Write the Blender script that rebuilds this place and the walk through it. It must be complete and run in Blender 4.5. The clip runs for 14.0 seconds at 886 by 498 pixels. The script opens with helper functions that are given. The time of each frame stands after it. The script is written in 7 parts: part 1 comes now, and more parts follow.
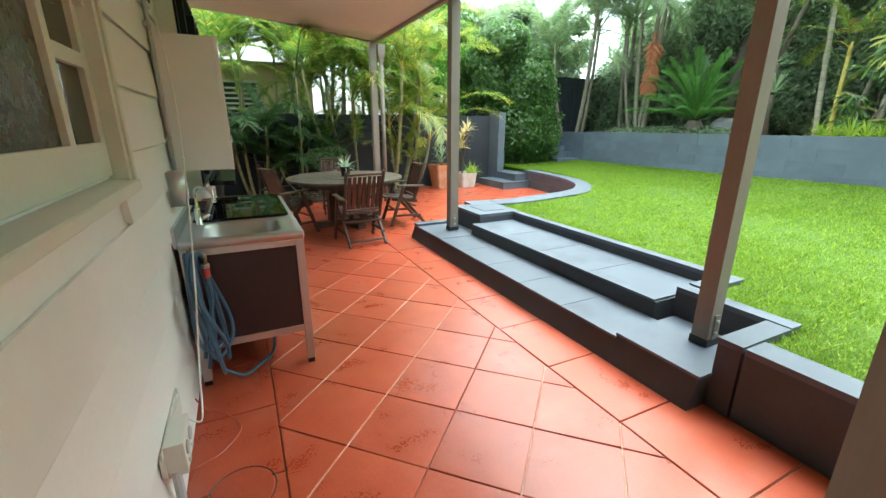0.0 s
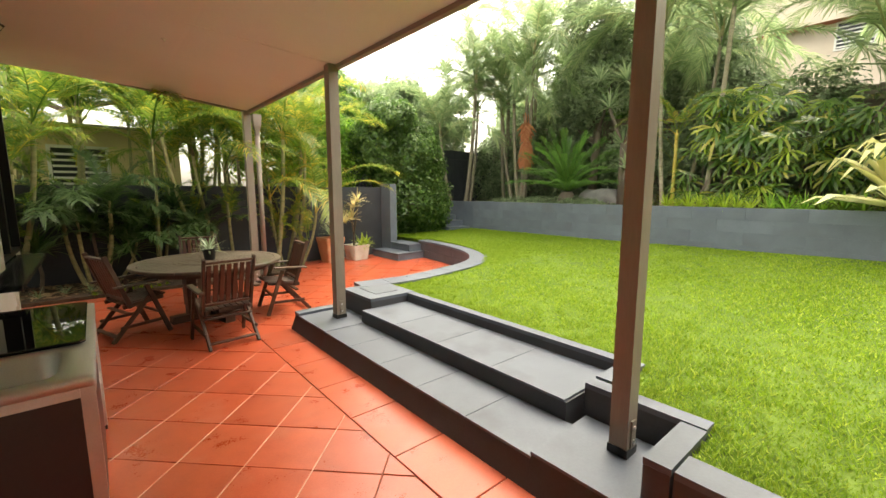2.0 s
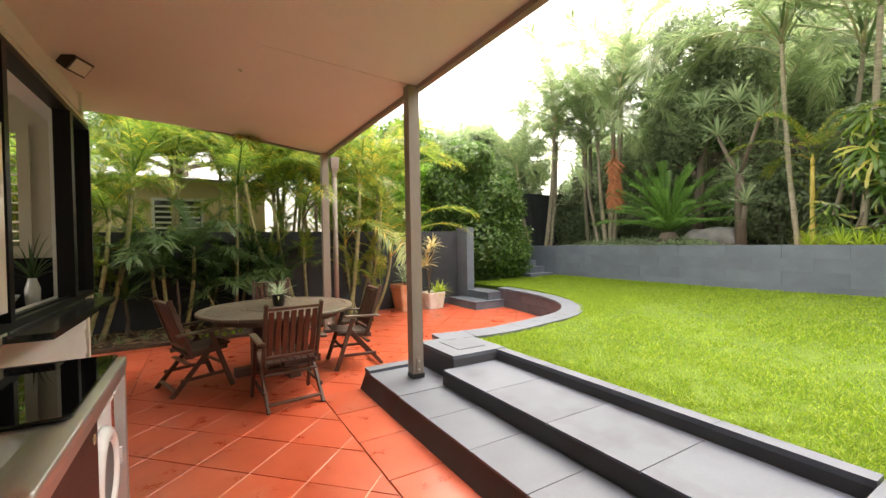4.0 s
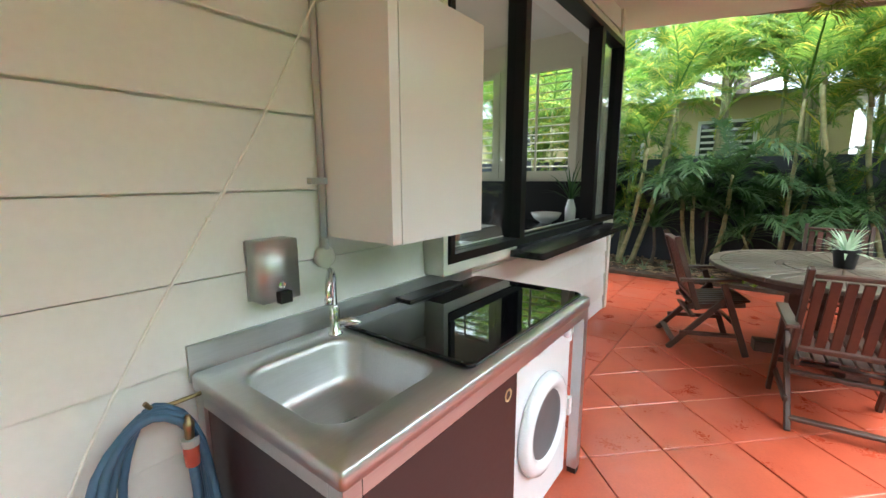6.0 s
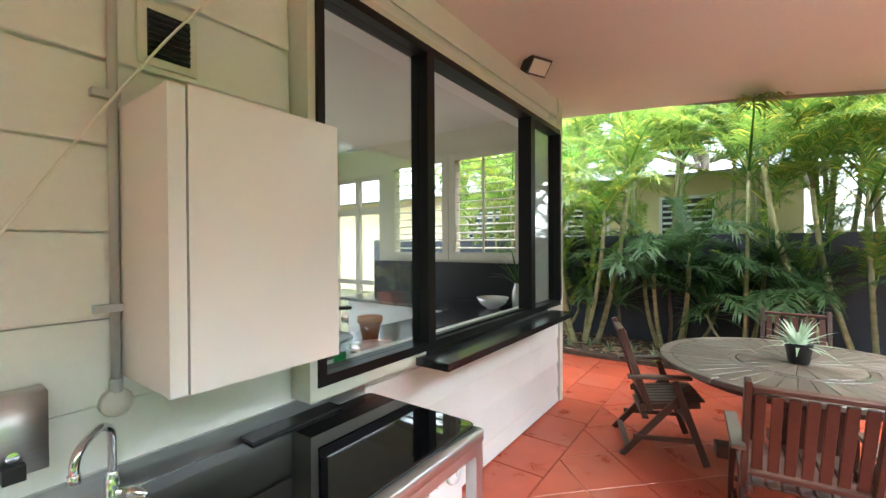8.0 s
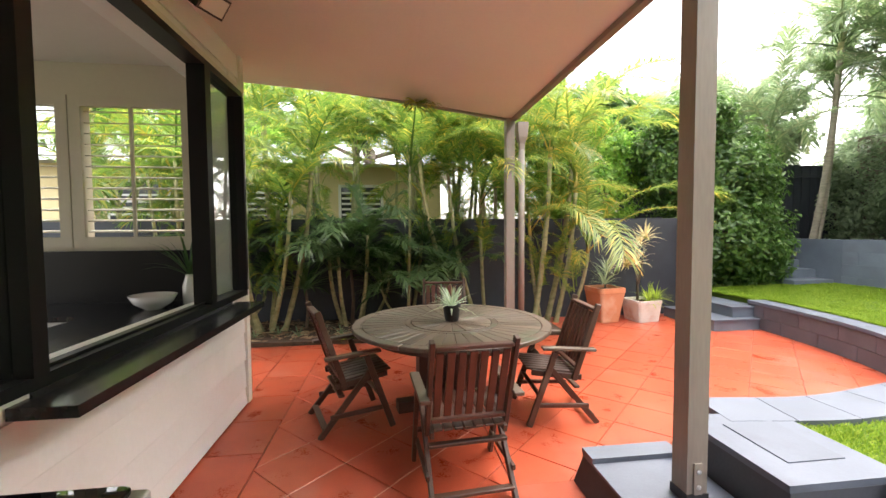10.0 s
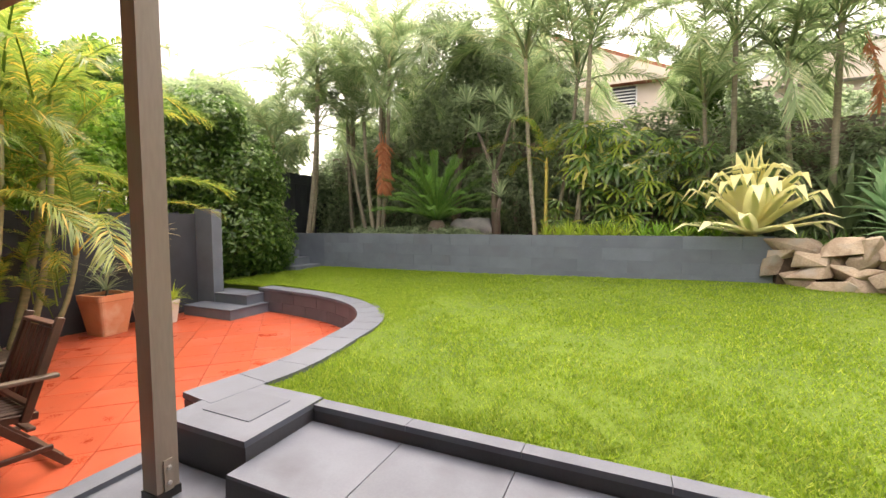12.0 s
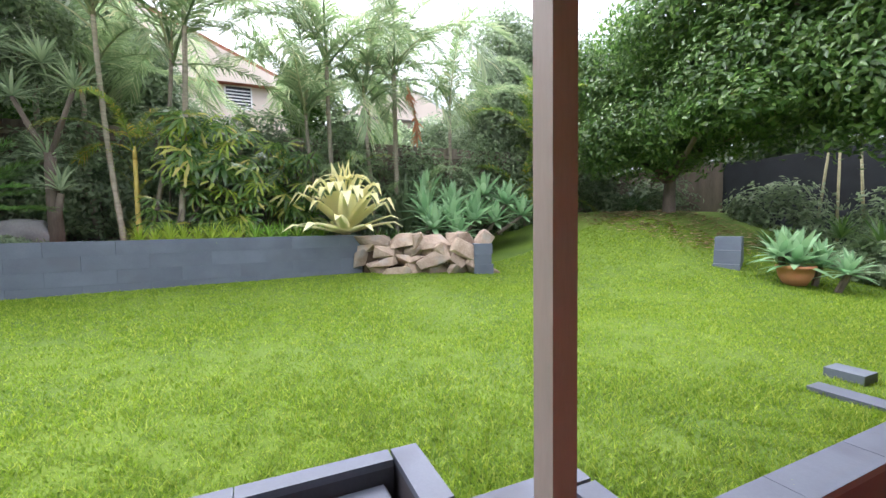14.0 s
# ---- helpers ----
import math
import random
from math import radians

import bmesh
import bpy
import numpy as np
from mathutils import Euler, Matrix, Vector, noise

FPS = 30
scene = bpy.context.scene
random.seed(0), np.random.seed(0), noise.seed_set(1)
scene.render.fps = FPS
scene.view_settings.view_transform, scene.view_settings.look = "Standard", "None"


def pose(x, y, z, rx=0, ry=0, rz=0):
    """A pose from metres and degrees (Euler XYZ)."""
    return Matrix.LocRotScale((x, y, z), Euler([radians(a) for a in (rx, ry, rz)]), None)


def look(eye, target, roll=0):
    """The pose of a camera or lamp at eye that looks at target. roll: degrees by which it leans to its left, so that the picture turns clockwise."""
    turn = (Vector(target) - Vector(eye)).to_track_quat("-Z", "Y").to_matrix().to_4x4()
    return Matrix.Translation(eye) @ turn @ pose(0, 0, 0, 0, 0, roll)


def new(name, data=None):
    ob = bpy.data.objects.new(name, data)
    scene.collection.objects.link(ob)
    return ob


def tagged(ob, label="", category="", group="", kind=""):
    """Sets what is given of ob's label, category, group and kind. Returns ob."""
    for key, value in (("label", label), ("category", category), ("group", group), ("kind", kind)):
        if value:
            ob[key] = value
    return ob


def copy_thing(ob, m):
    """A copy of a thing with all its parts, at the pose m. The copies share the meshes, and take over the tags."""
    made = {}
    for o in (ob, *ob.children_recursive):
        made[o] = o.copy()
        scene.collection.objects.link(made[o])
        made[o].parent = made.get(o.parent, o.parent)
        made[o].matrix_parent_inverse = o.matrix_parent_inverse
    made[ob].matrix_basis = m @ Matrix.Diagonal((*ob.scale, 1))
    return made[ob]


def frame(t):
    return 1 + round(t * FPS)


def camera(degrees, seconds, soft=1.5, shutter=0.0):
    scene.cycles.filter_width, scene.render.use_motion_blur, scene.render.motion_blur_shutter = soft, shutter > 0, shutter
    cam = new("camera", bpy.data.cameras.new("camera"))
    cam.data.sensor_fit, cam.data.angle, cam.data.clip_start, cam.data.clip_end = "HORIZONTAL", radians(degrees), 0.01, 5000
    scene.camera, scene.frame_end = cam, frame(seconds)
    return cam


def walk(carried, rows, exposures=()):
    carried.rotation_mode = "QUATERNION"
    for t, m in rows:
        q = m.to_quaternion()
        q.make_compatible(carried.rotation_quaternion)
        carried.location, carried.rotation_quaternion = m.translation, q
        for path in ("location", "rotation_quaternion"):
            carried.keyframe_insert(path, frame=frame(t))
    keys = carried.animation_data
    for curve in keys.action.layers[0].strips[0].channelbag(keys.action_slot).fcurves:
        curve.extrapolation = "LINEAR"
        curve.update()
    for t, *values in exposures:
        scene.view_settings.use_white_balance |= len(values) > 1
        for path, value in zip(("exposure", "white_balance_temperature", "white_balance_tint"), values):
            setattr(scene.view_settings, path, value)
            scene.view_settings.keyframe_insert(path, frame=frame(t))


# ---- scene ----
cam = camera(94.5, 14.0)
PATH = [
    (0, (0.405, 0.672, 1.513), (1.245, 2.393, 0.936), 0.1),
    (0.5, (0.531, 0.746, 1.568), (1.162, 2.582, 1.086), 0.9),
    (1, (0.7, 0.84, 1.598), (1.502, 2.634, 1.227), 2.0),
    (1.5, (0.753, 0.946, 1.616), (1.827, 2.608, 1.329), 1.6),
    (2, (0.763, 1.061, 1.65), (2.044, 2.572, 1.371), -0.0),
    (2.2, (0.749, 1.097, 1.616), (2.049, 2.593, 1.352), 0.3),
    (4.3, (1.185, 1.943, 1.499), (2.035, 3.754, 1.499), -0.9),
    (4.5, (1.26, 2.014, 1.51), (1.938, 3.895, 1.511), -0.9),
    (5, (1.333, 2.301, 1.514), (1.301, 4.3, 1.556), 0.7),
    (5.5, (1.294, 2.518, 1.474), (0.647, 4.407, 1.369), 1.4),
    (6, (1.274, 2.78, 1.449), (0.081, 4.348, 1.108), -0.1),
    (6.5, (1.336, 2.951, 1.44), (-0.188, 4.18, 1.033), -0.1),
    (7, (1.417, 3.085, 1.474), (-0.253, 4.132, 1.133), -0.1),
    (7.5, (1.461, 3.182, 1.572), (-0.129, 4.39, 1.467), -0.7),
    (8, (1.502, 3.279, 1.615), (0.339, 4.906, 1.597), -0.3),
    (8.2, (1.489, 3.311, 1.597), (0.566, 5.085, 1.607), -0.5),
    (10.5, (1.328, 3.543, 1.563), (1.978, 5.431, 1.452), 0.1),
    (11, (1.463, 3.53, 1.539), (2.641, 5.141, 1.407), 0.3),
    (11.5, (1.54, 3.428, 1.553), (3.089, 4.687, 1.416), 0.4),
    (12, (1.613, 3.278, 1.57), (3.434, 4.098, 1.447), -0.1),
    (12.5, (1.659, 3.174, 1.556), (3.612, 3.593, 1.448), -0.1),
    (13, (1.707, 3.044, 1.523), (3.704, 3.019, 1.429), -0.4),
    (13.5, (1.725, 3.0, 1.544), (3.681, 2.593, 1.444), -0.6),
    (14, (1.807, 2.932, 1.503), (3.63, 2.117, 1.388), -0.9),
]
walk(cam, [(t, look(eye, target, roll)) for t, eye, target, roll in PATH],
     exposures=[(0.0, 2.4, 5900, -10), (0.7, 2.35, 7000, -6), (2.0, 2.15, 8200, 4), (4.5, 2.35, 7400, 12), (5.5, 2.65, 6300, -2), (6.0, 2.9, 5700, 0), (7.0, 2.85, 5600, 2), (7.5, 2.95, 5600, 2),
                (8.0, 3.1, 5800, 6), (10.5, 2.4, 7200, 14), (11.5, 2.15, 7900, 18), (12.0, 2.05, 7800, 18), (12.7, 1.85, 6400, 16), (14.0, 1.95, 6100, 18)])

# ---- world and light: an overcast, bright sky ----
world = bpy.data.worlds.new("overcast_sky")
scene.world = world
world.use_nodes = True
wn, wl = world.node_tree.nodes, world.node_tree.links
sky = wn.new("ShaderNodeTexSky")
sky.sky_type = "NISHITA"
sky.sun_disc = False
sky.sun_elevation, sky.sun_rotation = radians(64), radians(70)
sky.dust_density, sky.air_density = 4.0, 1.0
pale = wn.new("ShaderNodeHueSaturation")
pale.inputs["Saturation"].default_value = 0.34
wl.new(sky.outputs[0], pale.inputs["Color"])
wl.new(pale.outputs[0], wn["Background"].inputs[0])
wn["Background"].inputs[1].default_value = 0.15
sun = new("sun", bpy.data.lights.new("sun", "SUN"))
sun.data.energy, sun.data.angle, sun.data.color = 2.05, radians(156), (0.99, 0.985, 0.98)
sun.matrix_world = look((4.6, 1.7, 10.0), (0, 0, 0))

day = new("kitchen_daylight", bpy.data.lights.new("kitchen_daylight", "AREA"))
day.data.shape, day.data.size, day.data.size_y, day.data.energy = "RECTANGLE", 3.0, 2.0, 2
day.matrix_world = look((-3.58, 5.3, 1.5), (0.0, 5.3, 1.5))


# ---- materials ----
def shader(name):
    m = bpy.data.materials.new(name)
    m.use_nodes = True
    return m, m.node_tree.nodes, m.node_tree.links, m.node_tree.nodes["Principled BSDF"]


def surface(name, a, b, rough=0.6, scale=3.0, fine=60.0, bump=0.15, metal=0.0, depth=0.004, each=0.0, stretch=(1, 1, 1), spec=0.5, stain=None):
    """Two colours mixed by large and fine noise, a bump, and a shift per piece."""
    m, n, l, p = shader(name)
    co = n.new("ShaderNodeTexCoord")
    mp = n.new("ShaderNodeMapping")
    mp.inputs["Scale"].default_value = stretch
    l.new(co.outputs["Object"], mp.inputs[0])
    info = n.new("ShaderNodeObjectInfo")
    big, small = n.new("ShaderNodeTexNoise"), n.new("ShaderNodeTexNoise")
    big.inputs["Scale"].default_value, small.inputs["Scale"].default_value = scale, fine
    big.inputs["Detail"].default_value = 5
    small.inputs["Detail"].default_value = 4
    off = n.new("ShaderNodeVectorMath")
    off.operation = "MULTIPLY_ADD"
    cmb = n.new("ShaderNodeCombineXYZ")
    for i in range(3):
        l.new(info.outputs["Random"], cmb.inputs[i])
    l.new(cmb.outputs[0], off.inputs[0])
    off.inputs[1].default_value = (37, 61, 23)
    l.new(mp.outputs[0], off.inputs[2])
    l.new(off.outputs[0], big.inputs["Vector"])
    l.new(off.outputs[0], small.inputs["Vector"])
    add = n.new("ShaderNodeMath")
    add.operation = "MULTIPLY_ADD"
    l.new(small.outputs[0], add.inputs[0])
    add.inputs[1].default_value = 0.45
    l.new(big.outputs[0], add.inputs[2])
    ramp = n.new("ShaderNodeValToRGB")
    ramp.color_ramp.elements[0].position, ramp.color_ramp.elements[1].position = 0.45, 0.95
    ramp.color_ramp.elements[0].color, ramp.color_ramp.elements[1].color = (*a, 1), (*b, 1)
    l.new(add.outputs[0], ramp.inputs[0])
    out = ramp.outputs[0]
    if stain:
        st = n.new("ShaderNodeTexNoise")
        st.inputs["Scale"].default_value, st.inputs["Detail"].default_value = scale * 0.6, 8
        l.new(off.outputs[0], st.inputs["Vector"])
        sr = n.new("ShaderNodeValToRGB")
        sr.color_ramp.elements[0].position, sr.color_ramp.elements[1].position = 0.56, 0.72
        sm = n.new("ShaderNodeMix")
        sm.data_type = "RGBA"
        l.new(st.outputs[0], sr.inputs[0])
        l.new(sr.outputs[0], sm.inputs["Factor"])
        l.new(out, sm.inputs[6])
        sm.inputs[7].default_value = (*stain, 1)
        out = sm.outputs[2]
    if each:
        hs = n.new("ShaderNodeHueSaturation")
        mr = n.new("ShaderNodeMapRange")
        mr.inputs[3].default_value, mr.inputs[4].default_value = 1 - each, 1 + each
        l.new(info.outputs["Random"], mr.inputs[0])
        l.new(mr.outputs[0], hs.inputs["Value"])
        l.new(out, hs.inputs["Color"])
        out = hs.outputs[0]
    l.new(out, p.inputs["Base Color"])
    rr = n.new("ShaderNodeMapRange")
    rr.inputs[3].default_value, rr.inputs[4].default_value = max(0.02, rough - 0.12), min(1, rough + 0.12)
    l.new(add.outputs[0], rr.inputs[0])
    l.new(rr.outputs[0], p.inputs["Roughness"])
    p.inputs["Metallic"].default_value = metal
    p.inputs["Specular IOR Level"].default_value = spec
    if bump:
        bp = n.new("ShaderNodeBump")
        bp.inputs["Strength"].default_value, bp.inputs["Distance"].default_value = bump, depth
        l.new(add.outputs[0], bp.inputs["Height"])
        l.new(bp.outputs[0], p.inputs["Normal"])
    return m


def leafy(name, a, b, c=None, through_light=0.35, rough=0.45, scale=1.2):
    """Leaf: colour by piece and by island, part of the light shining through."""
    m, n, l, p = shader(name)
    geo, info = n.new("ShaderNodeNewGeometry"), n.new("ShaderNodeObjectInfo")
    add = n.new("ShaderNodeMath")
    add.operation = "ADD"
    l.new(geo.outputs["Random Per Island"], add.inputs[0])
    l.new(info.outputs["Random"], add.inputs[1])
    fr = n.new("ShaderNodeMath")
    fr.operation = "FRACT"
    l.new(add.outputs[0], fr.inputs[0])
    ramp = n.new("ShaderNodeValToRGB")
    ramp.color_ramp.elements[0].color, ramp.color_ramp.elements[1].color = (*a, 1), (*b, 1)
    ramp.color_ramp.elements[1].position = 0.8 if c else 1.0
    if c:
        e = ramp.color_ramp.elements.new(1.0)
        e.color = (*c, 1)
    l.new(fr.outputs[0], ramp.inputs[0])
    l.new(ramp.outputs[0], p.inputs["Base Color"])
    p.inputs["Roughness"].default_value = rough
    through_light = min(0.55, through_light + 0.12)
    tr = n.new("ShaderNodeBsdfTranslucent")
    hs = n.new("ShaderNodeHueSaturation")
    hs.inputs["Value"].default_value, hs.inputs["Saturation"].default_value = 1.7, 0.97
    l.new(ramp.outputs[0], hs.inputs["Color"])
    l.new(hs.outputs[0], tr.inputs[0])
    mix = n.new("ShaderNodeMixShader")
    mix.inputs[0].default_value = through_light
    l.new(p.outputs[0], mix.inputs[1])
    l.new(tr.outputs[0], mix.inputs[2])
    l.new(mix.outputs[0], n["Material Output"].inputs[0])
    return m


def plain(name, col, rough=0.5, metal=0.0, spec=0.5, coat=0.0):
    m, n, l, p = shader(name)
    p.inputs["Base Color"].default_value = (*col, 1)
    p.inputs["Roughness"].default_value, p.inputs["Metallic"].default_value = rough, metal
    p.inputs["Specular IOR Level"].default_value, p.inputs["Coat Weight"].default_value = spec, coat
    return m


def glass(name, tint=(0.93, 0.96, 0.94), rough=0.0, share=0.06):
    """Thin pane: mostly clear, with a mirror share that grows at a slant."""
    m, n, l, p = shader(name)
    clear, gloss, mix, face = n.new("ShaderNodeBsdfTransparent"), n.new("ShaderNodeBsdfGlossy"), n.new("ShaderNodeMixShader"), n.new("ShaderNodeLayerWeight")
    clear.inputs[0].default_value = (*tint, 1)
    gloss.inputs["Roughness"].default_value = rough
    power, gain = n.new("ShaderNodeMath"), n.new("ShaderNodeMath")
    power.operation, gain.operation = "POWER", "MULTIPLY_ADD"
    power.inputs[1].default_value, gain.inputs[1].default_value, gain.inputs[2].default_value = 3.0, 0.6, share
    l.new(face.outputs["Facing"], power.inputs[0])
    l.new(power.outputs[0], gain.inputs[0])
    l.new(gain.outputs[0], mix.inputs[0])
    l.new(clear.outputs[0], mix.inputs[1])
    l.new(gloss.outputs[0], mix.inputs[2])
    l.new(mix.outputs[0], n["Material Output"].inputs[0])
    return m


M = {}
M["tile"] = surface("red_painted_tile", (0.32, 0.050, 0.022), (0.44, 0.084, 0.039), 0.26, 4, 90, 0.25, depth=0.003, each=0.10, stain=(0.39, 0.10, 0.06))
M["grout"] = surface("dark_grout", (0.14, 0.045, 0.03), (0.36, 0.15, 0.11), 0.9, 6, 120, 0.3)
# pale joint colour with the sky's reflection painted in
M["grout_glint"] = surface("glint_pale_grout", (0.40, 0.17, 0.12), (0.62, 0.40, 0.32), 0.9, 7, 120, 0.3)
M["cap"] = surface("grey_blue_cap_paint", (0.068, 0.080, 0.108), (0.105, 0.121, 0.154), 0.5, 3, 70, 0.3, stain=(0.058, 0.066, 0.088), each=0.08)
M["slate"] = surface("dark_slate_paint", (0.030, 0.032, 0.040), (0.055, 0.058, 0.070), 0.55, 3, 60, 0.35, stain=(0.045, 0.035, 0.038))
M["block"] = surface("slate_blue_block_paint", (0.085, 0.105, 0.135), (0.13, 0.155, 0.19), 0.6, 2.5, 50, 0.3, stain=(0.10, 0.115, 0.14), each=0.08)
M["fence"] = surface("charcoal_fence_paint", (0.022, 0.026, 0.034), (0.040, 0.046, 0.058), 0.65, 3, 50, 0.3)
M["board"] = surface("white_weatherboard_paint", (0.73, 0.72, 0.69), (0.80, 0.795, 0.77), 0.36, 1.5, 40, 0.10, each=0.015, stain=(0.67, 0.655, 0.61))
M["ceil"] = surface("white_ceiling_sheet", (0.66, 0.62, 0.585), (0.72, 0.685, 0.65), 0.7, 0.8, 40, 0.05)
M["trim"] = surface("cream_trim_paint", (0.62, 0.61, 0.54), (0.70, 0.69, 0.62), 0.4, 3, 60, 0.08)
M["post"] = surface("taupe_post_paint", (0.20, 0.168, 0.142), (0.27, 0.232, 0.2), 0.5, 3, 70, 0.25, stretch=(1, 1, 0.15))
M["fascia"] = surface("taupe_fascia_paint", (0.21, 0.17, 0.145), (0.26, 0.215, 0.185), 0.5, 3, 60, 0.1)
M["steel"] = surface("brushed_steel", (0.48, 0.48, 0.48), (0.60, 0.60, 0.60), 0.36, 5, 160, 0.06, metal=1.0, stretch=(1, 0.08, 1), depth=0.001)
M["chrome"] = plain("chrome", (0.75, 0.76, 0.78), 0.08, 1.0)
M["blackglass"] = plain("black_glass_cover", (0.004, 0.004, 0.005), 0.02)
M["stone_black"] = surface("polished_black_granite", (0.008, 0.008, 0.009), (0.02, 0.02, 0.022), 0.14, 30, 300, 0.0)
M["frame"] = plain("black_aluminium", (0.007, 0.007, 0.008), 0.4, spec=0.25)
M["splash"] = plain("dark_splashback", (0.007, 0.007, 0.008), 0.3, spec=0.2)
M["white"] = plain("white_laminate", (0.77, 0.765, 0.75), 0.2)
M["enamel"] = plain("white_enamel", (0.78, 0.80, 0.82), 0.25, coat=0.4)
M["plum"] = surface("dark_plum_laminate", (0.020, 0.010, 0.011), (0.032, 0.016, 0.017), 0.35, 2, 60, 0.04)
M["chip"] = surface("raw_chipboard", (0.45, 0.30, 0.16), (0.58, 0.42, 0.24), 0.8, 20, 150, 0.2)
M["rubber"] = plain("grey_rubber", (0.10, 0.10, 0.105), 0.6)
M["black"] = plain("black_plastic", (0.012, 0.012, 0.012), 0.45)
M["hose"] = surface("blue_hose", (0.045, 0.10, 0.17), (0.07, 0.145, 0.235), 0.45, 8, 80, 0.1)
M["cream"] = plain("cream_plastic", (0.62, 0.61, 0.55), 0.4)
M["greypvc"] = plain("grey_conduit_plastic", (0.42, 0.43, 0.43), 0.45)
M["cord"] = surface("white_cord", (0.74, 0.72, 0.67), (0.84, 0.82, 0.77), 0.7, 20, 100, 0.1)
M["wood"] = surface("weathered_brown_timber", (0.034, 0.015, 0.010), (0.080, 0.040, 0.026), 0.42, 5, 60, 0.4, stretch=(1, 1, 1), each=0.15, stain=(0.095, 0.07, 0.05))
M["woodtop"] = surface("greyed_timber_slat", (0.050, 0.034, 0.024), (0.125, 0.094, 0.069), 0.36, 6, 60, 0.45, each=0.25, stain=(0.07, 0.085, 0.05))
M["woodred"] = surface("oiled_red_brown_timber", (0.052, 0.016, 0.009), (0.093, 0.032, 0.019), 0.4, 5, 60, 0.35, each=0.12)
M["terra"] = surface("terracotta", (0.50, 0.185, 0.085), (0.60, 0.27, 0.15), 0.8, 4, 60, 0.2, stain=(0.62, 0.40, 0.28))
M["whitepot"] = surface("worn_white_pot", (0.55, 0.50, 0.44), (0.68, 0.65, 0.60), 0.7, 5, 50, 0.2, stain=(0.50, 0.30, 0.20))
M["soil"] = surface("dark_mulch", (0.035, 0.022, 0.014), (0.10, 0.065, 0.042), 0.95, 12, 90, 0.9, depth=0.02)
M["redmulch"] = surface("red_mulch", (0.16, 0.055, 0.032), (0.28, 0.115, 0.07), 0.95, 12, 90, 0.9, depth=0.02)
M["turf"] = surface("lawn_turf", (0.048, 0.096, 0.004), (0.100, 0.158, 0.008), 0.9, 1.2, 40, 0.9, depth=0.015, stain=(0.095, 0.150, 0.014))
M["grass"] = leafy("grass_blade", (0.080, 0.155, 0.005), (0.185, 0.275, 0.012), (0.33, 0.38, 0.06), 0.4, 0.7)
M["ground"] = surface("ground_cover", (0.05, 0.06, 0.025), (0.10, 0.09, 0.05), 0.95, 0.5, 20, 0.4)
M["sandstone"] = surface("tan_sandstone", (0.23, 0.165, 0.12), (0.44, 0.345, 0.265), 0.85, 5, 40, 0.8, depth=0.02, each=0.3, stain=(0.33, 0.30, 0.265))
M["palm"] = leafy("palm_leaflet", (0.055, 0.135, 0.018), (0.19, 0.28, 0.04), (0.52, 0.40, 0.05), 0.36)
M["palmlit"] = leafy("yellow_green_palm_leaflet", (0.075, 0.16, 0.022), (0.24, 0.30, 0.05), (0.58, 0.37, 0.05), 0.38)
# palm green darkened so the colour itself carries the shade of low foliage
M["palmshade"] = leafy("shade_toned_palm_leaflet", (0.026, 0.07, 0.02), (0.075, 0.14, 0.042), None, 0.25)
M["palmstem"] = surface("ringed_palm_stem", (0.17, 0.18, 0.075), (0.37, 0.34, 0.19), 0.7, 6, 40, 0.3, stretch=(1, 1, 3), each=0.2)
M["goldstem"] = surface("golden_palm_stem", (0.38, 0.28, 0.05), (0.50, 0.40, 0.11), 0.6, 6, 40, 0.2, each=0.15)
M["dead"] = leafy("dead_orange_frond", (0.36, 0.13, 0.06), (0.48, 0.22, 0.11), None, 0.3, 0.8)
M["bark"] = surface("grey_brown_bark", (0.075, 0.058, 0.045), (0.16, 0.13, 0.10), 0.9, 6, 40, 0.7, stretch=(1, 1, 0.3), depth=0.02)
M["leaf"] = leafy("glossy_green_leaf", (0.035, 0.090, 0.018), (0.10, 0.19, 0.038), (0.17, 0.26, 0.07), 0.30, 0.30)
# next two greens are lifted and greyed: bright haze put into the colour
M["leafdark"] = leafy("haze_lifted_green_leaf", (0.11, 0.165, 0.085), (0.25, 0.32, 0.18), None, 0.3, 0.30)
M["leafgrey"] = leafy("haze_lifted_grey_leaf", (0.15, 0.22, 0.12), (0.32, 0.39, 0.24), None, 0.4, 0.5)
M["leafbright"] = leafy("fresh_green_leaf", (0.085, 0.21, 0.02), (0.22, 0.38, 0.05), (0.34, 0.46, 0.09), 0.42, 0.4)
M["cycad"] = leafy("cycad_leaflet", (0.038, 0.115, 0.020), (0.12, 0.235, 0.045), None, 0.3, 0.35)
M["agave"] = leafy("blue_green_agave_leaf", (0.16, 0.31, 0.15), (0.32, 0.48, 0.27), None, 0.2, 0.5)
M["varie"] = leafy("cream_agave_margin", (0.76, 0.70, 0.34), (0.84, 0.79, 0.46), None, 0.2, 0.45)
M["variemid"] = leafy("green_agave_centre", (0.12, 0.19, 0.09), (0.17, 0.25, 0.13), None, 0.15, 0.45)
M["litter"] = leafy("dry_brown_leaf", (0.16, 0.09, 0.05), (0.36, 0.24, 0.14), (0.50, 0.40, 0.24), 0.1, 0.7)
M["lime"] = leafy("lime_fern_leaf", (0.22, 0.32, 0.03), (0.36, 0.46, 0.06), None, 0.4)
M["straw"] = leafy("pale_straw_leaf", (0.50, 0.42, 0.20), (0.62, 0.55, 0.32), (0.40, 0.42, 0.15), 0.35)
M["silver"] = leafy("silver_green_leaf", (0.26, 0.36, 0.22), (0.42, 0.50, 0.36), None, 0.25)
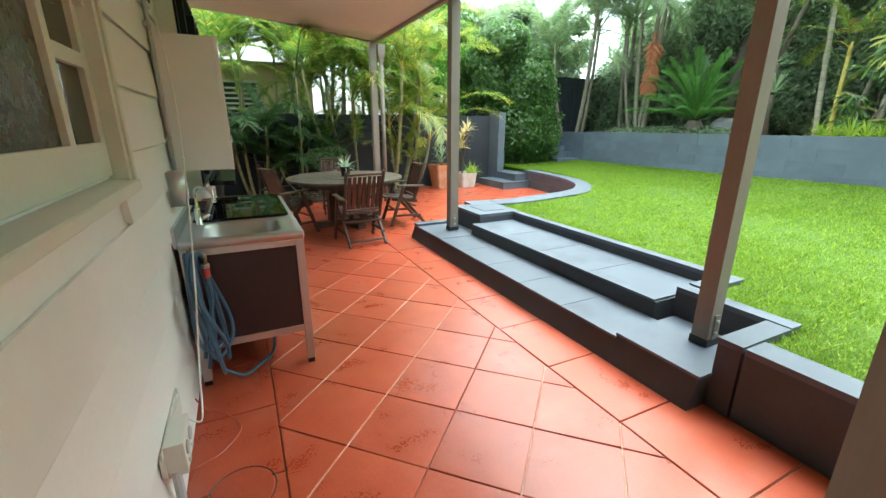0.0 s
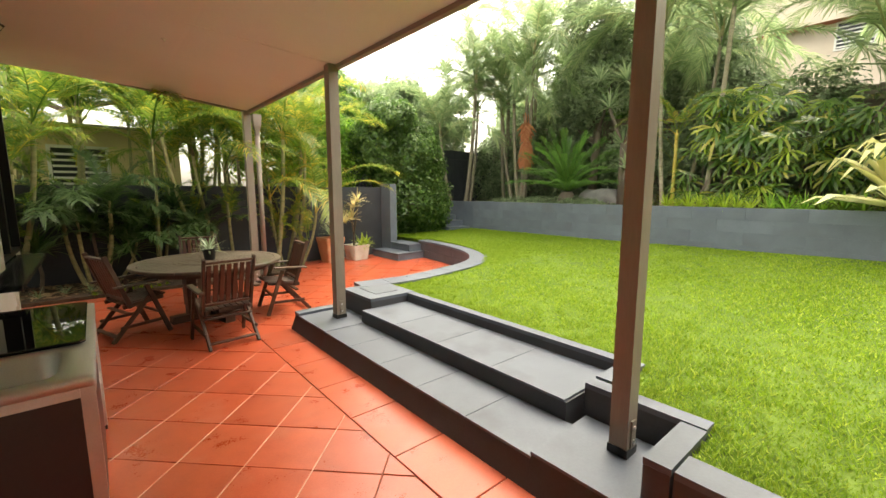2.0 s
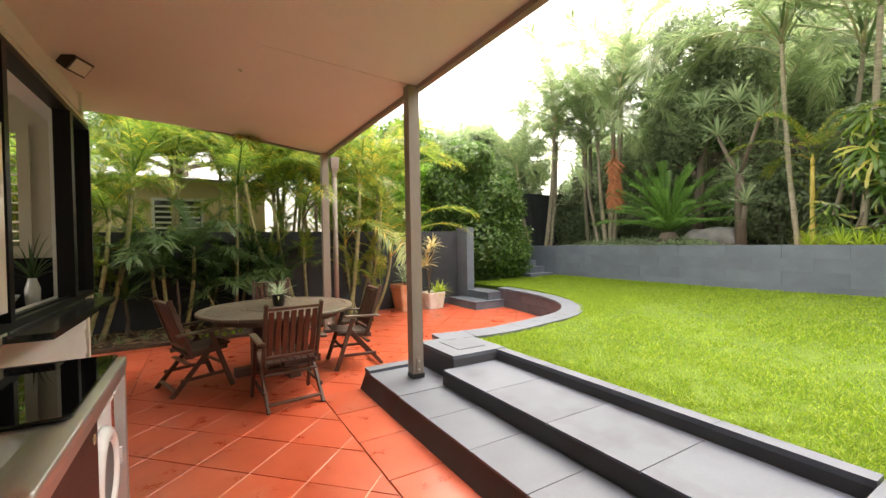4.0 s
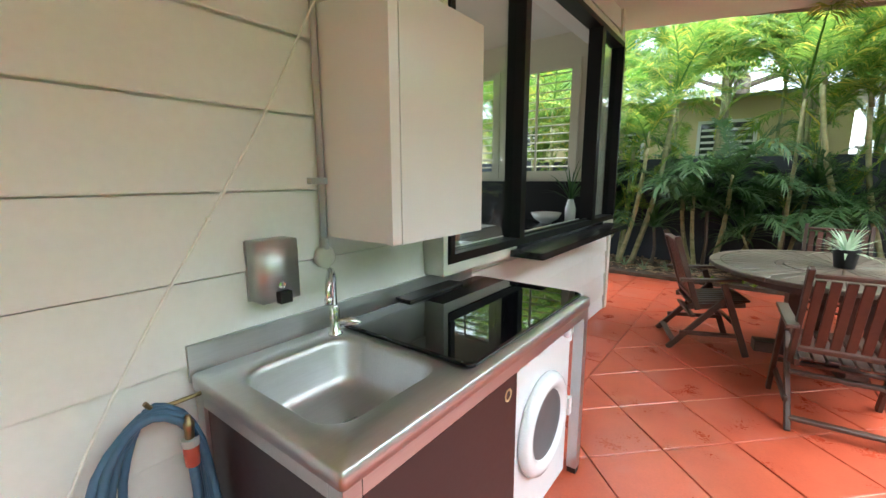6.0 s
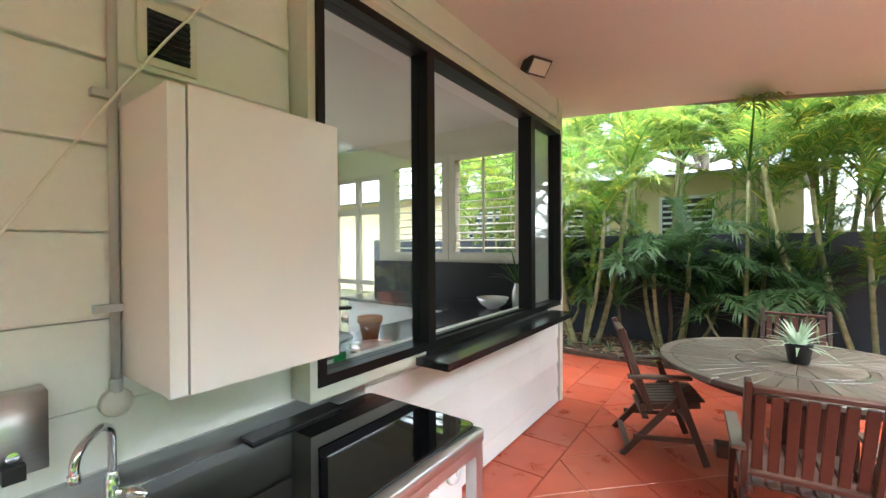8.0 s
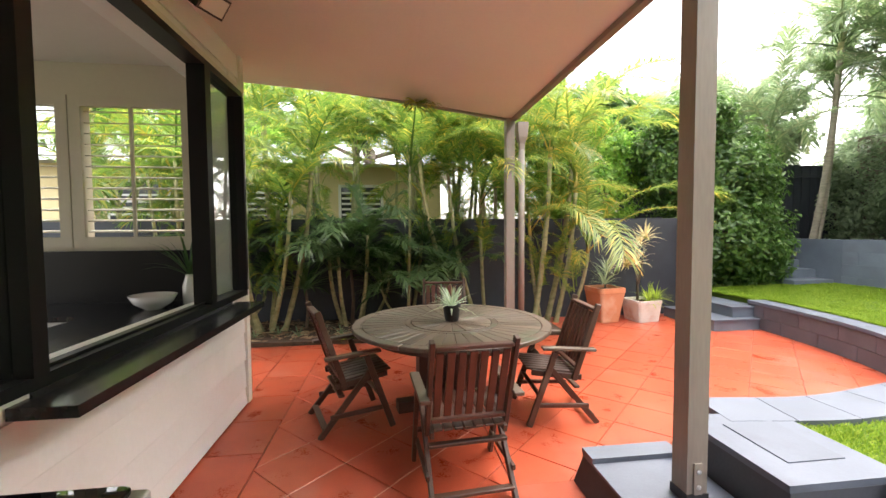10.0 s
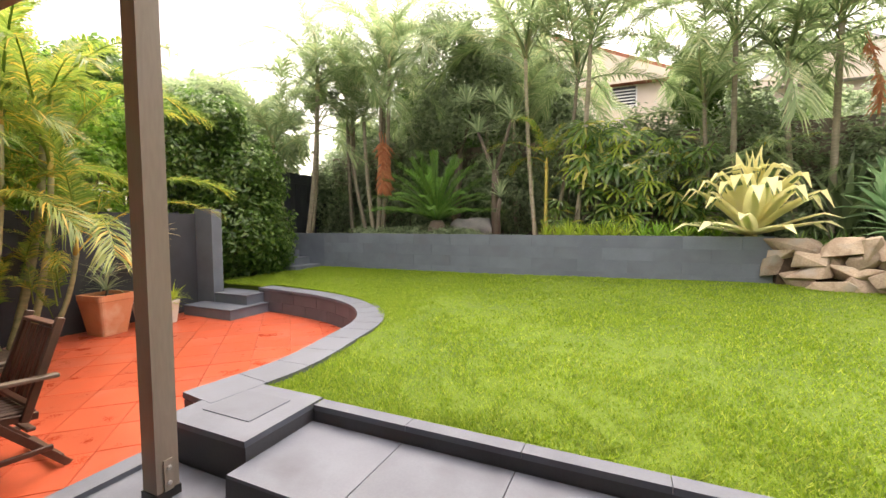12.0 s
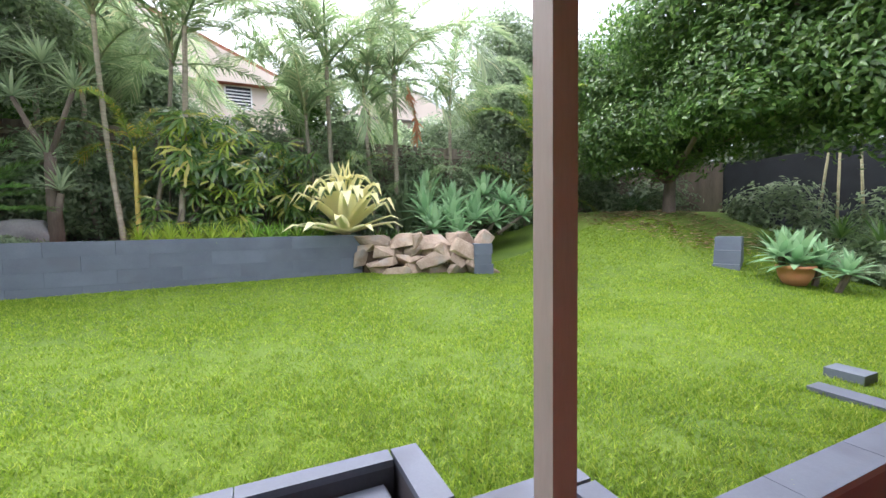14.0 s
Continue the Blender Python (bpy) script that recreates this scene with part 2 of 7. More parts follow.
M["render_cream"] = surface("cream_render", (0.62, 0.50, 0.28), (0.70, 0.58, 0.35), 0.8, 1, 30, 0.1)
M["render_pink"] = surface("pale_pink_render", (0.62, 0.52, 0.44), (0.70, 0.60, 0.52), 0.8, 1, 30, 0.1)
M["roof_red"] = surface("red_roof_tile", (0.28, 0.09, 0.05), (0.36, 0.13, 0.08), 0.8, 3, 30, 0.3)
M["roof_grey"] = surface("grey_roof_sheet", (0.30, 0.31, 0.32), (0.38, 0.39, 0.40), 0.6, 3, 30, 0.2)
M["fence_brown"] = surface("brown_paling", (0.13, 0.105, 0.085), (0.23, 0.19, 0.155), 0.85, 4, 40, 0.5, stretch=(1, 1, 0.2), each=0.25)
M["glass"] = glass("clear_glass")
M["obscure"] = surface("mottled_bronze_glass", (0.045, 0.036, 0.024), (0.085, 0.068, 0.045), 0.22, 20, 120, 0.9, depth=0.004)
M["greenglass"] = plain("dark_green_glass", (0.016, 0.022, 0.010), 0.08)
M["dimglass"] = plain("dark_window_glass", (0.03, 0.035, 0.04), 0.06)
M["lamp_glass"] = plain("frosted_lamp_glass", (0.55, 0.58, 0.52), 0.2)
M["ceramic"] = plain("white_ceramic", (0.72, 0.72, 0.70), 0.15, coat=0.5)
M["insidewall"] = surface("cream_inside_wall", (0.55, 0.50, 0.40), (0.60, 0.55, 0.45), 0.7, 1, 30, 0.05)
M["copper"] = plain("coppery_red_coupling", (0.42, 0.08, 0.05), 0.4)
M["brass"] = plain("brass", (0.30, 0.23, 0.12), 0.35, 1.0)


# ---- mesh helpers ----
def bm_box(bm, x0, x1, y0, y1, z0, z1, m=None):
    vs = [bm.verts.new(Vector(c) if m is None else m @ Vector(c)) for c in
          ((x0, y0, z0), (x1, y0, z0), (x1, y1, z0), (x0, y1, z0), (x0, y0, z1), (x1, y0, z1), (x1, y1, z1), (x0, y1, z1))]
    for f in ((3, 2, 1, 0), (4, 5, 6, 7), (0, 1, 5, 4), (1, 2, 6, 5), (2, 3, 7, 6), (3, 0, 4, 7)):
        bm.faces.new([vs[i] for i in f])
    return vs


def bevel(bm, w, seg=2):
    bmesh.ops.bevel(bm, geom=[e for e in bm.edges if e.is_manifold and e.calc_face_angle(0) > 0.5], offset=w, segments=seg, affect="EDGES", profile=0.6)


def box_bm(x0, x1, y0, y1, z0, z1, w=0.0, seg=2):
    bm = bmesh.new()
    bm_box(bm, x0, x1, y0, y1, z0, z1)
    if w:
        bevel(bm, w, seg)
    return bm


def bm_tube(bm, pts, radii, sides=8, caps=True):
    """A tube along points; radii one number or one per point."""
    pts = [Vector(p) for p in pts]
    if not hasattr(radii, "__len__"):
        radii = [radii] * len(pts)
    rings, up = [], None
    for i, p in enumerate(pts):
        d = (pts[min(i + 1, len(pts) - 1)] - pts[max(i - 1, 0)]).normalized()
        if up is None:
            up = d.orthogonal().normalized()
        up = (up - d * up.dot(d)).normalized()
        side = d.cross(up)
        rings.append([bm.verts.new(p + (up * math.cos(a) + side * math.sin(a)) * radii[i]) for a in (2 * math.pi * k / sides for k in range(sides))])
    for a, b in zip(rings, rings[1:]):
        for k in range(sides):
            bm.faces.new((a[k], a[(k + 1) % sides], b[(k + 1) % sides], b[k]))
    if caps:
        bm.faces.new(rings[0][::-1])
        bm.faces.new(rings[-1])
    return rings


def tube_bm(pts, radii, sides=8):
    bm = bmesh.new()
    bm_tube(bm, pts, radii, sides)
    return bm


def lathe_bm(profile, sides=24, m=None):
    """A turned shape: profile of (radius, height)."""
    bm, rings = bmesh.new(), []
    for r, z in profile:
        rings.append([bm.verts.new((r * math.cos(2 * math.pi * k / sides), r * math.sin(2 * math.pi * k / sides), z)) for k in range(sides)])
    for a, b in zip(rings, rings[1:]):
        for k in range(sides):
            bm.faces.new((a[k], a[(k + 1) % sides], b[(k + 1) % sides], b[k]))
    bm.faces.new(rings[0][::-1])
    bm.faces.new(rings[-1])
    if m is not None:
        bm.transform(m)
    return bm


def smooth_path(ctrl, n=8):
    """Catmull-Rom through control points."""
    c = [Vector(p) for p in ctrl]
    c = [c[0] * 2 - c[1]] + c + [c[-1] * 2 - c[-2]]
    out = []
    for i in range(1, len(c) - 2):
        for k in range(n):
            t = k / n
            out.append(0.5 * ((2 * c[i]) + (c[i + 1] - c[i - 1]) * t + (2 * c[i - 1] - 5 * c[i] + 4 * c[i + 1] - c[i + 2]) * t * t + (3 * c[i] - c[i - 1] - 3 * c[i + 1] + c[i + 2]) * t ** 3))
    out.append(c[-2])
    return out


def to_mesh(name, bm, mat, smooth=False):
    me = bpy.data.meshes.new(name)
    bm.normal_update()
    bm.to_mesh(me)
    bm.free()
    me.materials.append(mat)
    if smooth:
        for f in me.polygons:
            f.use_smooth = True
    return me


def part(name, bm, mat, parent=None, label="", smooth=False, m=None):
    """One mesh object out of a bmesh, under a thing or a part."""
    ob = new(name, to_mesh(name, bm, mat, smooth))
    if parent is not None:
        ob.parent = parent
    if m is not None:
        ob.matrix_basis = m
    return tagged(ob, label)


def piece(name, me, parent=None, m=None):
    """One more object on a mesh that others share."""
    ob = new(name, me)
    if parent is not None:
        ob.parent = parent
    if m is not None:
        ob.matrix_basis = m
    return ob


def thing(name, label, category, m=None, group="", kind=""):
    ob = new(name)
    if m is not None:
        ob.matrix_basis = m
    return tagged(ob, label, category, group, kind)


def setting(name, bm, mat, label="", category="", m=None):
    return tagged(part(name, bm, mat, None, "", False, m), label or name.replace("_", " "), category or name.split("_")[0], kind="structure")


rng = np.random.default_rng(7)


def raw_mesh(name, verts, faces, mat):
    """A mesh from arrays; faces all with the same number of corners."""
    verts, faces = np.asarray(verts, float).reshape(-1, 3), np.asarray(faces, int)
    me = bpy.data.meshes.new(name)
    me.vertices.add(len(verts))
    me.vertices.foreach_set("co", verts.ravel())
    k = faces.shape[1]
    me.loops.add(faces.size)
    me.loops.foreach_set("vertex_index", faces.ravel())
    me.polygons.add(len(faces))
    me.polygons.foreach_set("loop_start", np.arange(0, faces.size, k))
    me.update(calc_edges=True)
    me.validate()
    me.materials.append(mat)
    return me

# ---- ground, lawn and patio ----
CAP_Z = 0.418
CURVE = smooth_path(((3.34, 5.70, 0), (4.15, 5.62, 0), (4.95, 5.74, 0), (5.62, 5.89, 0), (6.16, 6.19, 0), (6.66, 6.73, 0), (7.02, 7.5, 0), (7.22, 8.42, 0), (7.32, 9.35, 0)), 6)


def lawn_edge(y):
    """Where the lawn begins, seen along x."""
    if y < 1.66:
        return 2.80
    if y < 2.26:
        return 3.20
    if y < 5.66:
        return 3.70
    for a, b in zip(CURVE, CURVE[1:]):
        if a.y <= y < b.y and a.x > 4.0:
            return a.x + (b.x - a.x) * (y - a.y) / (b.y - a.y) - 0.02
    return 7.1


def ease(v):
    v = min(1.0, max(0.0, v))
    return v * v * (3 - 2 * v)


def lawn_z(x, y):
    """Height of the lawn: nearly level, rising to a bank beyond the stone wall."""
    z = 0.385 + 0.0244 * max(0, x - 5.5) + 1.25 * ease((-1.2 - y) / 6.0) * ease((x - 4.2) / 5.5) + 0.06 * ease((7.0 - y) / 6.0) * ease((x - 5.0) / 5.0)
    return z + 0.012 * noise.noise((x * 0.8, y * 0.8, 0.0))


setting("ground", box_bm(-400, 400, -400, 400, -0.30, -0.06), M["ground"], "dark earth of the neighbourhood", "ground")


def lawn():
    ys = np.unique(np.concatenate([np.arange(-9.0, 12.6, 0.15), np.arange(5.5, 7.2, 0.04), [1.655, 1.665, 2.255, 2.265, 5.65, 5.67]]))
    bm, rows, nx = bmesh.new(), [], 64
    for y in ys:
        x0 = lawn_edge(float(y))
        row = [bm.verts.new((x0 - 0.004, y, 0.25))]
        for i in range(nx + 1):
            x = x0 + (14.0 - x0) * (i / nx) ** 1.3
            row.append(bm.verts.new((x, y, lawn_z(x, y))))
        rows.append(row)
    for a, b in zip(rows, rows[1:]):
        for i in range(nx + 1):
            bm.faces.new((a[i], a[i + 1], b[i + 1], b[i]))
    setting("lawn", bm, M["turf"], "bright green mown lawn with a grassy bank", "lawn")


lawn()

# patio slab with the garden bed beyond it
setting("floor", box_bm(-1.6, 7.1, -4.0, 10.6, -0.06, -0.012), M["grout"], "terracotta red painted patio paving with dark joints", "floor")
setting("garden_bed", box_bm(-6.0, 3.9, 9.28, 10.75, -0.02, 0.05, 0.02), M["soil"], "mulched garden bed under the palms", "garden bed")


# ---- painted steps and low walls between patio and lawn ----
def steps():
    t = thing("garden_steps", "grey painted concrete steps with dark risers up to the lawn", "steps")
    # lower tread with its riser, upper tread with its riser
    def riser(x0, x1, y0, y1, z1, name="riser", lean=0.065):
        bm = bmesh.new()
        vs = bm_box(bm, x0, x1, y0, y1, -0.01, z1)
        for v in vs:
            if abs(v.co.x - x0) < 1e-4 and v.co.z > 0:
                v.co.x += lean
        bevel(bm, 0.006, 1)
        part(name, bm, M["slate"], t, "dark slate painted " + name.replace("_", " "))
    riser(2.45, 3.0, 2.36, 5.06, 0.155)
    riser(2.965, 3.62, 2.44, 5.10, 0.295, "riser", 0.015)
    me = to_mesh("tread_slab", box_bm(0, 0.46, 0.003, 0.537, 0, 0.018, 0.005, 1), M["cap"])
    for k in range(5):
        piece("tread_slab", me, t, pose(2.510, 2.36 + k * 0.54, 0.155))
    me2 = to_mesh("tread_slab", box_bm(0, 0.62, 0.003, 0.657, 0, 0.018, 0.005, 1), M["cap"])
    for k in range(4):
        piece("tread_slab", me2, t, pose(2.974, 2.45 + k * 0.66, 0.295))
    for y0, y1, lip in ((5.06, 5.90, True), (1.80, 2.36, False)):
        z = 0.16 if lip else 0.185
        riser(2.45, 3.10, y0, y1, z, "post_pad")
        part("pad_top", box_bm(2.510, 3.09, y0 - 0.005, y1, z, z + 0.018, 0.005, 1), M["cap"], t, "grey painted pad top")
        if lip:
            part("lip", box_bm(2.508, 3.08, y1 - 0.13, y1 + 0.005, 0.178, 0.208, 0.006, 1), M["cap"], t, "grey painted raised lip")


steps()


def low_wall(name, x0, x1, y0, y1, z0=-0.01, over=0.003, label="dark slate painted low wall with grey capping"):
    t = thing(name, label, "low wall", kind="structure")
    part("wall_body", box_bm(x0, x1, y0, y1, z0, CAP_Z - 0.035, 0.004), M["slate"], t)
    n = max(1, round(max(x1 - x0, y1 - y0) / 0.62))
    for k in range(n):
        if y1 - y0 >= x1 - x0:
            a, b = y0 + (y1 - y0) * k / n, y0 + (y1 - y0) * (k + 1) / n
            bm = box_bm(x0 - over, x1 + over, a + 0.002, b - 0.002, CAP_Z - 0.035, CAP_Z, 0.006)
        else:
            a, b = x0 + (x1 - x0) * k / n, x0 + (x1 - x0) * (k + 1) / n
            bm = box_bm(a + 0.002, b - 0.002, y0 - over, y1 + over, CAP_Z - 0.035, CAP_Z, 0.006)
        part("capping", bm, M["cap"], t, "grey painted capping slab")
    return t


low_wall("low_wall_1", 3.60, 3.69, 2.40, 5.08)
low_wall("low_wall_2", 3.24, 3.69, 2.26, 2.385)
low_wall("low_wall_3", 3.10, 3.20, 1.68, 2.385)
low_wall("low_wall_4", 2.62, 3.08, 1.68, 1.80)
low_wall("low_wall_5", 2.62, 2.79, -0.28, 1.665)
low_wall("low_wall_6", 2.62, 3.24, -0.45, -0.30)
far_block = low_wall("low_wall_7", 3.10, 3.71, 5.10, 5.80, label="dark slate painted block with a grey panelled top")
part("panel", box_bm(3.26, 3.58, 5.26, 5.66, CAP_Z - 0.002, CAP_Z + 0.006, 0.003, 1), M["cap"], far_block, "raised grey panel")
kerb = thing("concrete_block", "slate blue painted loose block on the low wall", "block")
part("block_body", box_bm(3.10, 3.32, -0.88, -0.70, 0.38, 0.455, 0.008), M["block"], kerb)


def curved_wall():
    t = thing("low_wall_8", "curved dark slate painted block wall with a grey capping", "low wall", kind="structure")
    pts = CURVE
    nrm = []
    for i, p in enumerate(pts):
        d = (pts[min(i + 1, len(pts) - 1)] - pts[max(i - 1, 0)]).normalized()
        nrm.append(Vector((-d.y, d.x, 0)))
    for k in range(0, len(pts) - 1, 3):
        seg = list(range(k, min(k + 4, len(pts))))
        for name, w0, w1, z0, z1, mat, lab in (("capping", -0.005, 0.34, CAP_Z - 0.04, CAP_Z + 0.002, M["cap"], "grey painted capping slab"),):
            bm, ring = bmesh.new(), []
            for j, i in enumerate(seg):
                sh = (pts[seg[1]] - pts[seg[0]]).normalized() * (0.003 if j == 0 else (-0.003 if j == len(seg) - 1 else 0))
                a, b = pts[i] + nrm[i] * w0 + sh, pts[i] + nrm[i] * w1 + sh
                ring.append([bm.verts.new((q.x, q.y, z)) for q, z in ((a, z0), (b, z0), (b, z1), (a, z1))])
            for r, s in zip(ring, ring[1:]):
                for q in range(4):
                    bm.faces.new((r[q], s[q], s[(q + 1) % 4], r[(q + 1) % 4]))
            bm.faces.new(ring[0])
            bm.faces.new(ring[-1][::-1])
            bmesh.ops.recalc_face_normals(bm, faces=bm.faces)
            part(name, bm, mat, t, lab)
    # courses of blocks under the capping, each its own piece
    for course in range(2):
        z0, z1 = 0.0 + course * 0.185, 0.18 + course * 0.185 + (0.005 if course else 0)
        off = 2 if course else 0
        for k in range(off - 4, len(pts) - 1, 4):
            seg = [i for i in range(k, k + 5) if 0 <= i < len(pts)]
            if len(seg) < 2:
                continue
            bm, ring = bmesh.new(), []
            for j, i in enumerate(seg):
                d = (pts[seg[1]] - pts[seg[0]]).normalized()
                sh = d * (0.004 if j == 0 else (-0.004 if j == len(seg) - 1 else 0))
                a, b = pts[i] + nrm[i] * 0.02 + sh, pts[i] + nrm[i] * 0.325 + sh
                ring.append([bm.verts.new((q.x, q.y, z)) for q, z in ((a, z0), (b, z0), (b, z1), (a, z1))])
            for r, s in zip(ring, ring[1:]):
                for q in range(4):
                    bm.faces.new((r[q], s[q], s[(q + 1) % 4], r[(q + 1) % 4]))
            bm.faces.new(ring[0])
            bm.faces.new(ring[-1][::-1])
            bmesh.ops.recalc_face_normals(bm, faces=bm.faces)
            part("block", bm, M["curveblock"], t)


M["curveblock"] = surface("plum_slate_block_paint", (0.060, 0.055, 0.068), (0.095, 0.088, 0.105), 0.6, 3, 60, 0.3, stain=(0.11, 0.10, 0.12), each=0.08)
curved_wall()


def corner_steps():
    t = thing("corner_steps", "two slate grey painted steps beside the wall pillar", "steps")
    for x0, x1, z in ((6.20, 6.68, 0.17), (6.62, 7.10, 0.34)):
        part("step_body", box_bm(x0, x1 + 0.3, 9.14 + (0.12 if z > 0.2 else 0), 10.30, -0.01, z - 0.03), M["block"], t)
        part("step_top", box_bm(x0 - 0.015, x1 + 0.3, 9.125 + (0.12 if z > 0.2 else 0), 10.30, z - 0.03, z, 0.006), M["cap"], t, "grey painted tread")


corner_steps()


# ---- retaining wall, garden walls, fences ----
def block_wall(name, a, b, z0, z1, thick, mat, label, bw=0.4, bh=0.2):
    """A wall of painted blocks from a to b, each block its own piece."""
    a, b = Vector(a), Vector(b)
    length = (b - a).length
    ang = math.degrees(math.atan2(b.y - a.y, b.x - a.x))
    t = thing(name, label, "wall", pose(a.x, a.y, 0, 0, 0, ang), kind="structure")
    part("core", box_bm(0, length, -thick + 0.004, -0.004, z0 - 0.2, z1 - 0.002), mat, t)
    rows = max(1, round((z1 - z0) / bh))
    h = (z1 - z0) / rows
    full = to_mesh("block", box_bm(0.0015, bw - 0.0015, -0.012, 0.008, 0.0015, h - 0.0015, 0.003, 1), mat)
    rnd = random.Random(3)
    for r in range(rows):
        x = -bw / 2 if r % 2 else 0.0
        while x < length - 0.01:
            if x < 0 or x + bw > length:
                x0, x1 = max(0, x), min(length, x + bw)
                part("block", box_bm(x0 + 0.0015, x1 - 0.0015, -0.012, 0.008, 0.0015, h - 0.0015, 0.003, 1), mat, t, m=pose(0, 0, z0 + r * h))
            else:
                piece("block", full, t, pose(x, rnd.uniform(-0.003, 0.002), z0 + r * h))
            x += bw
    return t


block_wall("retaining_wall", (10.17, 1.02), (9.84, 10.29), 0.40, 1.34, 0.2, M["block"], "long slate blue painted block retaining wall", 0.9, 0.235)
RET = bpy.data.objects["retaining_wall"]
part("end_face", box_bm(9.27, 9.285, -2.2, 0.0, 0.2, 1.335), M["block"], RET)
block_wall("wall_garden", (6.62, 10.50), (-6.0, 10.75), -0.05, 1.76, 0.2, M["fence"], "charcoal painted boundary wall behind the palms", 2.4, 1.81)
pil = thing("wall_pillar", "slate blue painted wall pillar", "pillar", kind="structure")
part("pillar_body", box_bm(6.60, 6.80, 10.06, 10.52, 0.0, 1.84, 0.008), M["block"], pil)
bm = bmesh.new()
lo = [bm.verts.new((x, y, 0.2)) for x, y in ((10.34, 0.7), (13.6, 0.7), (13.6, 14.0), (9.90, 14.0), (10.03, 10.29))]
hi = [bm.verts.new((v.co.x, v.co.y, 1.27)) for v in lo]
bm.faces.new(lo[::-1])
bm.faces.new(hi)
for i in range(5):
    bm.faces.new((lo[i], lo[(i + 1) % 5], hi[(i + 1) % 5], hi[i]))
setting("garden_bank", bm, M["soil"], "mulched raised garden bed behind the retaining wall", "garden bed")
setting("mulch_path", box_bm(10.4, 12.4, 4.2, 6.6, 1.26, 1.275, 0.004), M["redmulch"], "patch of red mulch on the raised bed", "mulch")


def boulder(x, y, z):
    t = thing("boulder", "pale grey weathered boulder on the raised bed beside the cycad", "rock", pose(x, y, z))
    bm = bmesh.new()
    bmesh.ops.create_icosphere(bm, subdivisions=4, radius=0.5)
    for v in bm.verts:
        v.co *= 1 + 0.22 * noise.noise(v.co * 2.3) + 0.06 * noise.noise(v.co * 7.0)
        v.co.z = min(v.co.z, 0.36 + 0.05 * noise.noise(v.co * 4.0))
    bm.transform(Matrix.Diagonal((0.9, 1.25, 1.0, 1)))
    part("stone", bm, M["boulder"], t, smooth=True)


M["boulder"] = surface("grey_weathered_rock", (0.13, 0.13, 0.13), (0.24, 0.235, 0.23), 0.9, 4, 40, 0.7, depth=0.015, stain=(0.14, 0.15, 0.12))
boulder(11.15, 6.72, 1.34)


def paling_fence(name, a, b, z0, z1, mat, label, w=0.12):
    a, b = Vector(a), Vector(b)
    length = (b - a).length
    t = thing(name, label, "fence", pose(a.x, a.y, 0, 0, 0, math.degrees(math.atan2(b.y - a.y, b.x - a.x))), kind="structure")
    me = to_mesh("paling", box_bm(-0.006, w + 0.006, -0.018, 0, 0, z1 - z0, 0.003, 1), mat)
    rnd = random.Random(5)
    for k in range(int(length / w)):
        piece("paling", me, t, pose(k * w, (k % 2) * 0.02, z0 + rnd.uniform(-0.03, 0.0), 0, rnd.uniform(-0.25, 0.25), 0))
    part("backing", box_bm(-0.05, length + 0.1, 0.022, 0.03, z0, z1 - 0.05), mat, t)
    for z in (z0 + 0.3, z1 - 0.3):
        part("rail", box_bm(0, length, -0.07, -0.03, z - 0.04, z + 0.04), mat, t)
    return t


paling_fence("fence_east", (13.5, 12.9), (13.5, -9.2), 1.1, 3.9, M["fence_brown"], "weathered brown paling fence behind the raised bed")
paling_fence("fence_north", (6.9, 13.0), (13.9, 13.0), 0.3, 3.2, M["fence"], "charcoal painted paling fence with a gate")
paling_fence("fence_south", (9.2, -9.0), (13.8, -9.0), 0.9, 3.2, M["fence_brown"], "weathered dark timber fence in deep shade", 0.3)
setting("wall_south", box_bm(1.0, 9.2, -9.2, -9.0, 0.2, 3.1), M["fence"], "dark blue painted boundary wall", "wall")


def terrace_steps():
    t = thing("terrace_steps", "narrow dark concrete steps beside the retaining wall", "steps")
    for k in range(4):
        part("step", box_bm(8.95, 9.82, 10.4 + k * 0.35, 12.4, 0.2, 0.56 + k * 0.17, 0.008), M["block"], t)


terrace_steps()
setting("wall_return", box_bm(9.835, 10.03, 10.295, 12.95, 0.2, 1.335, 0.006), M["block"], "slate blue painted return of the retaining wall", "wall")


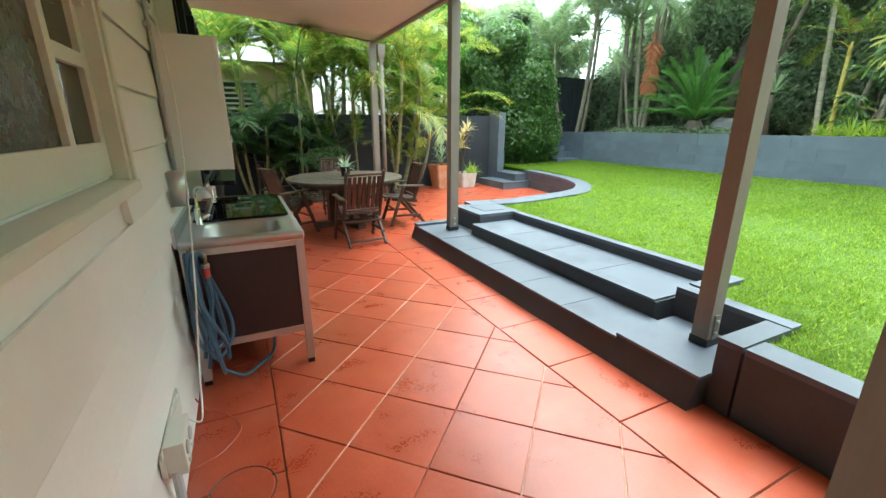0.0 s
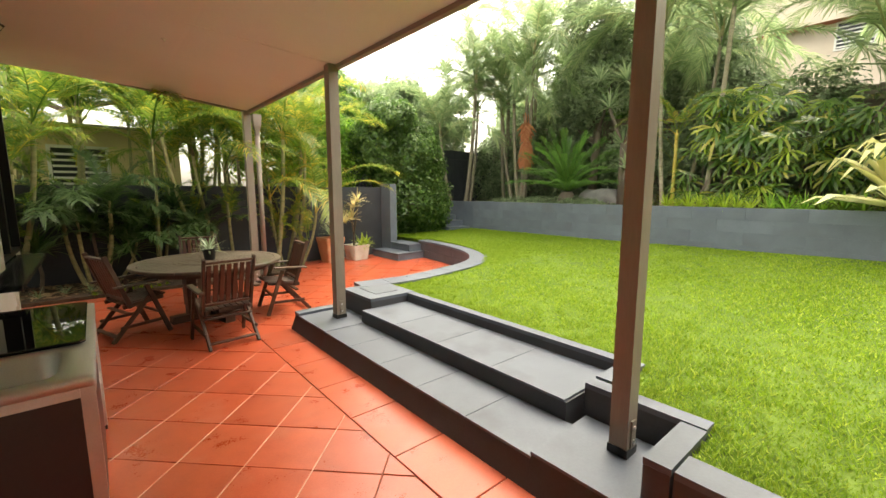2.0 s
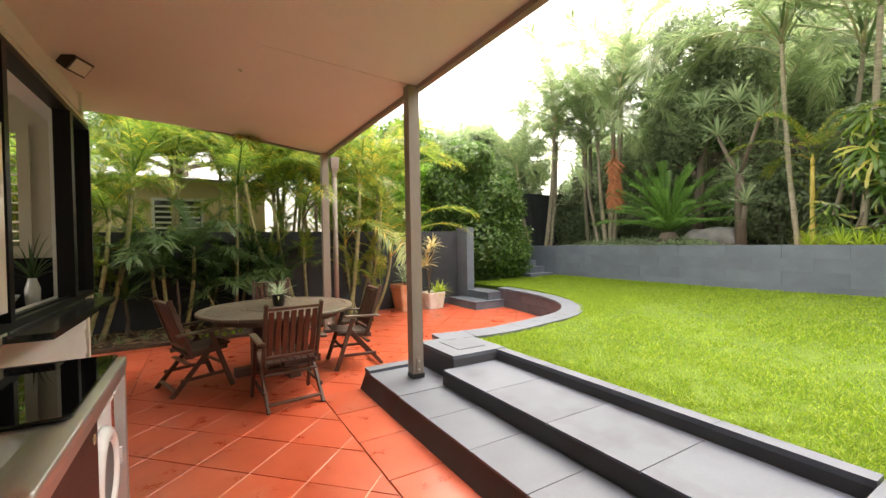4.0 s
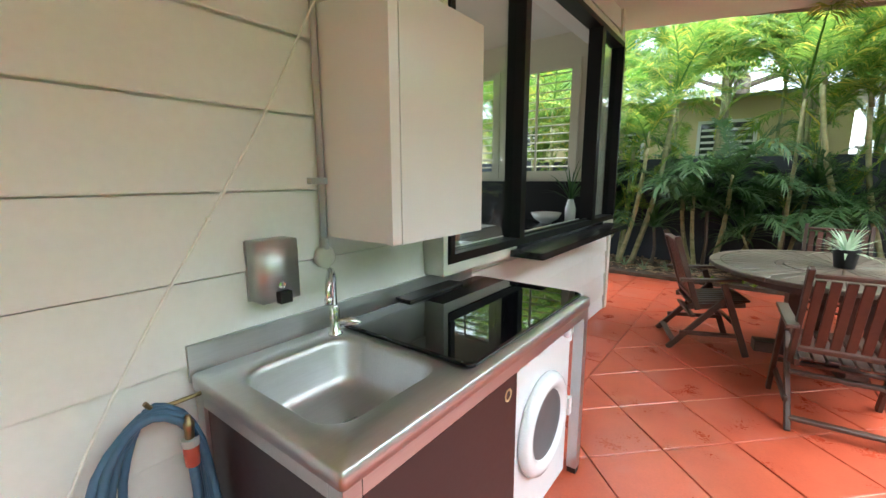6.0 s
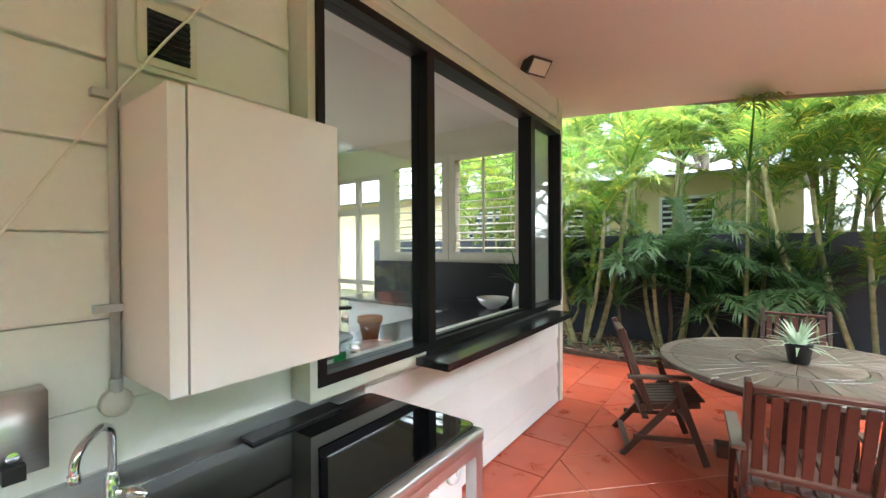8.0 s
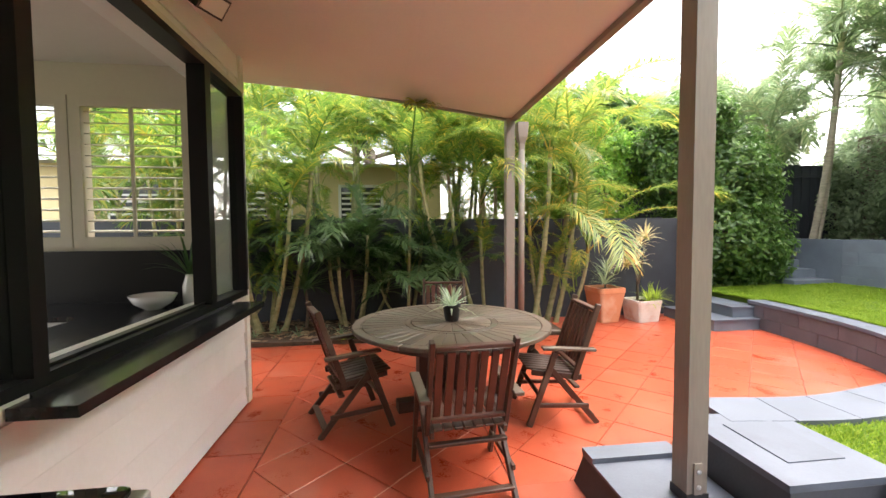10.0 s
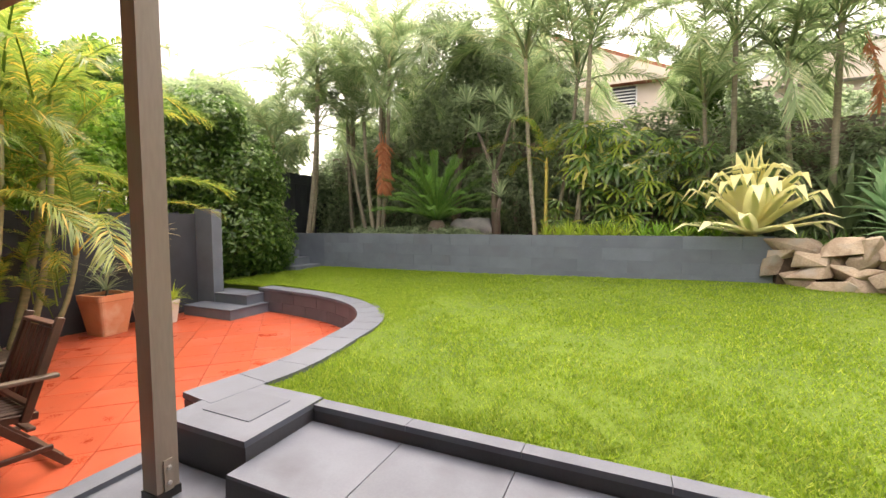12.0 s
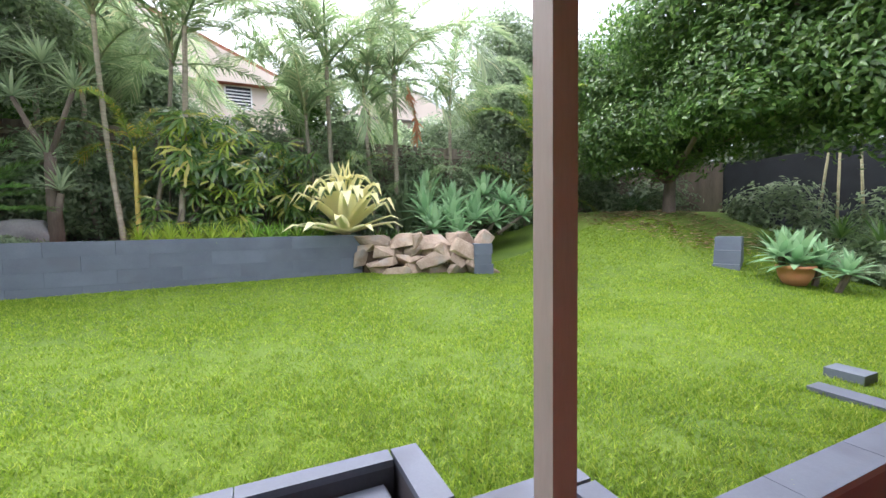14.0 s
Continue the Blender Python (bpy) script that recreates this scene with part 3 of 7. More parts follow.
def stone_wall():
    """Irregular sandstones stacked from the retaining wall's end to the corner block."""
    a, b = Vector((10.10, 0.98, 0)), Vector((9.05, -1.22, 0))
    t = thing("stone_wall", "dry stacked tan sandstone rocks at the end of the retaining wall", "stone wall", kind="structure")
    rnd = random.Random(11)
    z = 0.46
    for row in range(4):
        s = rnd.uniform(-0.12, 0.02)
        h = rnd.uniform(0.20, 0.28)
        while s < 1.0:
            w = rnd.choice((0.24, 0.34, 0.42, 0.54)) * rnd.uniform(0.9, 1.1)
            c = a.lerp(b, min(1, s + w / 5)) + Vector((0.045 * row + rnd.uniform(-0.05, 0.08), 0, rnd.uniform(-0.02, 0.02)))
            bm = bmesh.new()
            for q in range(15):
                c3 = [rnd.uniform(-0.42, 0.42) for _ in range(3)]
                c3[q % 3] = rnd.choice((-0.34, 0.34)) * rnd.uniform(0.85, 1.1)
                bm.verts.new(c3)
            hull = bmesh.ops.convex_hull(bm, input=bm.verts)
            bmesh.ops.delete(bm, geom=[v for v in hull["geom_interior"] if v.is_valid], context="VERTS")
            bevel(bm, 0.02, 1)
            bm.transform(Matrix.Diagonal((0.6, w * 1.75, h * rnd.uniform(1.75, 2.15), 1)))
            part("rock", bm, M["sandstone"], t, m=pose(c.x, c.y, z + h / 2, rnd.uniform(-38, 38), rnd.uniform(-8, 8), -25 + rnd.uniform(-10, 10)))
            s += w / 2.44
        z += h * 0.93
    part("backing", box_bm(10.05, 10.6, -1.3, 1.0, 0.2, 1.15, 0.02), M["soil"], t)


stone_wall()
cb = thing("corner_blocks", "slate blue painted stepped blocks at the end of the stone wall", "block", pose(9.02, -1.16, 0.09, 0, 0, -20))
part("block", box_bm(-0.15, 0.22, -0.20, 0.18, 0.30, 0.62, 0.006), M["block"], cb)
part("block", box_bm(-0.15, 0.22, -0.16, 0.18, 0.622, 0.83, 0.006), M["block"], cb)
part("block", box_bm(-0.15, 0.22, -0.18, 0.18, 0.832, 1.04, 0.006), M["block"], cb)
cb2 = thing("stepped_blocks", "slate blue painted blocks stacked beside the potted agave", "block", pose(6.5, -4.9, 0, 0, 0, 25))
for k, (w, z) in enumerate(((0.75, 0.50), (0.55, 0.74), (0.36, 0.98))):
    part("block", box_bm(-0.2, 0.2, -w / 2, w / 2, z, z + 0.238, 0.006), M["block"], cb2)

# ---- house: weatherboard wall with two windows ----
WIN1 = (0.55, 2.435, 1.345, 2.75)
WIN2 = (4.325, 7.13, 1.04, 2.71)


def wall_with_holes(name, y0, y1, z0, z1, x0, x1, holes, mat, label):
    """A slab along y, with rectangular openings through it."""
    bm = bmesh.new()
    ys = sorted({y0, y1, *[h[0] for h in holes], *[h[1] for h in holes]})
    for a, b in zip(ys, ys[1:]):
        cut = [h for h in holes if h[0] <= a + 1e-6 and h[1] >= b - 1e-6]
        spans = [(z0, z1)] if not cut else [(z0, cut[0][2]), (cut[0][3], z1)]
        for c, d in spans:
            bm_box(bm, x0, x1, a, b, c, d)
    return setting(name, bm, mat, label, "wall")


west = wall_with_holes("wall_west", -4.0, 7.40, 0.0, 3.195, -0.16, 0.0, (WIN1, WIN2), M["board"], "white painted weatherboard house wall")
# lapped boards, each its own piece
BH = 0.2485
for k in range(14):
    z0, z1 = max(0.012, 0.912 - 4 * BH + k * BH), min(3.185, 0.912 - 3 * BH + k * BH)
    if z1 - z0 < 0.03:
        continue
    spans = [(-4.0, 7.42)]
    for h in (WIN1, WIN2):
        zz0, zz1 = h[2] - 0.06, h[3] + 0.06
        if z1 > zz0 + 0.02 and z0 < zz1 - 0.02:
            spans = [s for a, b in spans for s in ((a, min(b, h[0] - 0.05)), (max(a, h[1] + 0.05), b)) if s[1] - s[0] > 0.05]
    for a, b in spans:
        bm = bmesh.new()
        vs = [bm.verts.new(c) for c in ((0.002, a, z0 + 0.016), (0.027, a, z0 + 0.003), (0.028, a, z0 + 0.009), (0.013, a, z1 - 0.003), (0.002, a, z1 - 0.003),
                                         (0.002, b, z0 + 0.016), (0.027, b, z0 + 0.003), (0.028, b, z0 + 0.009), (0.013, b, z1 - 0.003), (0.002, b, z1 - 0.003))]
        for i in range(5):
            bm.faces.new((vs[i], vs[(i + 1) % 5], vs[5 + (i + 1) % 5], vs[5 + i]))
        bm.faces.new(vs[:5][::-1])
        bm.faces.new(vs[5:])
        bmesh.ops.recalc_face_normals(bm, faces=bm.faces)
        part("weatherboard", bm, M["board"], west)
setting("trim_corner", box_bm(0.0, 0.045, 7.36, 7.44, 0.02, 3.18, 0.004), M["trim"], "white corner board of the house", "trim")
setting("trim_cornice", box_bm(0.0, 0.07, -4.0, 7.40, 3.12, 3.19, 0.01), M["trim"], "cream cornice under the patio ceiling", "trim")

# roof over the patio: sheet ceiling with a skewed far edge, fascia and gutter
CEIL_TILT = math.degrees(math.atan2(0.195, 3.13))
bm = bmesh.new()
lo = [bm.verts.new(c) for c in ((-0.2, -4.0, 3.21), (2.93, -4.0, 3.015), (2.93, 8.82, 3.015), (-0.2, 8.02, 3.21))]
hi = [bm.verts.new((v.co.x, v.co.y, 3.10)) for v in lo]
bm.faces.new(lo[::-1])
bm.faces.new(hi)
for i in range(4):
    bm.faces.new((lo[i], lo[(i + 1) % 4], hi[(i + 1) % 4], hi[i]))
setting("ceiling", bm, M["ceil"], "flat white sheet ceiling of the patio roof", "ceiling")
setting("ceiling_house", box_bm(-4.4, -0.2, -4.0, 8.0, 3.0, 3.10), M["ceil"], "flat ceiling inside the house", "ceiling")
setting("roof_fascia", box_bm(2.90, 2.96, -4.0, 8.86, 2.975, 3.15, 0.006), M["fascia"], "taupe painted fascia along the patio roof", "fascia")
setting("roof_fascia_end", box_bm(0, 3.26, -0.03, 0.02, -0.025, 0.14, 0.006), M["fascia"], "taupe painted fascia across the roof end", "fascia", pose(-0.25, 8.03, 3.21, 0, CEIL_TILT * 0.97, math.degrees(math.atan2(0.80, 3.13))))
# faint cover strips between ceiling sheets
for y in (0.6, 3.0, 5.4):
    setting("ceiling_strip", box_bm(0.25, 3.1, y, y + 0.03, -0.005, 0.002, 0.001, 1), M["ceil"], "white cover strip on the ceiling", "trim", pose(-0.2, 0, 3.21, 0, CEIL_TILT, 0))


def post(name, x, y, z0, label, s=0.056):
    t = thing(name, label, "post", pose(x, y, 0), kind="structure")
    part("shaft", box_bm(-s, s, -s, s, z0 + 0.03, 3.012, 0.006), M["post"], t)
    part("base_bracket", box_bm(-s - 0.006, s + 0.006, -s - 0.006, s + 0.006, z0 - 0.002, z0 + 0.05, 0.004), M["black"], t, "dark steel stirrup bracket")
    part("bracket_plate", box_bm(-0.022, 0.022, -s - 0.010, -s - 0.0005, z0 + 0.05, z0 + 0.21, 0.002), M["post"], t, "taupe painted bolted plate")
    for z in (0.09, 0.17):
        part("bolt", lathe_bm([(0.004, 0), (0.012, 0.001), (0.012, 0.007), (0.005, 0.011)], 8, pose(0, -s - 0.010, z0 + z, 90)), M["steel"], t, "steel bolt")
    return t


post("post_1", 2.902, 2.032, 0.202, "taupe painted square timber verandah post on a steel bracket", 0.051)
post("post_2", 2.865, 5.43, 0.175, "taupe painted square timber verandah post on a steel bracket")
post("post_3", 2.89, 8.80, 0.0, "taupe painted square timber verandah post beside the downpipe")
post("post_4", 2.905, -1.4, 0.0, "taupe painted square timber verandah post", 0.056)
post("post_5", 1.575, 0.895, 0.0, "taupe painted square timber post standing on the patio", 0.055)
dp = thing("downpipe", "taupe painted round downpipe beside the far post", "downpipe")
part("pipe", tube_bm([(3.06, 8.82, 0.0), (3.06, 8.82, 2.62)], 0.042, 14), M["post"], dp, smooth=True)
part("rain_head", lathe_bm([(0.045, 2.60), (0.05, 2.70), (0.085, 2.78), (0.10, 2.92), (0.10, 2.97)], 4, pose(3.06, 8.82, 0, 0, 0, 45)), M["fascia"], dp, "taupe square rainwater head")
part("pipe_strap", lathe_bm([(0.046, 1.7), (0.048, 1.7), (0.048, 1.74), (0.046, 1.74)], 14, pose(3.06, 8.82, 0)), M["post"], dp)

# ---- near sash window ----
def sash_window():
    y0, y1, z0, z1 = WIN1
    w = thing("window_1", "cream painted timber sash window with mottled bronze glass", "window", kind="structure")
    part("casing", box_bm(0.0, 0.055, y1, y1 + 0.07, z0 - 0.03, z1 + 0.09, 0.006), M["trim"], w)
    part("casing", box_bm(0.053, 0.064, y1 + 0.035, y1 + 0.07, z0 - 0.03, z1 + 0.09, 0.004), M["trim"], w)
    part("casing", box_bm(0.0, 0.060, y0 - 0.085, y0, z0 - 0.03, z1 + 0.09, 0.006), M["trim"], w)
    part("casing", box_bm(0.0, 0.060, y0, y1, z1, z1 + 0.09, 0.006), M["trim"], w)
    part("reveal", box_bm(-0.14, 0.0, y1 - 0.012, y1 - 0.001, z0, z1), M["trim"], w)
    part("stop_bead", box_bm(0.013, 0.035, y1 - 0.030, y1 - 0.002, 1.86, z1, 0.003), M["trim"], w)
    bm = bmesh.new()
    a, b = y0 - 0.11, y1 + 0.045
    vs = [bm.verts.new((x, y, z)) for y in (a, b) for x, z in ((-0.12, z0 - 0.055), (0.078, z0 - 0.055), (0.078, z0 - 0.018), (-0.12, z0 + 0.010))]
    for f in ((0, 1, 2, 3), (7, 6, 5, 4), (0, 4, 5, 1), (1, 5, 6, 2), (2, 6, 7, 3), (3, 7, 4, 0)):
        bm.faces.new([vs[i] for i in f])
    bmesh.ops.recalc_face_normals(bm, faces=bm.faces)
    bevel(bm, 0.004, 1)
    part("window_sill", bm, M["trim"], w)
    xs = (-0.028, 0.012)
    part("bottom_rail", box_bm(*xs, y0, y1 - 0.003, z0 + 0.006, z0 + 0.115, 0.005), M["trim"], w)
    part("stile", box_bm(*xs, y1 - 0.055, y1 - 0.003, z0 + 0.115, z1, 0.005), M["trim"], w)
    part("glazing_bar", box_bm(*xs, 2.095, 2.138, z0 + 0.115, z1, 0.005), M["trim"], w)
    for z in (1.68, 2.05, 2.42):
        part("glazing_bar", box_bm(*xs, 2.139, y1 - 0.056, z, z + 0.042, 0.005), M["trim"], w)
    part("pane", box_bm(-0.011, -0.005, y0, 2.10, z0 + 0.10, z1), M["obscure"], w, "mottled bronze pane")
    part("pane", box_bm(-0.011, -0.005, 2.135, y1 - 0.05, z0 + 0.10, z1), M["greenglass"], w, "dark green pane")


sash_window()


# ---- kitchen window, granite sill and the room behind ----
def kitchen_window():
    y0, y1, z0, z1 = WIN2
    w = thing("window_2", "black framed kitchen servery window in a white box frame, middle panel open", "window", kind="structure")
    part("box_frame", box_bm(0.0, 0.128, y0 - 0.035, y0, z0 - 0.055, z1 + 0.04, 0.003), M["trim"], w, "white box frame")
    part("box_frame", box_bm(0.0, 0.128, y1, y1 + 0.035, z0 - 0.055, z1 + 0.04, 0.003), M["trim"], w, "white box frame")
    part("box_frame", box_bm(0.0, 0.128, y0, y1, z1, z1 + 0.04, 0.003), M["trim"], w, "white box frame")
    part("box_frame", box_bm(0.0, 0.128, y0, 5.04, z0 - 0.055, z0 - 0.001, 0.003), M["trim"], w, "white box frame")
    part("box_frame", box_bm(0.0, 0.128, 6.80, y1, z0 - 0.055, z0 - 0.001, 0.003), M["trim"], w, "white box frame")
    part("window_frame", box_bm(0.02, 0.136, y0 + 0.001, y1 - 0.001, z0, z0 + 0.045, 0.004), M["frame"], w)
    part("window_frame", box_bm(0.02, 0.136, y0 + 0.001, y1 - 0.001, z1 - 0.045, z1 - 0.001, 0.004), M["frame"], w)
    for a, b in ((y0 + 0.001, y0 + 0.035), (5.04, 5.105), (6.42, 6.50), (y1 - 0.04, y1 - 0.001)):
        part("window_frame", box_bm(0.03, 0.145, a, b, z0 + 0.045, z1 - 0.045, 0.004), M["frame"], w)
    for a, b in ((y0 + 0.035, 5.04), (6.50, y1 - 0.04)):
        p = part("pane", box_bm(0.078, 0.084, a, b, z0 + 0.045, z1 - 0.045), M["glass"], w, "clear glass pane")
        p.visible_shadow = False
    part("track", box_bm(0.09, 0.10, 5.105, 6.42, z0 + 0.045, z0 + 0.06), M["frame"], w)


kitchen_window()
gs = thing("granite_sill", "polished black granite servery sill under the kitchen window", "sill")
part("slab", box_bm(0.137, 0.345, 4.94, 6.86, 0.985, 1.026, 0.005), M["stone_black"], gs)
part("slab", box_bm(0.001, 0.136, 5.045, 6.795, 0.985, 1.038, 0.003), M["stone_black"], gs)

# the kitchen: floor, walls with shuttered openings, benches
setting("floor_kitchen", box_bm(-3.6, -0.17, 3.5, 7.4, 0.05, 0.10), M["wood"], "dark timber kitchen floor", "floor")


def wall_x(name, x0, x1, y0, y1, z0, z1, holes, mat, label):
    bm = bmesh.new()
    xs = sorted({x0, x1, *[h[0] for h in holes], *[h[1] for h in holes]})
    for a, b in zip(xs, xs[1:]):
        cut = [h for h in holes if h[0] <= a + 1e-6 and h[1] >= b - 1e-6]
        for c, d in ([(z0, z1)] if not cut else [(z0, cut[0][2]), (cut[0][3], z1)]):
            bm_box(bm, a, b, y0, y1, c, d)
    return setting(name, bm, mat, label, "wall")


SHUT = ((-1.27, -0.42, 1.50, 2.66), (-2.25, -1.40, 1.50, 2.66))
GLAZED = (-3.50, -2.48, 0.10, 2.60)
wall_x("wall_kitchen_end", -4.4, -0.161, 7.40, 7.52, 0.0, 3.0, (*SHUT, GLAZED), M["insidewall"], "cream kitchen end wall with shuttered windows")
setting("wall_kitchen_near", box_bm(-4.4, -0.161, 3.42, 3.5, 0.0, 3.0), M["insidewall"], "cream kitchen wall", "wall")
bm = bmesh.new()
for a, b, c, d in ((3.5, 3.7, 0.0, 3.0), (3.7, 6.9, 0.0, 0.4), (3.7, 6.9, 2.6, 3.0), (6.9, 7.4, 0.0, 3.0)):
    bm_box(bm, -3.72, -3.6, a, b, c, d)
setting("wall_kitchen_back", bm, M["insidewall"], "cream kitchen back wall with a wide window", "wall")
setting("wall_house_back", box_bm(-4.6, -4.4, -4.0, 3.42, 0.0, 3.0), M["insidewall"], "plain wall closing the house", "wall")
setting("wall_house_end", box_bm(-4.4, 3.2, -4.2, -4.0, 0.0, 3.0), M["board"], "white painted wall closing the patio end", "wall")


def shutter(x0, x1, z0, z1):
    t = thing("shutter_window", "cream plantation shutter with open louvres over a bright window", "shutter", group="kitchen shutters", kind="structure")
    for a, b, c, d in ((x0 - 0.06, x0 + 0.03, z0 - 0.06, z1 + 0.06), (x1 - 0.03, x1 + 0.06, z0 - 0.06, z1 + 0.06)):
        part("stile", box_bm(a, b, 7.36, 7.395, c, d, 0.003), M["insidewall"], t)
    for c, d in ((z0 - 0.06, z0 + 0.03), (z1 - 0.03, z1 + 0.06)):
        part("rail", box_bm(x0 + 0.03, x1 - 0.03, 7.36, 7.395, c, d, 0.003), M["insidewall"], t)
    xm = (x0 + x1) / 2
    part("tilt_rod", box_bm(xm - 0.012, xm + 0.012, 7.352, 7.372, z0 + 0.03, z1 - 0.03), M["insidewall"], t)
    me = to_mesh("louvre", box_bm(x0 + 0.031, x1 - 0.031, -0.032, 0.032, -0.005, 0.005, 0.003, 1), M["insidewall"])
    for k in range(12):
        piece("louvre", me, t, pose(0, 7.43, z0 + 0.08 + k * (z1 - z0 - 0.14) / 11, 12, 0, 0))


for s in SHUT:
    shutter(*s)
gd = thing("door_1", "cream framed glazed garden door with a transom light", "door", kind="structure")
for a, b in ((-3.50, -3.43), (-3.03, -2.95), (-2.55, -2.48)):
    part("stile", box_bm(a, b, 7.42, 7.48, 0.10, 2.60, 0.003), M["insidewall"], gd)
for a, b in ((-3.43, -3.03), (-2.95, -2.55)):
    for c, d in ((0.10, 0.20), (1.05, 1.12), (2.06, 2.16), (2.54, 2.60)):
        part("rail", box_bm(a, b, 7.43, 7.47, c, d, 0.003), M["insidewall"], gd)
kb = thing("kitchen_bench", "dark stone kitchen bench beside the window", "bench")
part("benchtop", box_bm(-2.6, -0.165, 6.75, 7.38, 0.93, 0.965, 0.004), M["stone_black"], kb)
part("benchtop", box_bm(-0.85, -0.165, 4.0, 6.745, 0.93, 0.965, 0.004), M["stone_black"], kb)
part("carcass", box_bm(-2.55, -0.20, 6.85, 7.37, 0.10, 0.93), M["white"], kb)
part("carcass", box_bm(-0.80, -0.20, 4.0, 6.74, 0.10, 0.93), M["white"], kb)
part("splashback", box_bm(-2.6, -0.165, 7.37, 7.395, 0.966, 1.41), M["splash"], kb, "black splashback")
bowl = thing("bowl", "white ceramic bowl on the kitchen bench", "bowl", pose(-0.52, 6.98, 0.966))
part("shell", lathe_bm([(0.06, 0.0), (0.07, 0.012), (0.13, 0.05), (0.165, 0.115), (0.158, 0.115), (0.12, 0.055), (0.02, 0.02)], 28), M["ceramic"], bowl, smooth=True)
vase = thing("vase", "white ceramic vase holding a palm leaf", "vase", pose(-0.30, 7.10, 0.966))
part("vase_body", lathe_bm([(0.045, 0.0), (0.055, 0.02), (0.058, 0.16), (0.035, 0.24), (0.033, 0.26), (0.025, 0.26), (0.02, 0.2)], 20), M["ceramic"], vase, smooth=True)
jar = thing("jar", "clear plastic tub with a green label on the bench", "tub", pose(-0.22, 4.62, 0.966))
part("tub_body", lathe_bm([(0.10, 0.0), (0.14, 0.01), (0.15, 0.17), (0.145, 0.17), (0.13, 0.02)], 24), M["glass"], jar)
part("rim", lathe_bm([(0.152, 0.17), (0.158, 0.175), (0.152, 0.185), (0.146, 0.175)], 24), M["greypvc"], jar)
part("green_label", box_bm(0.149, 0.155, -0.05, 0.02, 0.06, 0.13), plain("green_label", (0.02, 0.32, 0.10), 0.4), jar, "bright green label")
kp = thing("terracotta_pot", "small terracotta pot on the kitchen bench", "pot", pose(-0.52, 5.25, 0.966))
part("pot_body", lathe_bm([(0.05, 0.0), (0.075, 0.13), (0.085, 0.13), (0.085, 0.17), (0.07, 0.17), (0.06, 0.14)], 18), M["terra"], kp, smooth=True)
kt = thing("kitchen_tap", "dark kitchen mixer tap behind the window", "tap", pose(-0.60, 4.95, 0.966))
part("spout", tube_bm(smooth_path(((0, 0, 0), (0, 0, 0.18), (0, 0.05, 0.24), (0, 0.2, 0.235))), 0.014, 8), M["black"], kt, smooth=True)
plate = thing("serving_plate", "round glass serving plate on the bench", "plate", pose(-0.35, 5.10, 0.966))
part("plate_body", lathe_bm([(0.05, 0.0), (0.10, 0.008), (0.16, 0.022), (0.158, 0.027), (0.10, 0.014), (0.02, 0.01)], 28), M["ceramic"], plate, smooth=True)


# ---- outdoor sink bench ----
def rounded(x0, x1, y0, y1, r, n=6):
    out = []
    for cx, cy, a0 in ((x1 - r, y1 - r, 0), (x0 + r, y1 - r, 90), (x0 + r, y0 + r, 180), (x1 - r, y0 + r, 270)):
        for k in range(n + 1):
            a = radians(a0 + 90 * k / n)
            out.append((cx + r * math.cos(a), cy + r * math.sin(a)))
    return out


def loft(bm, loops):
    rings = [[bm.verts.new((x, y, z)) for x, y in lp] for lp, z in loops]
    for a, b in zip(rings, rings[1:]):
        for k in range(len(a)):
            bm.faces.new((a[k], a[(k + 1) % len(a)], b[(k + 1) % len(a)], b[k]))
    return rings


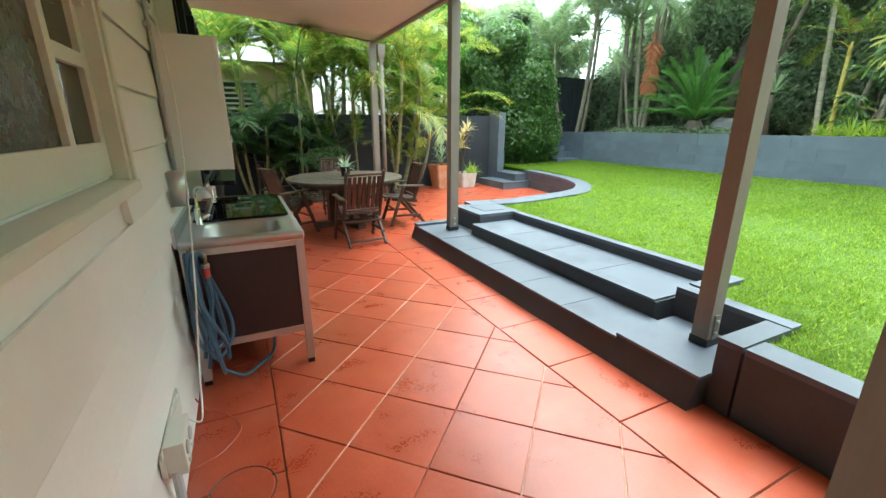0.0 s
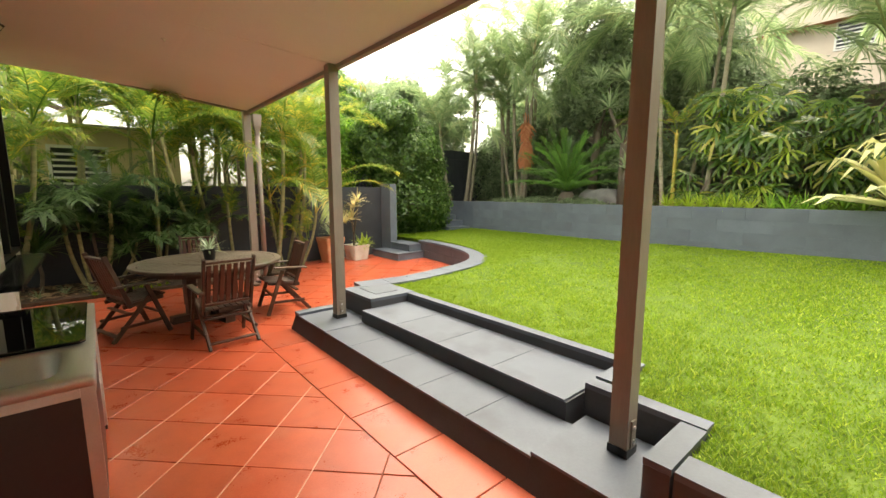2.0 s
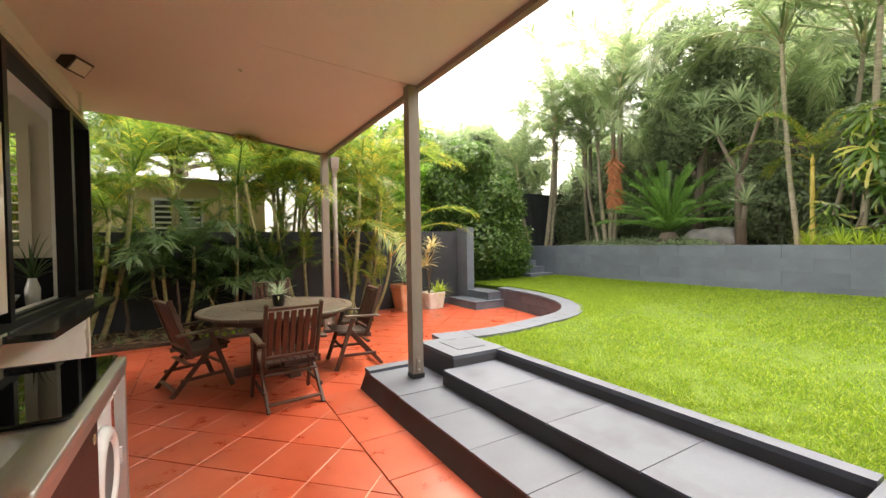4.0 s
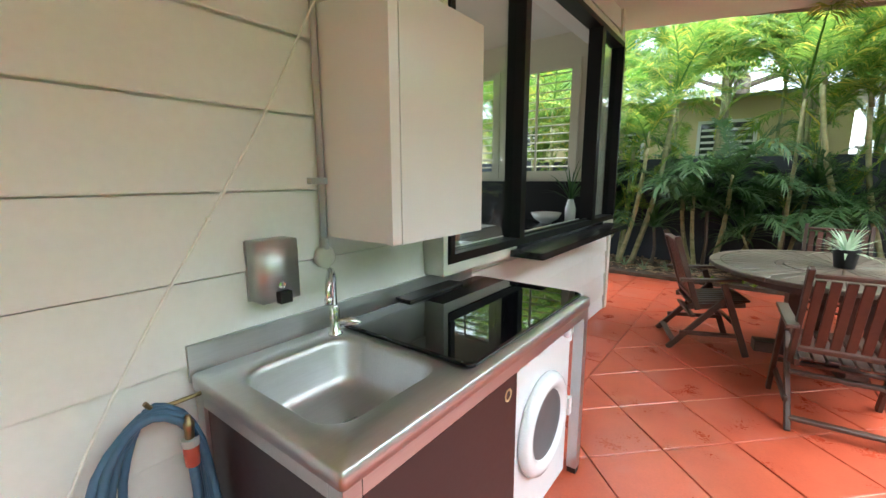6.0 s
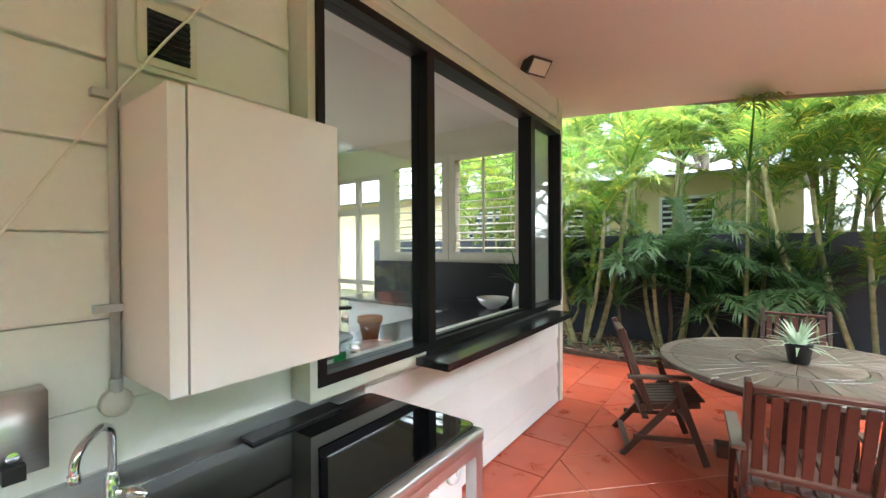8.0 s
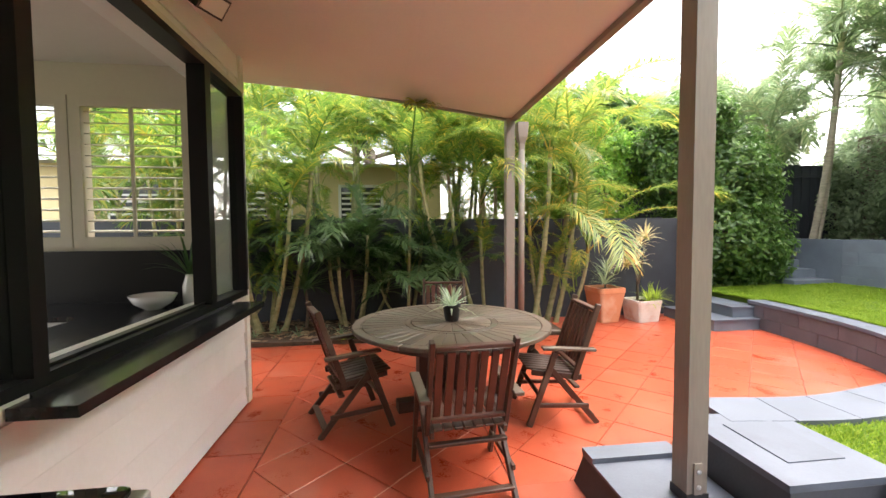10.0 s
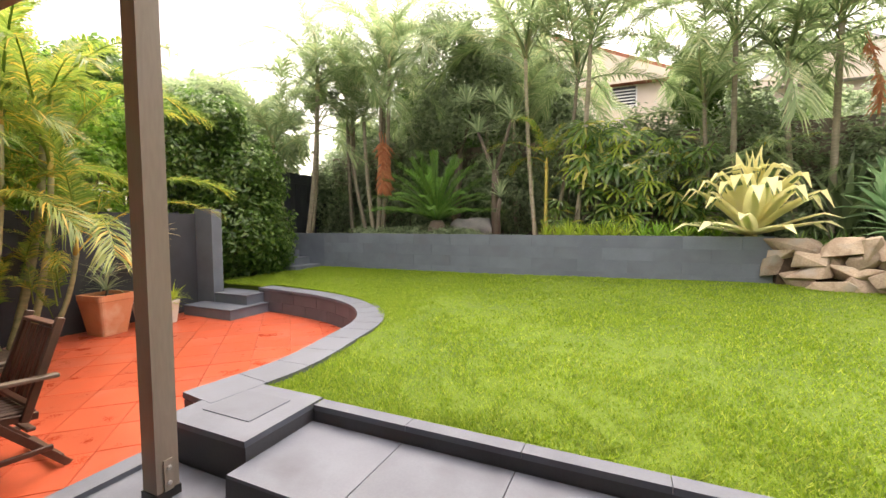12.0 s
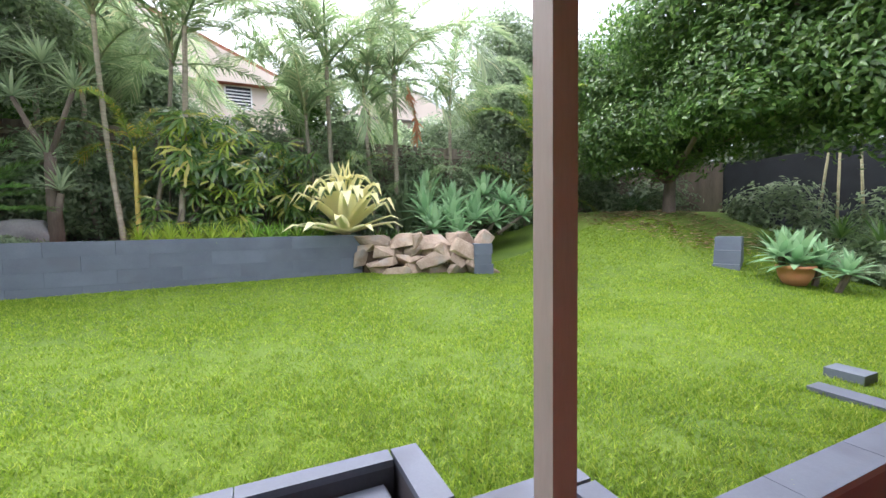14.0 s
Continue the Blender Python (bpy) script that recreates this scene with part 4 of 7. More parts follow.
def sink_bench():
    t = thing("sink_bench", "stainless steel outdoor sink bench with dark plum panels", "sink bench")
    X0, X1, Y0, Y1, Z = 0.028, 0.705, 3.21, 4.668, 0.90
    bm = bmesh.new()
    hole = rounded(0.15, 0.59, 3.275, 3.69, 0.085)
    outer = rounded(X0 + 0.012, X1, Y0, Y1, 0.012)
    cx, cy = 0.365, 3.485
    rings = loft(bm, [(rounded(X0 + 0.014, X1 - 0.006, Y0 + 0.006, Y1 - 0.006, 0.012), Z - 0.045), (outer, Z - 0.042), (outer, Z - 0.006), (rounded(X0 + 0.016, X1 - 0.005, Y0 + 0.005, Y1 - 0.005, 0.010), Z)])
    rim = [bm.verts.new((x, y, Z)) for x, y in hole]
    n = len(rim)
    for k in range(n):
        bm.faces.new((rings[-1][k], rings[-1][(k + 1) % n], rim[(k + 1) % n], rim[k]))
    prev = rim
    for inset, z, r in ((0.006, Z - 0.004, 0.085), (0.012, Z - 0.02, 0.085), (0.022, Z - 0.13, 0.08), (0.04, Z - 0.158, 0.07), (0.075, Z - 0.168, 0.06)):
        ring = [bm.verts.new((x, y, z)) for x, y in rounded(0.15 + inset, 0.59 - inset, 3.275 + inset, 3.69 - inset, r)]
        for k in range(n):
            bm.faces.new((prev[k], prev[(k + 1) % n], ring[(k + 1) % n], ring[k]))
        prev = ring
    mid = bm.verts.new((cx + 0.03, cy + 0.02, Z - 0.174))
    for k in range(n):
        bm.faces.new((prev[k], prev[(k + 1) % n], mid))
    bmesh.ops.recalc_face_normals(bm, faces=bm.faces)
    top = part("worktop", bm, M["steel"], t, "brushed stainless worktop with a sink basin", True)
    part("drain", lathe_bm([(0.012, 0), (0.036, 0.001), (0.042, 0.004), (0.036, 0.006), (0.02, 0.003)], 18, pose(cx + 0.03, cy + 0.02, Z - 0.174)), M["chrome"], top, "round plug hole")
    part("upstand", box_bm(0.026, 0.040, Y0, Y1, Z - 0.03, Z + 0.080, 0.004), M["steel"], t)
    for x, y in ((X1 - 0.03, Y0 + 0.03), (X1 - 0.03, Y1 - 0.03), (0.07, Y0 + 0.03), (0.07, Y1 - 0.03)):
        lg = part("leg", box_bm(x - 0.024, x + 0.024, y - 0.024, y + 0.024, 0.03, Z - 0.045, 0.003), M["steel"], t)
        part("foot", box_bm(x - 0.021, x + 0.021, y - 0.021, y + 0.021, 0.0, 0.03, 0.003), M["black"], lg, "black plastic foot")
    part("apron", box_bm(X1 - 0.028, X1 - 0.004, Y0 + 0.055, Y1 - 0.055, Z - 0.085, Z - 0.045, 0.003), M["steel"], t)
    part("apron", box_bm(0.095, X1 - 0.055, Y0 + 0.006, Y0 + 0.03, Z - 0.085, Z - 0.045, 0.003), M["steel"], t)
    part("bottom_rail", box_bm(0.095, X1 - 0.055, Y0 + 0.010, Y0 + 0.05, 0.235, 0.28, 0.003), M["steel"], t)
    part("bottom_rail", box_bm(X1 - 0.05, X1 - 0.012, Y0 + 0.055, 3.955, 0.235, 0.28, 0.003), M["steel"], t)
    part("side_panel", box_bm(0.095, X1 - 0.055, Y0 + 0.016, Y0 + 0.032, 0.28, Z - 0.085), M["plum"], t, "dark plum side panel")
    d = part("door", box_bm(X1 - 0.025, X1 - 0.007, Y0 + 0.06, 3.945, 0.285, Z - 0.09, 0.002, 1), M["plum"], t, "dark plum cupboard door")
    part("finger_hole", lathe_bm([(0.0125, 0.0), (0.0215, 0.0), (0.0225, 0.002), (0.0175, 0.003), (0.012, -0.001)], 18, pose(X1 - 0.0075, 3.885, 0.755, 0, 90, 0)), M["chip"], d, "raw timber finger hole")
    part("shelf", box_bm(0.095, X1 - 0.06, Y0 + 0.06, 3.94, 0.235, 0.255), M["plum"], t)
    part("partition", box_bm(0.06, X1 - 0.03, 3.947, 3.962, 0.235, Z - 0.046), M["plum"], t)


sink_bench()
gc = thing("glass_cover", "black glass cooktop cover lying on the steel bench", "glass cover")
bm = bmesh.new()
r = loft(bm, [(rounded(0.085, 0.665, 3.715, 4.655, 0.03), 0.901), (rounded(0.08, 0.67, 3.71, 4.66, 0.03), 0.905), (rounded(0.08, 0.67, 3.71, 4.66, 0.03), 0.914), (rounded(0.085, 0.665, 3.715, 4.655, 0.03), 0.918)])
bm.faces.new(r[0][::-1])
bm.faces.new(r[-1])
part("cover_glass", bm, M["blackglass"], gc)
part("hinge_strip", box_bm(0.045, 0.13, 4.05, 4.45, 0.9185, 0.9285, 0.003), M["black"], gc, "matt black rear strip")

tap = thing("mixer_tap", "chrome swan neck mixer tap on the steel bench", "tap", pose(0.125, 3.655, 0.90))
part("tap_body", lathe_bm([(0.026, 0.0), (0.026, 0.006), (0.019, 0.012), (0.019, 0.09), (0.015, 0.105), (0.012, 0.11)], 18), M["chrome"], tap, smooth=True)
part("spout", tube_bm(smooth_path(((0, 0, 0.09), (0, 0, 0.20), (0.012, -0.012, 0.232), (0.04, -0.04, 0.245), (0.09, -0.085, 0.228), (0.105, -0.10, 0.20), (0.107, -0.102, 0.165))), 0.0105, 12), M["chrome"], tap, smooth=True)
part("aerator", lathe_bm([(0.0125, 0.0), (0.0135, 0.002), (0.0135, 0.022), (0.011, 0.024)], 12, pose(0.107, -0.102, 0.155)), M["chrome"], tap, smooth=True)
part("lever", tube_bm([(0.015, 0.012, 0.045), (0.045, 0.035, 0.05), (0.075, 0.055, 0.04)], [0.017, 0.016, 0.007], 10), M["chrome"], tap, smooth=True)


def washing_machine():
    t = thing("washing_machine", "white front loading washing machine under the steel bench", "washing machine", pose(0, 3.985, 0))
    part("body", box_bm(0.08, 0.640, 0.0, 0.618, 0.015, 0.842, 0.008), M["enamel"], t)
    part("control_panel", box_bm(0.640, 0.652, 0.004, 0.614, 0.700, 0.840, 0.005), M["enamel"], t)
    part("drawer", box_bm(0.6525, 0.658, 0.02, 0.20, 0.725, 0.815, 0.003), M["enamel"], t, "white detergent drawer")
    part("maker_badge", box_bm(0.6585, 0.6595, 0.05, 0.125, 0.772, 0.784), M["greypvc"], t, "small grey badge")
    k = part("dial", lathe_bm([(0.034, 0), (0.034, 0.010), (0.028, 0.022), (0.004, 0.023)], 20, pose(0.652, 0.53, 0.772, 0, 90, 0)), M["enamel"], t, smooth=True)
    part("pointer", box_bm(0.6755, 0.677, 0.528, 0.532, 0.772, 0.799), M["greypvc"], k)
    for y in (0.39, 0.44):
        part("button", lathe_bm([(0.009, 0), (0.009, 0.006), (0.006, 0.008)], 10, pose(0.652, y, 0.772, 0, 90, 0)), M["enamel"], t)
    door = part("door", lathe_bm([(0.135, 0.0), (0.215, 0.0), (0.222, 0.012), (0.212, 0.034), (0.185, 0.046), (0.155, 0.038), (0.142, 0.018)], 40, pose(0.642, 0.31, 0.43, 0, 90, 0)), M["enamel"], t, "white round porthole door", True)
    part("porthole", lathe_bm([(0.142, 0.012), (0.12, 0.0), (0.08, -0.03), (0.03, -0.045), (0.004, -0.048)], 32, pose(0.642, 0.31, 0.43, 0, 90, 0)), M["dimglass"], door, "dark porthole glass", True)
    part("gasket", lathe_bm([(0.136, 0.022), (0.146, 0.028), (0.150, 0.020), (0.138, 0.012)], 32, pose(0.642, 0.31, 0.43, 0, 90, 0)), M["rubber"], door, "grey rubber gasket", True)
    part("door_handle", box_bm(0.676, 0.698, 0.488, 0.518, 0.39, 0.47, 0.006), M["enamel"], door)
    for x in (0.12, 0.59):
        for y in (0.05, 0.55):
            part("foot", lathe_bm([(0.02, 0), (0.02, 0.016)], 10, pose(x, y, 0)), M["black"], t)


washing_machine()


def wall_cabinet():
    t = thing("wall_cabinet", "white gloss wall cabinet above the sink bench", "cabinet")
    part("body", box_bm(0.025, 0.345, 3.705, 4.215, 1.24, 2.02, 0.002, 1), M["white"], t)
    part("door", box_bm(0.349, 0.370, 3.752, 4.232, 1.235, 2.028, 0.004), M["white"], t, "plain white gloss door")
    part("edge_strip", box_bm(0.346, 0.372, 3.704, 3.745, 1.238, 2.022, 0.002), M["white"], t)


wall_cabinet()
sd = thing("soap_dispenser", "brushed steel wall soap dispenser with a black push button", "soap dispenser", pose(0.024, 3.405, 1.068))
part("case", box_bm(0.004, 0.086, 0.0, 0.128, 0.0, 0.192, 0.022, 5), M["steel"], sd, smooth=True)
part("wall_plate", box_bm(0.0, 0.006, -0.004, 0.132, -0.004, 0.189, 0.002), M["steel"], sd)
part("push_button", box_bm(0.086, 0.112, 0.044, 0.084, -0.004, 0.032, 0.006), M["black"], sd, "black plastic spout button")
part("lock", lathe_bm([(0.012, 0), (0.012, 0.004), (0.004, 0.005)], 12, pose(0.0865, 0.064, 0.05, 0, 90, 0)), M["chrome"], sd)

cd = thing("conduit", "grey electrical conduit clipped to the weatherboards", "conduit")
part("pipe", tube_bm([(0.040, 3.69, 1.20), (0.040, 3.69, 3.12)], 0.0125, 10), M["greypvc"], cd, smooth=True)
jb = part("junction_box", lathe_bm([(0.040, 0.0), (0.040, 0.022), (0.036, 0.028), (0.008, 0.029)], 22, pose(0.024, 3.69, 1.165, 0, 90, 0)), M["cream"], cd, "round cream junction box", True)
part("socket", tube_bm([(0.040, 3.69, 1.195), (0.040, 3.69, 1.235)], 0.0165, 10), M["greypvc"], cd)
for z in (1.44, 2.05):
    part("saddle_clip", box_bm(0.024, 0.055, 3.640, 3.706, z - 0.011, z + 0.011, 0.002), M["greypvc"], cd, "galvanised saddle clip")

vt = thing("wall_vent", "square white wall vent with dark louvres", "vent", pose(0.024, 3.755, 2.175))
part("frame", box_bm(0.0, 0.016, 0.0, 0.165, 0.0, 0.195, 0.003), M["trim"], vt)
part("opening", box_bm(0.016, 0.018, 0.022, 0.143, 0.025, 0.17), M["black"], vt)
me = to_mesh("slat", box_bm(0.0, 0.010, 0.024, 0.141, -0.004, 0.004), M["frame"])
for k in range(7):
    piece("slat", me, vt, pose(0.0175, 0, 0.038 + k * 0.0195, 0, 30, 0))

fl = thing("floodlight", "black outdoor floodlight under the eave", "floodlight", pose(0.06, 6.42, 3.125))
part("bracket", tube_bm([(-0.03, 0, 0.04), (0.04, 0, 0.02), (0.08, 0, -0.02)], 0.014, 8), M["black"], fl)
h = part("housing", box_bm(-0.05, 0.05, -0.10, 0.10, -0.07, 0.07, 0.015), M["black"], fl, m=pose(0.13, 0, -0.06, 0, 40, -25))
part("lens", box_bm(0.051, 0.056, -0.085, 0.085, -0.055, 0.055, 0.002), M["lamp_glass"], h, "pale glass lens")
part("lamp_cord", tube_bm(smooth_path(((0.05, -0.02, -0.03), (0.02, -0.06, -0.09), (-0.05, -0.10, -0.02), (-0.07, -0.12, 0.04))), 0.004, 6), M["cord"], fl)
cf = thing("ceiling_fitting", "small white ceiling hook plate", "ceiling fitting", pose(1.42, 5.98, 3.109))
part("plate", lathe_bm([(0.035, -0.001), (0.03, -0.012), (0.012, -0.018), (0.010, -0.035), (0.004, -0.036)], 14), M["cream"], cf)

# cord, power points and hose
co = thing("clothes_line", "white cord running slack down the wall to the power point", "cord")
part("strand", tube_bm(smooth_path(((0.03, 3.97, 2.47), (0.06, 3.83, 2.27), (0.07, 3.735, 2.12), (0.1, 3.624, 1.943), (0.13, 3.446, 1.639), (0.14, 3.259, 1.345), (0.14, 3.074, 1.056), (0.13, 2.909, 0.743), (0.1, 2.78, 0.36), (0.1, 2.66, 0.235), (0.1, 2.56, 0.22), (0.07, 2.48, 0.3)), 5), 0.0042, 6), M["cord"], co, smooth=True)
part("knot", lathe_bm([(0.002, -0.008), (0.008, -0.004), (0.008, 0.004), (0.002, 0.008)], 8, pose(0.14, 3.259, 1.345)), M["cord"], co)
po = thing("power_point", "cream weatherproof double power point on the wall", "power point", pose(0.024, 2.13, 0.30))
part("back_plate", box_bm(0.0, 0.012, 0.0, 0.42, 0.02, 0.12, 0.003), M["cream"], po)
hd = part("hood", box_bm(0.012, 0.075, 0.02, 0.20, 0.0, 0.13, 0.010), M["cream"], po)
for y in (0.07, 0.15):
    part("socket_face", lathe_bm([(0.026, 0), (0.026, 0.005), (0.022, 0.007), (0.004, 0.004)], 14, pose(0.075, y, 0.075, 0, 90, 0)), M["greypvc"], hd)
    part("rocker_switch", box_bm(0.075, 0.081, y - 0.012, y + 0.012, 0.015, 0.034, 0.002), M["white"], hd)
part("switch_plate", box_bm(0.012, 0.022, 0.225, 0.395, 0.03, 0.11, 0.003), M["cream"], po)
part("feed_pipe", tube_bm([(0.035, 0.03, 0.02), (0.035, 0.03, -0.30)], 0.0165, 8), M["greypvc"], po)
part("black_plug", box_bm(0.03, 0.08, -0.03, 0.03, -0.30, -0.26, 0.008), M["black"], po)


def garden_hose():
    t = thing("garden_hose", "coiled blue garden hose hanging beside the sink bench", "hose")
    rnd = random.Random(4)
    pts, n = [], 24
    for k, (rad, drop, lean) in enumerate(((0.105, 0.50, 0.00), (0.165, 0.46, 0.10), (0.125, 0.60, 0.02), (0.175, 0.42, 0.13), (0.145, 0.62, 0.06))):
        yc, xx = 3.105 - 0.006 * k, 0.085 + 0.012 * k
        for i in range(n):
            a = 2 * math.pi * (i / n) - math.pi / 2
            up = math.sin(a)
            r = rad * (1.0 if up > 0 else 0.85)
            z = 0.655 + (0.225 * up if up > 0 else 0.82 * drop * up * (1 + 0.04 * rnd.random()))
            swell = 1 + (0.22 * math.sin(-math.pi * up) if up < 0 else 0)
            side = r * math.cos(a) * swell * (1 - 0.3 * max(0.0, up))
            y = min(3.185, yc + side)
            x = max(0.045, xx + (0.35 * max(0.0, side) + lean * max(0.0, -up)) + 0.008 * math.sin(3 * a + k))
            pts.append(Vector((x, y, z)))
    for turn in range(4):
        pts = [pts[0]] + [(a + b * 2 + c) / 4 for a, b, c in zip(pts, pts[1:], pts[2:])] + [pts[-1]]
    pts += smooth_path((pts[-1], (0.18, 3.14, 0.12), (0.27, 3.18, 0.04), (0.36, 3.30, 0.02), (0.45, 3.38, 0.05), (0.47, 3.44, 0.16), (0.44, 3.46, 0.30)), 6)
    part("hose_coil", tube_bm(pts, 0.0105, 9), M["hose"], t, smooth=True)
    part("hook", tube_bm(smooth_path(((0.10, 3.222, 0.862), (0.10, 3.15, 0.862), (0.10, 3.10, 0.866), (0.10, 3.08, 0.890))), 0.006, 8), M["brass"], t, "brass hose hook")
    e = part("hose_end", lathe_bm([(0.006, 0.0), (0.012, 0.004), (0.012, 0.03), (0.014, 0.034), (0.014, 0.048), (0.009, 0.052), (0.007, 0.066)], 12, pose(0.165, 3.150, 0.782)), M["brass"], t, "tarnished brass tap joint", True)
    part("coupling", lathe_bm([(0.012, 0.0), (0.017, 0.004), (0.019, 0.035), (0.019, 0.055), (0.013, 0.060)], 14, pose(0.165, 3.150, 0.705)), M["copper"], e, "worn red hose coupling", True)
    part("coupling_ring", lathe_bm([(0.0185, 0.0), (0.021, 0.001), (0.021, 0.020), (0.0185, 0.021)], 14, pose(0.165, 3.150, 0.764)), M["greypvc"], e)
    part("hose_tail", tube_bm(smooth_path(((0.165, 3.150, 0.705), (0.17, 3.15, 0.60), (0.15, 3.13, 0.45), (0.13, 3.08, 0.30), (0.11, 3.06, 0.20))), 0.0118, 9), M["hose"], t, smooth=True)


garden_hose()
ft = thing("floor_cable", "thin brown cable trailing from the wall onto the paving", "cable")
part("strand", tube_bm(smooth_path(((0.03, 2.95, 0.10), (0.07, 2.93, 0.03), (0.18, 2.86, 0.008), (0.24, 2.72, 0.007), (0.16, 2.58, 0.007), (0.05, 2.52, 0.008))), 0.004, 6), M["copper"], ft)


# ---- table and chairs ----
def wedge_bm(r0, r1, a0, a1, z0, z1, n=3, w=0.003):
    bm = bmesh.new()
    lo, hi = [], []
    loop = [(r0, a0 + (a1 - a0) * k / n) for k in range(n + 1)] + [(r1, a1 - (a1 - a0) * k / n) for k in range(n + 1)]
    if r0 < 1e-4:
        loop = [(0, a0)] + loop[n + 1:]
    for r, a in loop:
        lo.append(bm.verts.new((r * math.cos(a), r * math.sin(a), z0)))
        hi.append(bm.verts.new((r * math.cos(a), r * math.sin(a), z1)))
    bm.faces.new(lo[::-1])
    bm.faces.new(hi)
    for k in range(len(lo)):
        bm.faces.new((lo[k], lo[(k + 1) % len(lo)], hi[(k + 1) % len(lo)], hi[k]))
    bmesh.ops.recalc_face_normals(bm, faces=bm.faces)
    bevel(bm, w, 1)
    return bm


def round_table(x, y):
    t = thing("round_table", "large round weathered timber table with radiating slats", "table", pose(x, y, 0, 0, 0, 11))
    n, gap = 44, 0.004
    step = 2 * math.pi / n
    me = to_mesh("slat", wedge_bm(0.415, 0.79, gap, step - gap * 0.6, 0.722, 0.748, 1), M["woodtop"])
    for k in range(n):
        piece("slat", me, t, pose(0, 0, 0, 0, 0, 360 * k / n))
    me = to_mesh("rim", wedge_bm(0.793, 0.875, 0.002, math.pi / 4 - 0.002, 0.715, 0.75, 8, 0.006), M["woodtop"])
    for k in range(8):
        piece("rim", me, t, pose(0, 0, 0, 0, 0, 45 * k))
    me = to_mesh("inner_ring", wedge_bm(0.365, 0.412, 0.003, math.pi / 3 - 0.003, 0.722, 0.749, 6), M["woodtop"])
    for k in range(6):
        piece("inner_ring", me, t, pose(0, 0, 0, 0, 0, 60 * k))
    me = to_mesh("centre_slat", wedge_bm(0.05, 0.358, 0.012, 2 * math.pi / 20 - 0.01, 0.724, 0.752, 2), M["woodtop"])
    for k in range(20):
        piece("centre_slat", me, t, pose(0, 0, 0, 0, 0, 18 * k))
    part("hub", lathe_bm([(0.05, 0.722), (0.05, 0.752), (0.045, 0.755)], 20), M["woodtop"], t)
    part("apron", lathe_bm([(0.70, 0.64), (0.72, 0.64), (0.72, 0.715), (0.70, 0.715)], 32), M["wood"], t)
    for a in (0, 90):
        m = pose(0, 0, 0, 0, 0, a)
        part("cross_beam", box_bm(-0.72, 0.72, -0.035, 0.035, 0.64 + a * 0.0001, 0.714, 0.004), M["wood"], t, m=m)
        part("foot_beam", box_bm(-0.50, 0.50, -0.06, 0.06, 0.0, 0.09 - a * 0.0001, 0.008), M["wood"], t, m=m)
    for sx, sy in ((1, 0), (-1, 0), (0, 1), (0, -1)):
        part("leg", box_bm(sx * 0.26 - 0.055, sx * 0.26 + 0.055, sy * 0.26 - 0.055, sy * 0.26 + 0.055, 0.09, 0.64, 0.006), M["wood"], t)


round_table(1.865, 7.14)


def bar_bm(a, b, w, d, bev=0.004):
    """A rectangular bar from a to b; w across x, d the other way."""
    a, b = Vector(a), Vector(b)
    v = b - a
    q = v.normalized()
    xa = Vector((1, 0, 0))
    if abs(q.x) > 0.9:
        xa = Vector((0, 1, 0))
    ya = q.cross(xa).normalized()
    xa = ya.cross(q).normalized()
    m = Matrix.Translation(a) @ Matrix((xa, ya, q)).transposed().to_4x4()
    bm = bmesh.new()
    bm_box(bm, -w / 2, w / 2, -d / 2, d / 2, 0, v.length, m)
    bmesh.ops.recalc_face_normals(bm, faces=bm.faces)
    bevel(bm, bev, 1)
    return bm


def chair(m):
    """A folding timber armchair; it faces +y."""
    t = thing("garden_chair", "dark brown slatted timber folding armchair at the round table", "chair", m, "chairs round the table")
    for s in (-1, 1):
        part("front_leg", bar_bm((s * 0.275, 0.27, 0.0), (s * 0.275, 0.06, 0.60), 0.028, 0.048), M["wood"], t)
        part("rear_leg", bar_bm((s * 0.245, -0.30, 0.0), (s * 0.245, 0.10, 0.47), 0.028, 0.045), M["wood"], t)
        part("back_upright", bar_bm((s * 0.245, -0.10, 0.36), (s * 0.245, -0.30, 0.97), 0.030, 0.045), M["wood"], t)
        part("armrest", bar_bm((s * 0.28, -0.26, 0.615), (s * 0.28, 0.17, 0.635), 0.062, 0.024), M["woodtop"], t, "greyed timber armrest")
        part("side_stretcher", bar_bm((s * 0.26, -0.22, 0.155), (s * 0.26, 0.215, 0.165), 0.024, 0.034), M["wood"], t)
        part("seat_rail", bar_bm((s * 0.225, -0.17, 0.375), (s * 0.225, 0.24, 0.425), 0.026, 0.045), M["wood"], t)
    part("back_stretcher", bar_bm((-0.245, -0.255, 0.065), (0.245, -0.255, 0.065), 0.045, 0.022), M["wood"], t)
    part("back_stretcher", bar_bm((-0.245, -0.13, 0.30), (0.245, -0.13, 0.30), 0.045, 0.022), M["wood"], t)
    part("front_stretcher", bar_bm((-0.275, 0.185, 0.25), (0.275, 0.185, 0.25), 0.035, 0.022), M["wood"], t)
    part("top_rail", bar_bm((-0.228, -0.282, 0.925), (0.228, -0.282, 0.925), 0.055, 0.024), M["woodred"], t)
    part("low_rail", bar_bm((-0.228, -0.135, 0.455), (0.228, -0.135, 0.455), 0.045, 0.024), M["woodred"], t)
    me = to_mesh("back_slat", bar_bm((0, -0.142, 0.478), (0, -0.274, 0.897), 0.046, 0.014, 0.003), M["woodred"])
    for k in range(7):
        piece("back_slat", me, t, pose(-0.195 + k * 0.065, 0, 0))
    me = to_mesh("seat_slat", bar_bm((0, -0.165, 0.404), (0, 0.275, 0.452), 0.052, 0.016, 0.003), M["wood"])
    for k in range(7):
        piece("seat_slat", me, t, pose(-0.189 + k * 0.063, 0, 0))
    return t


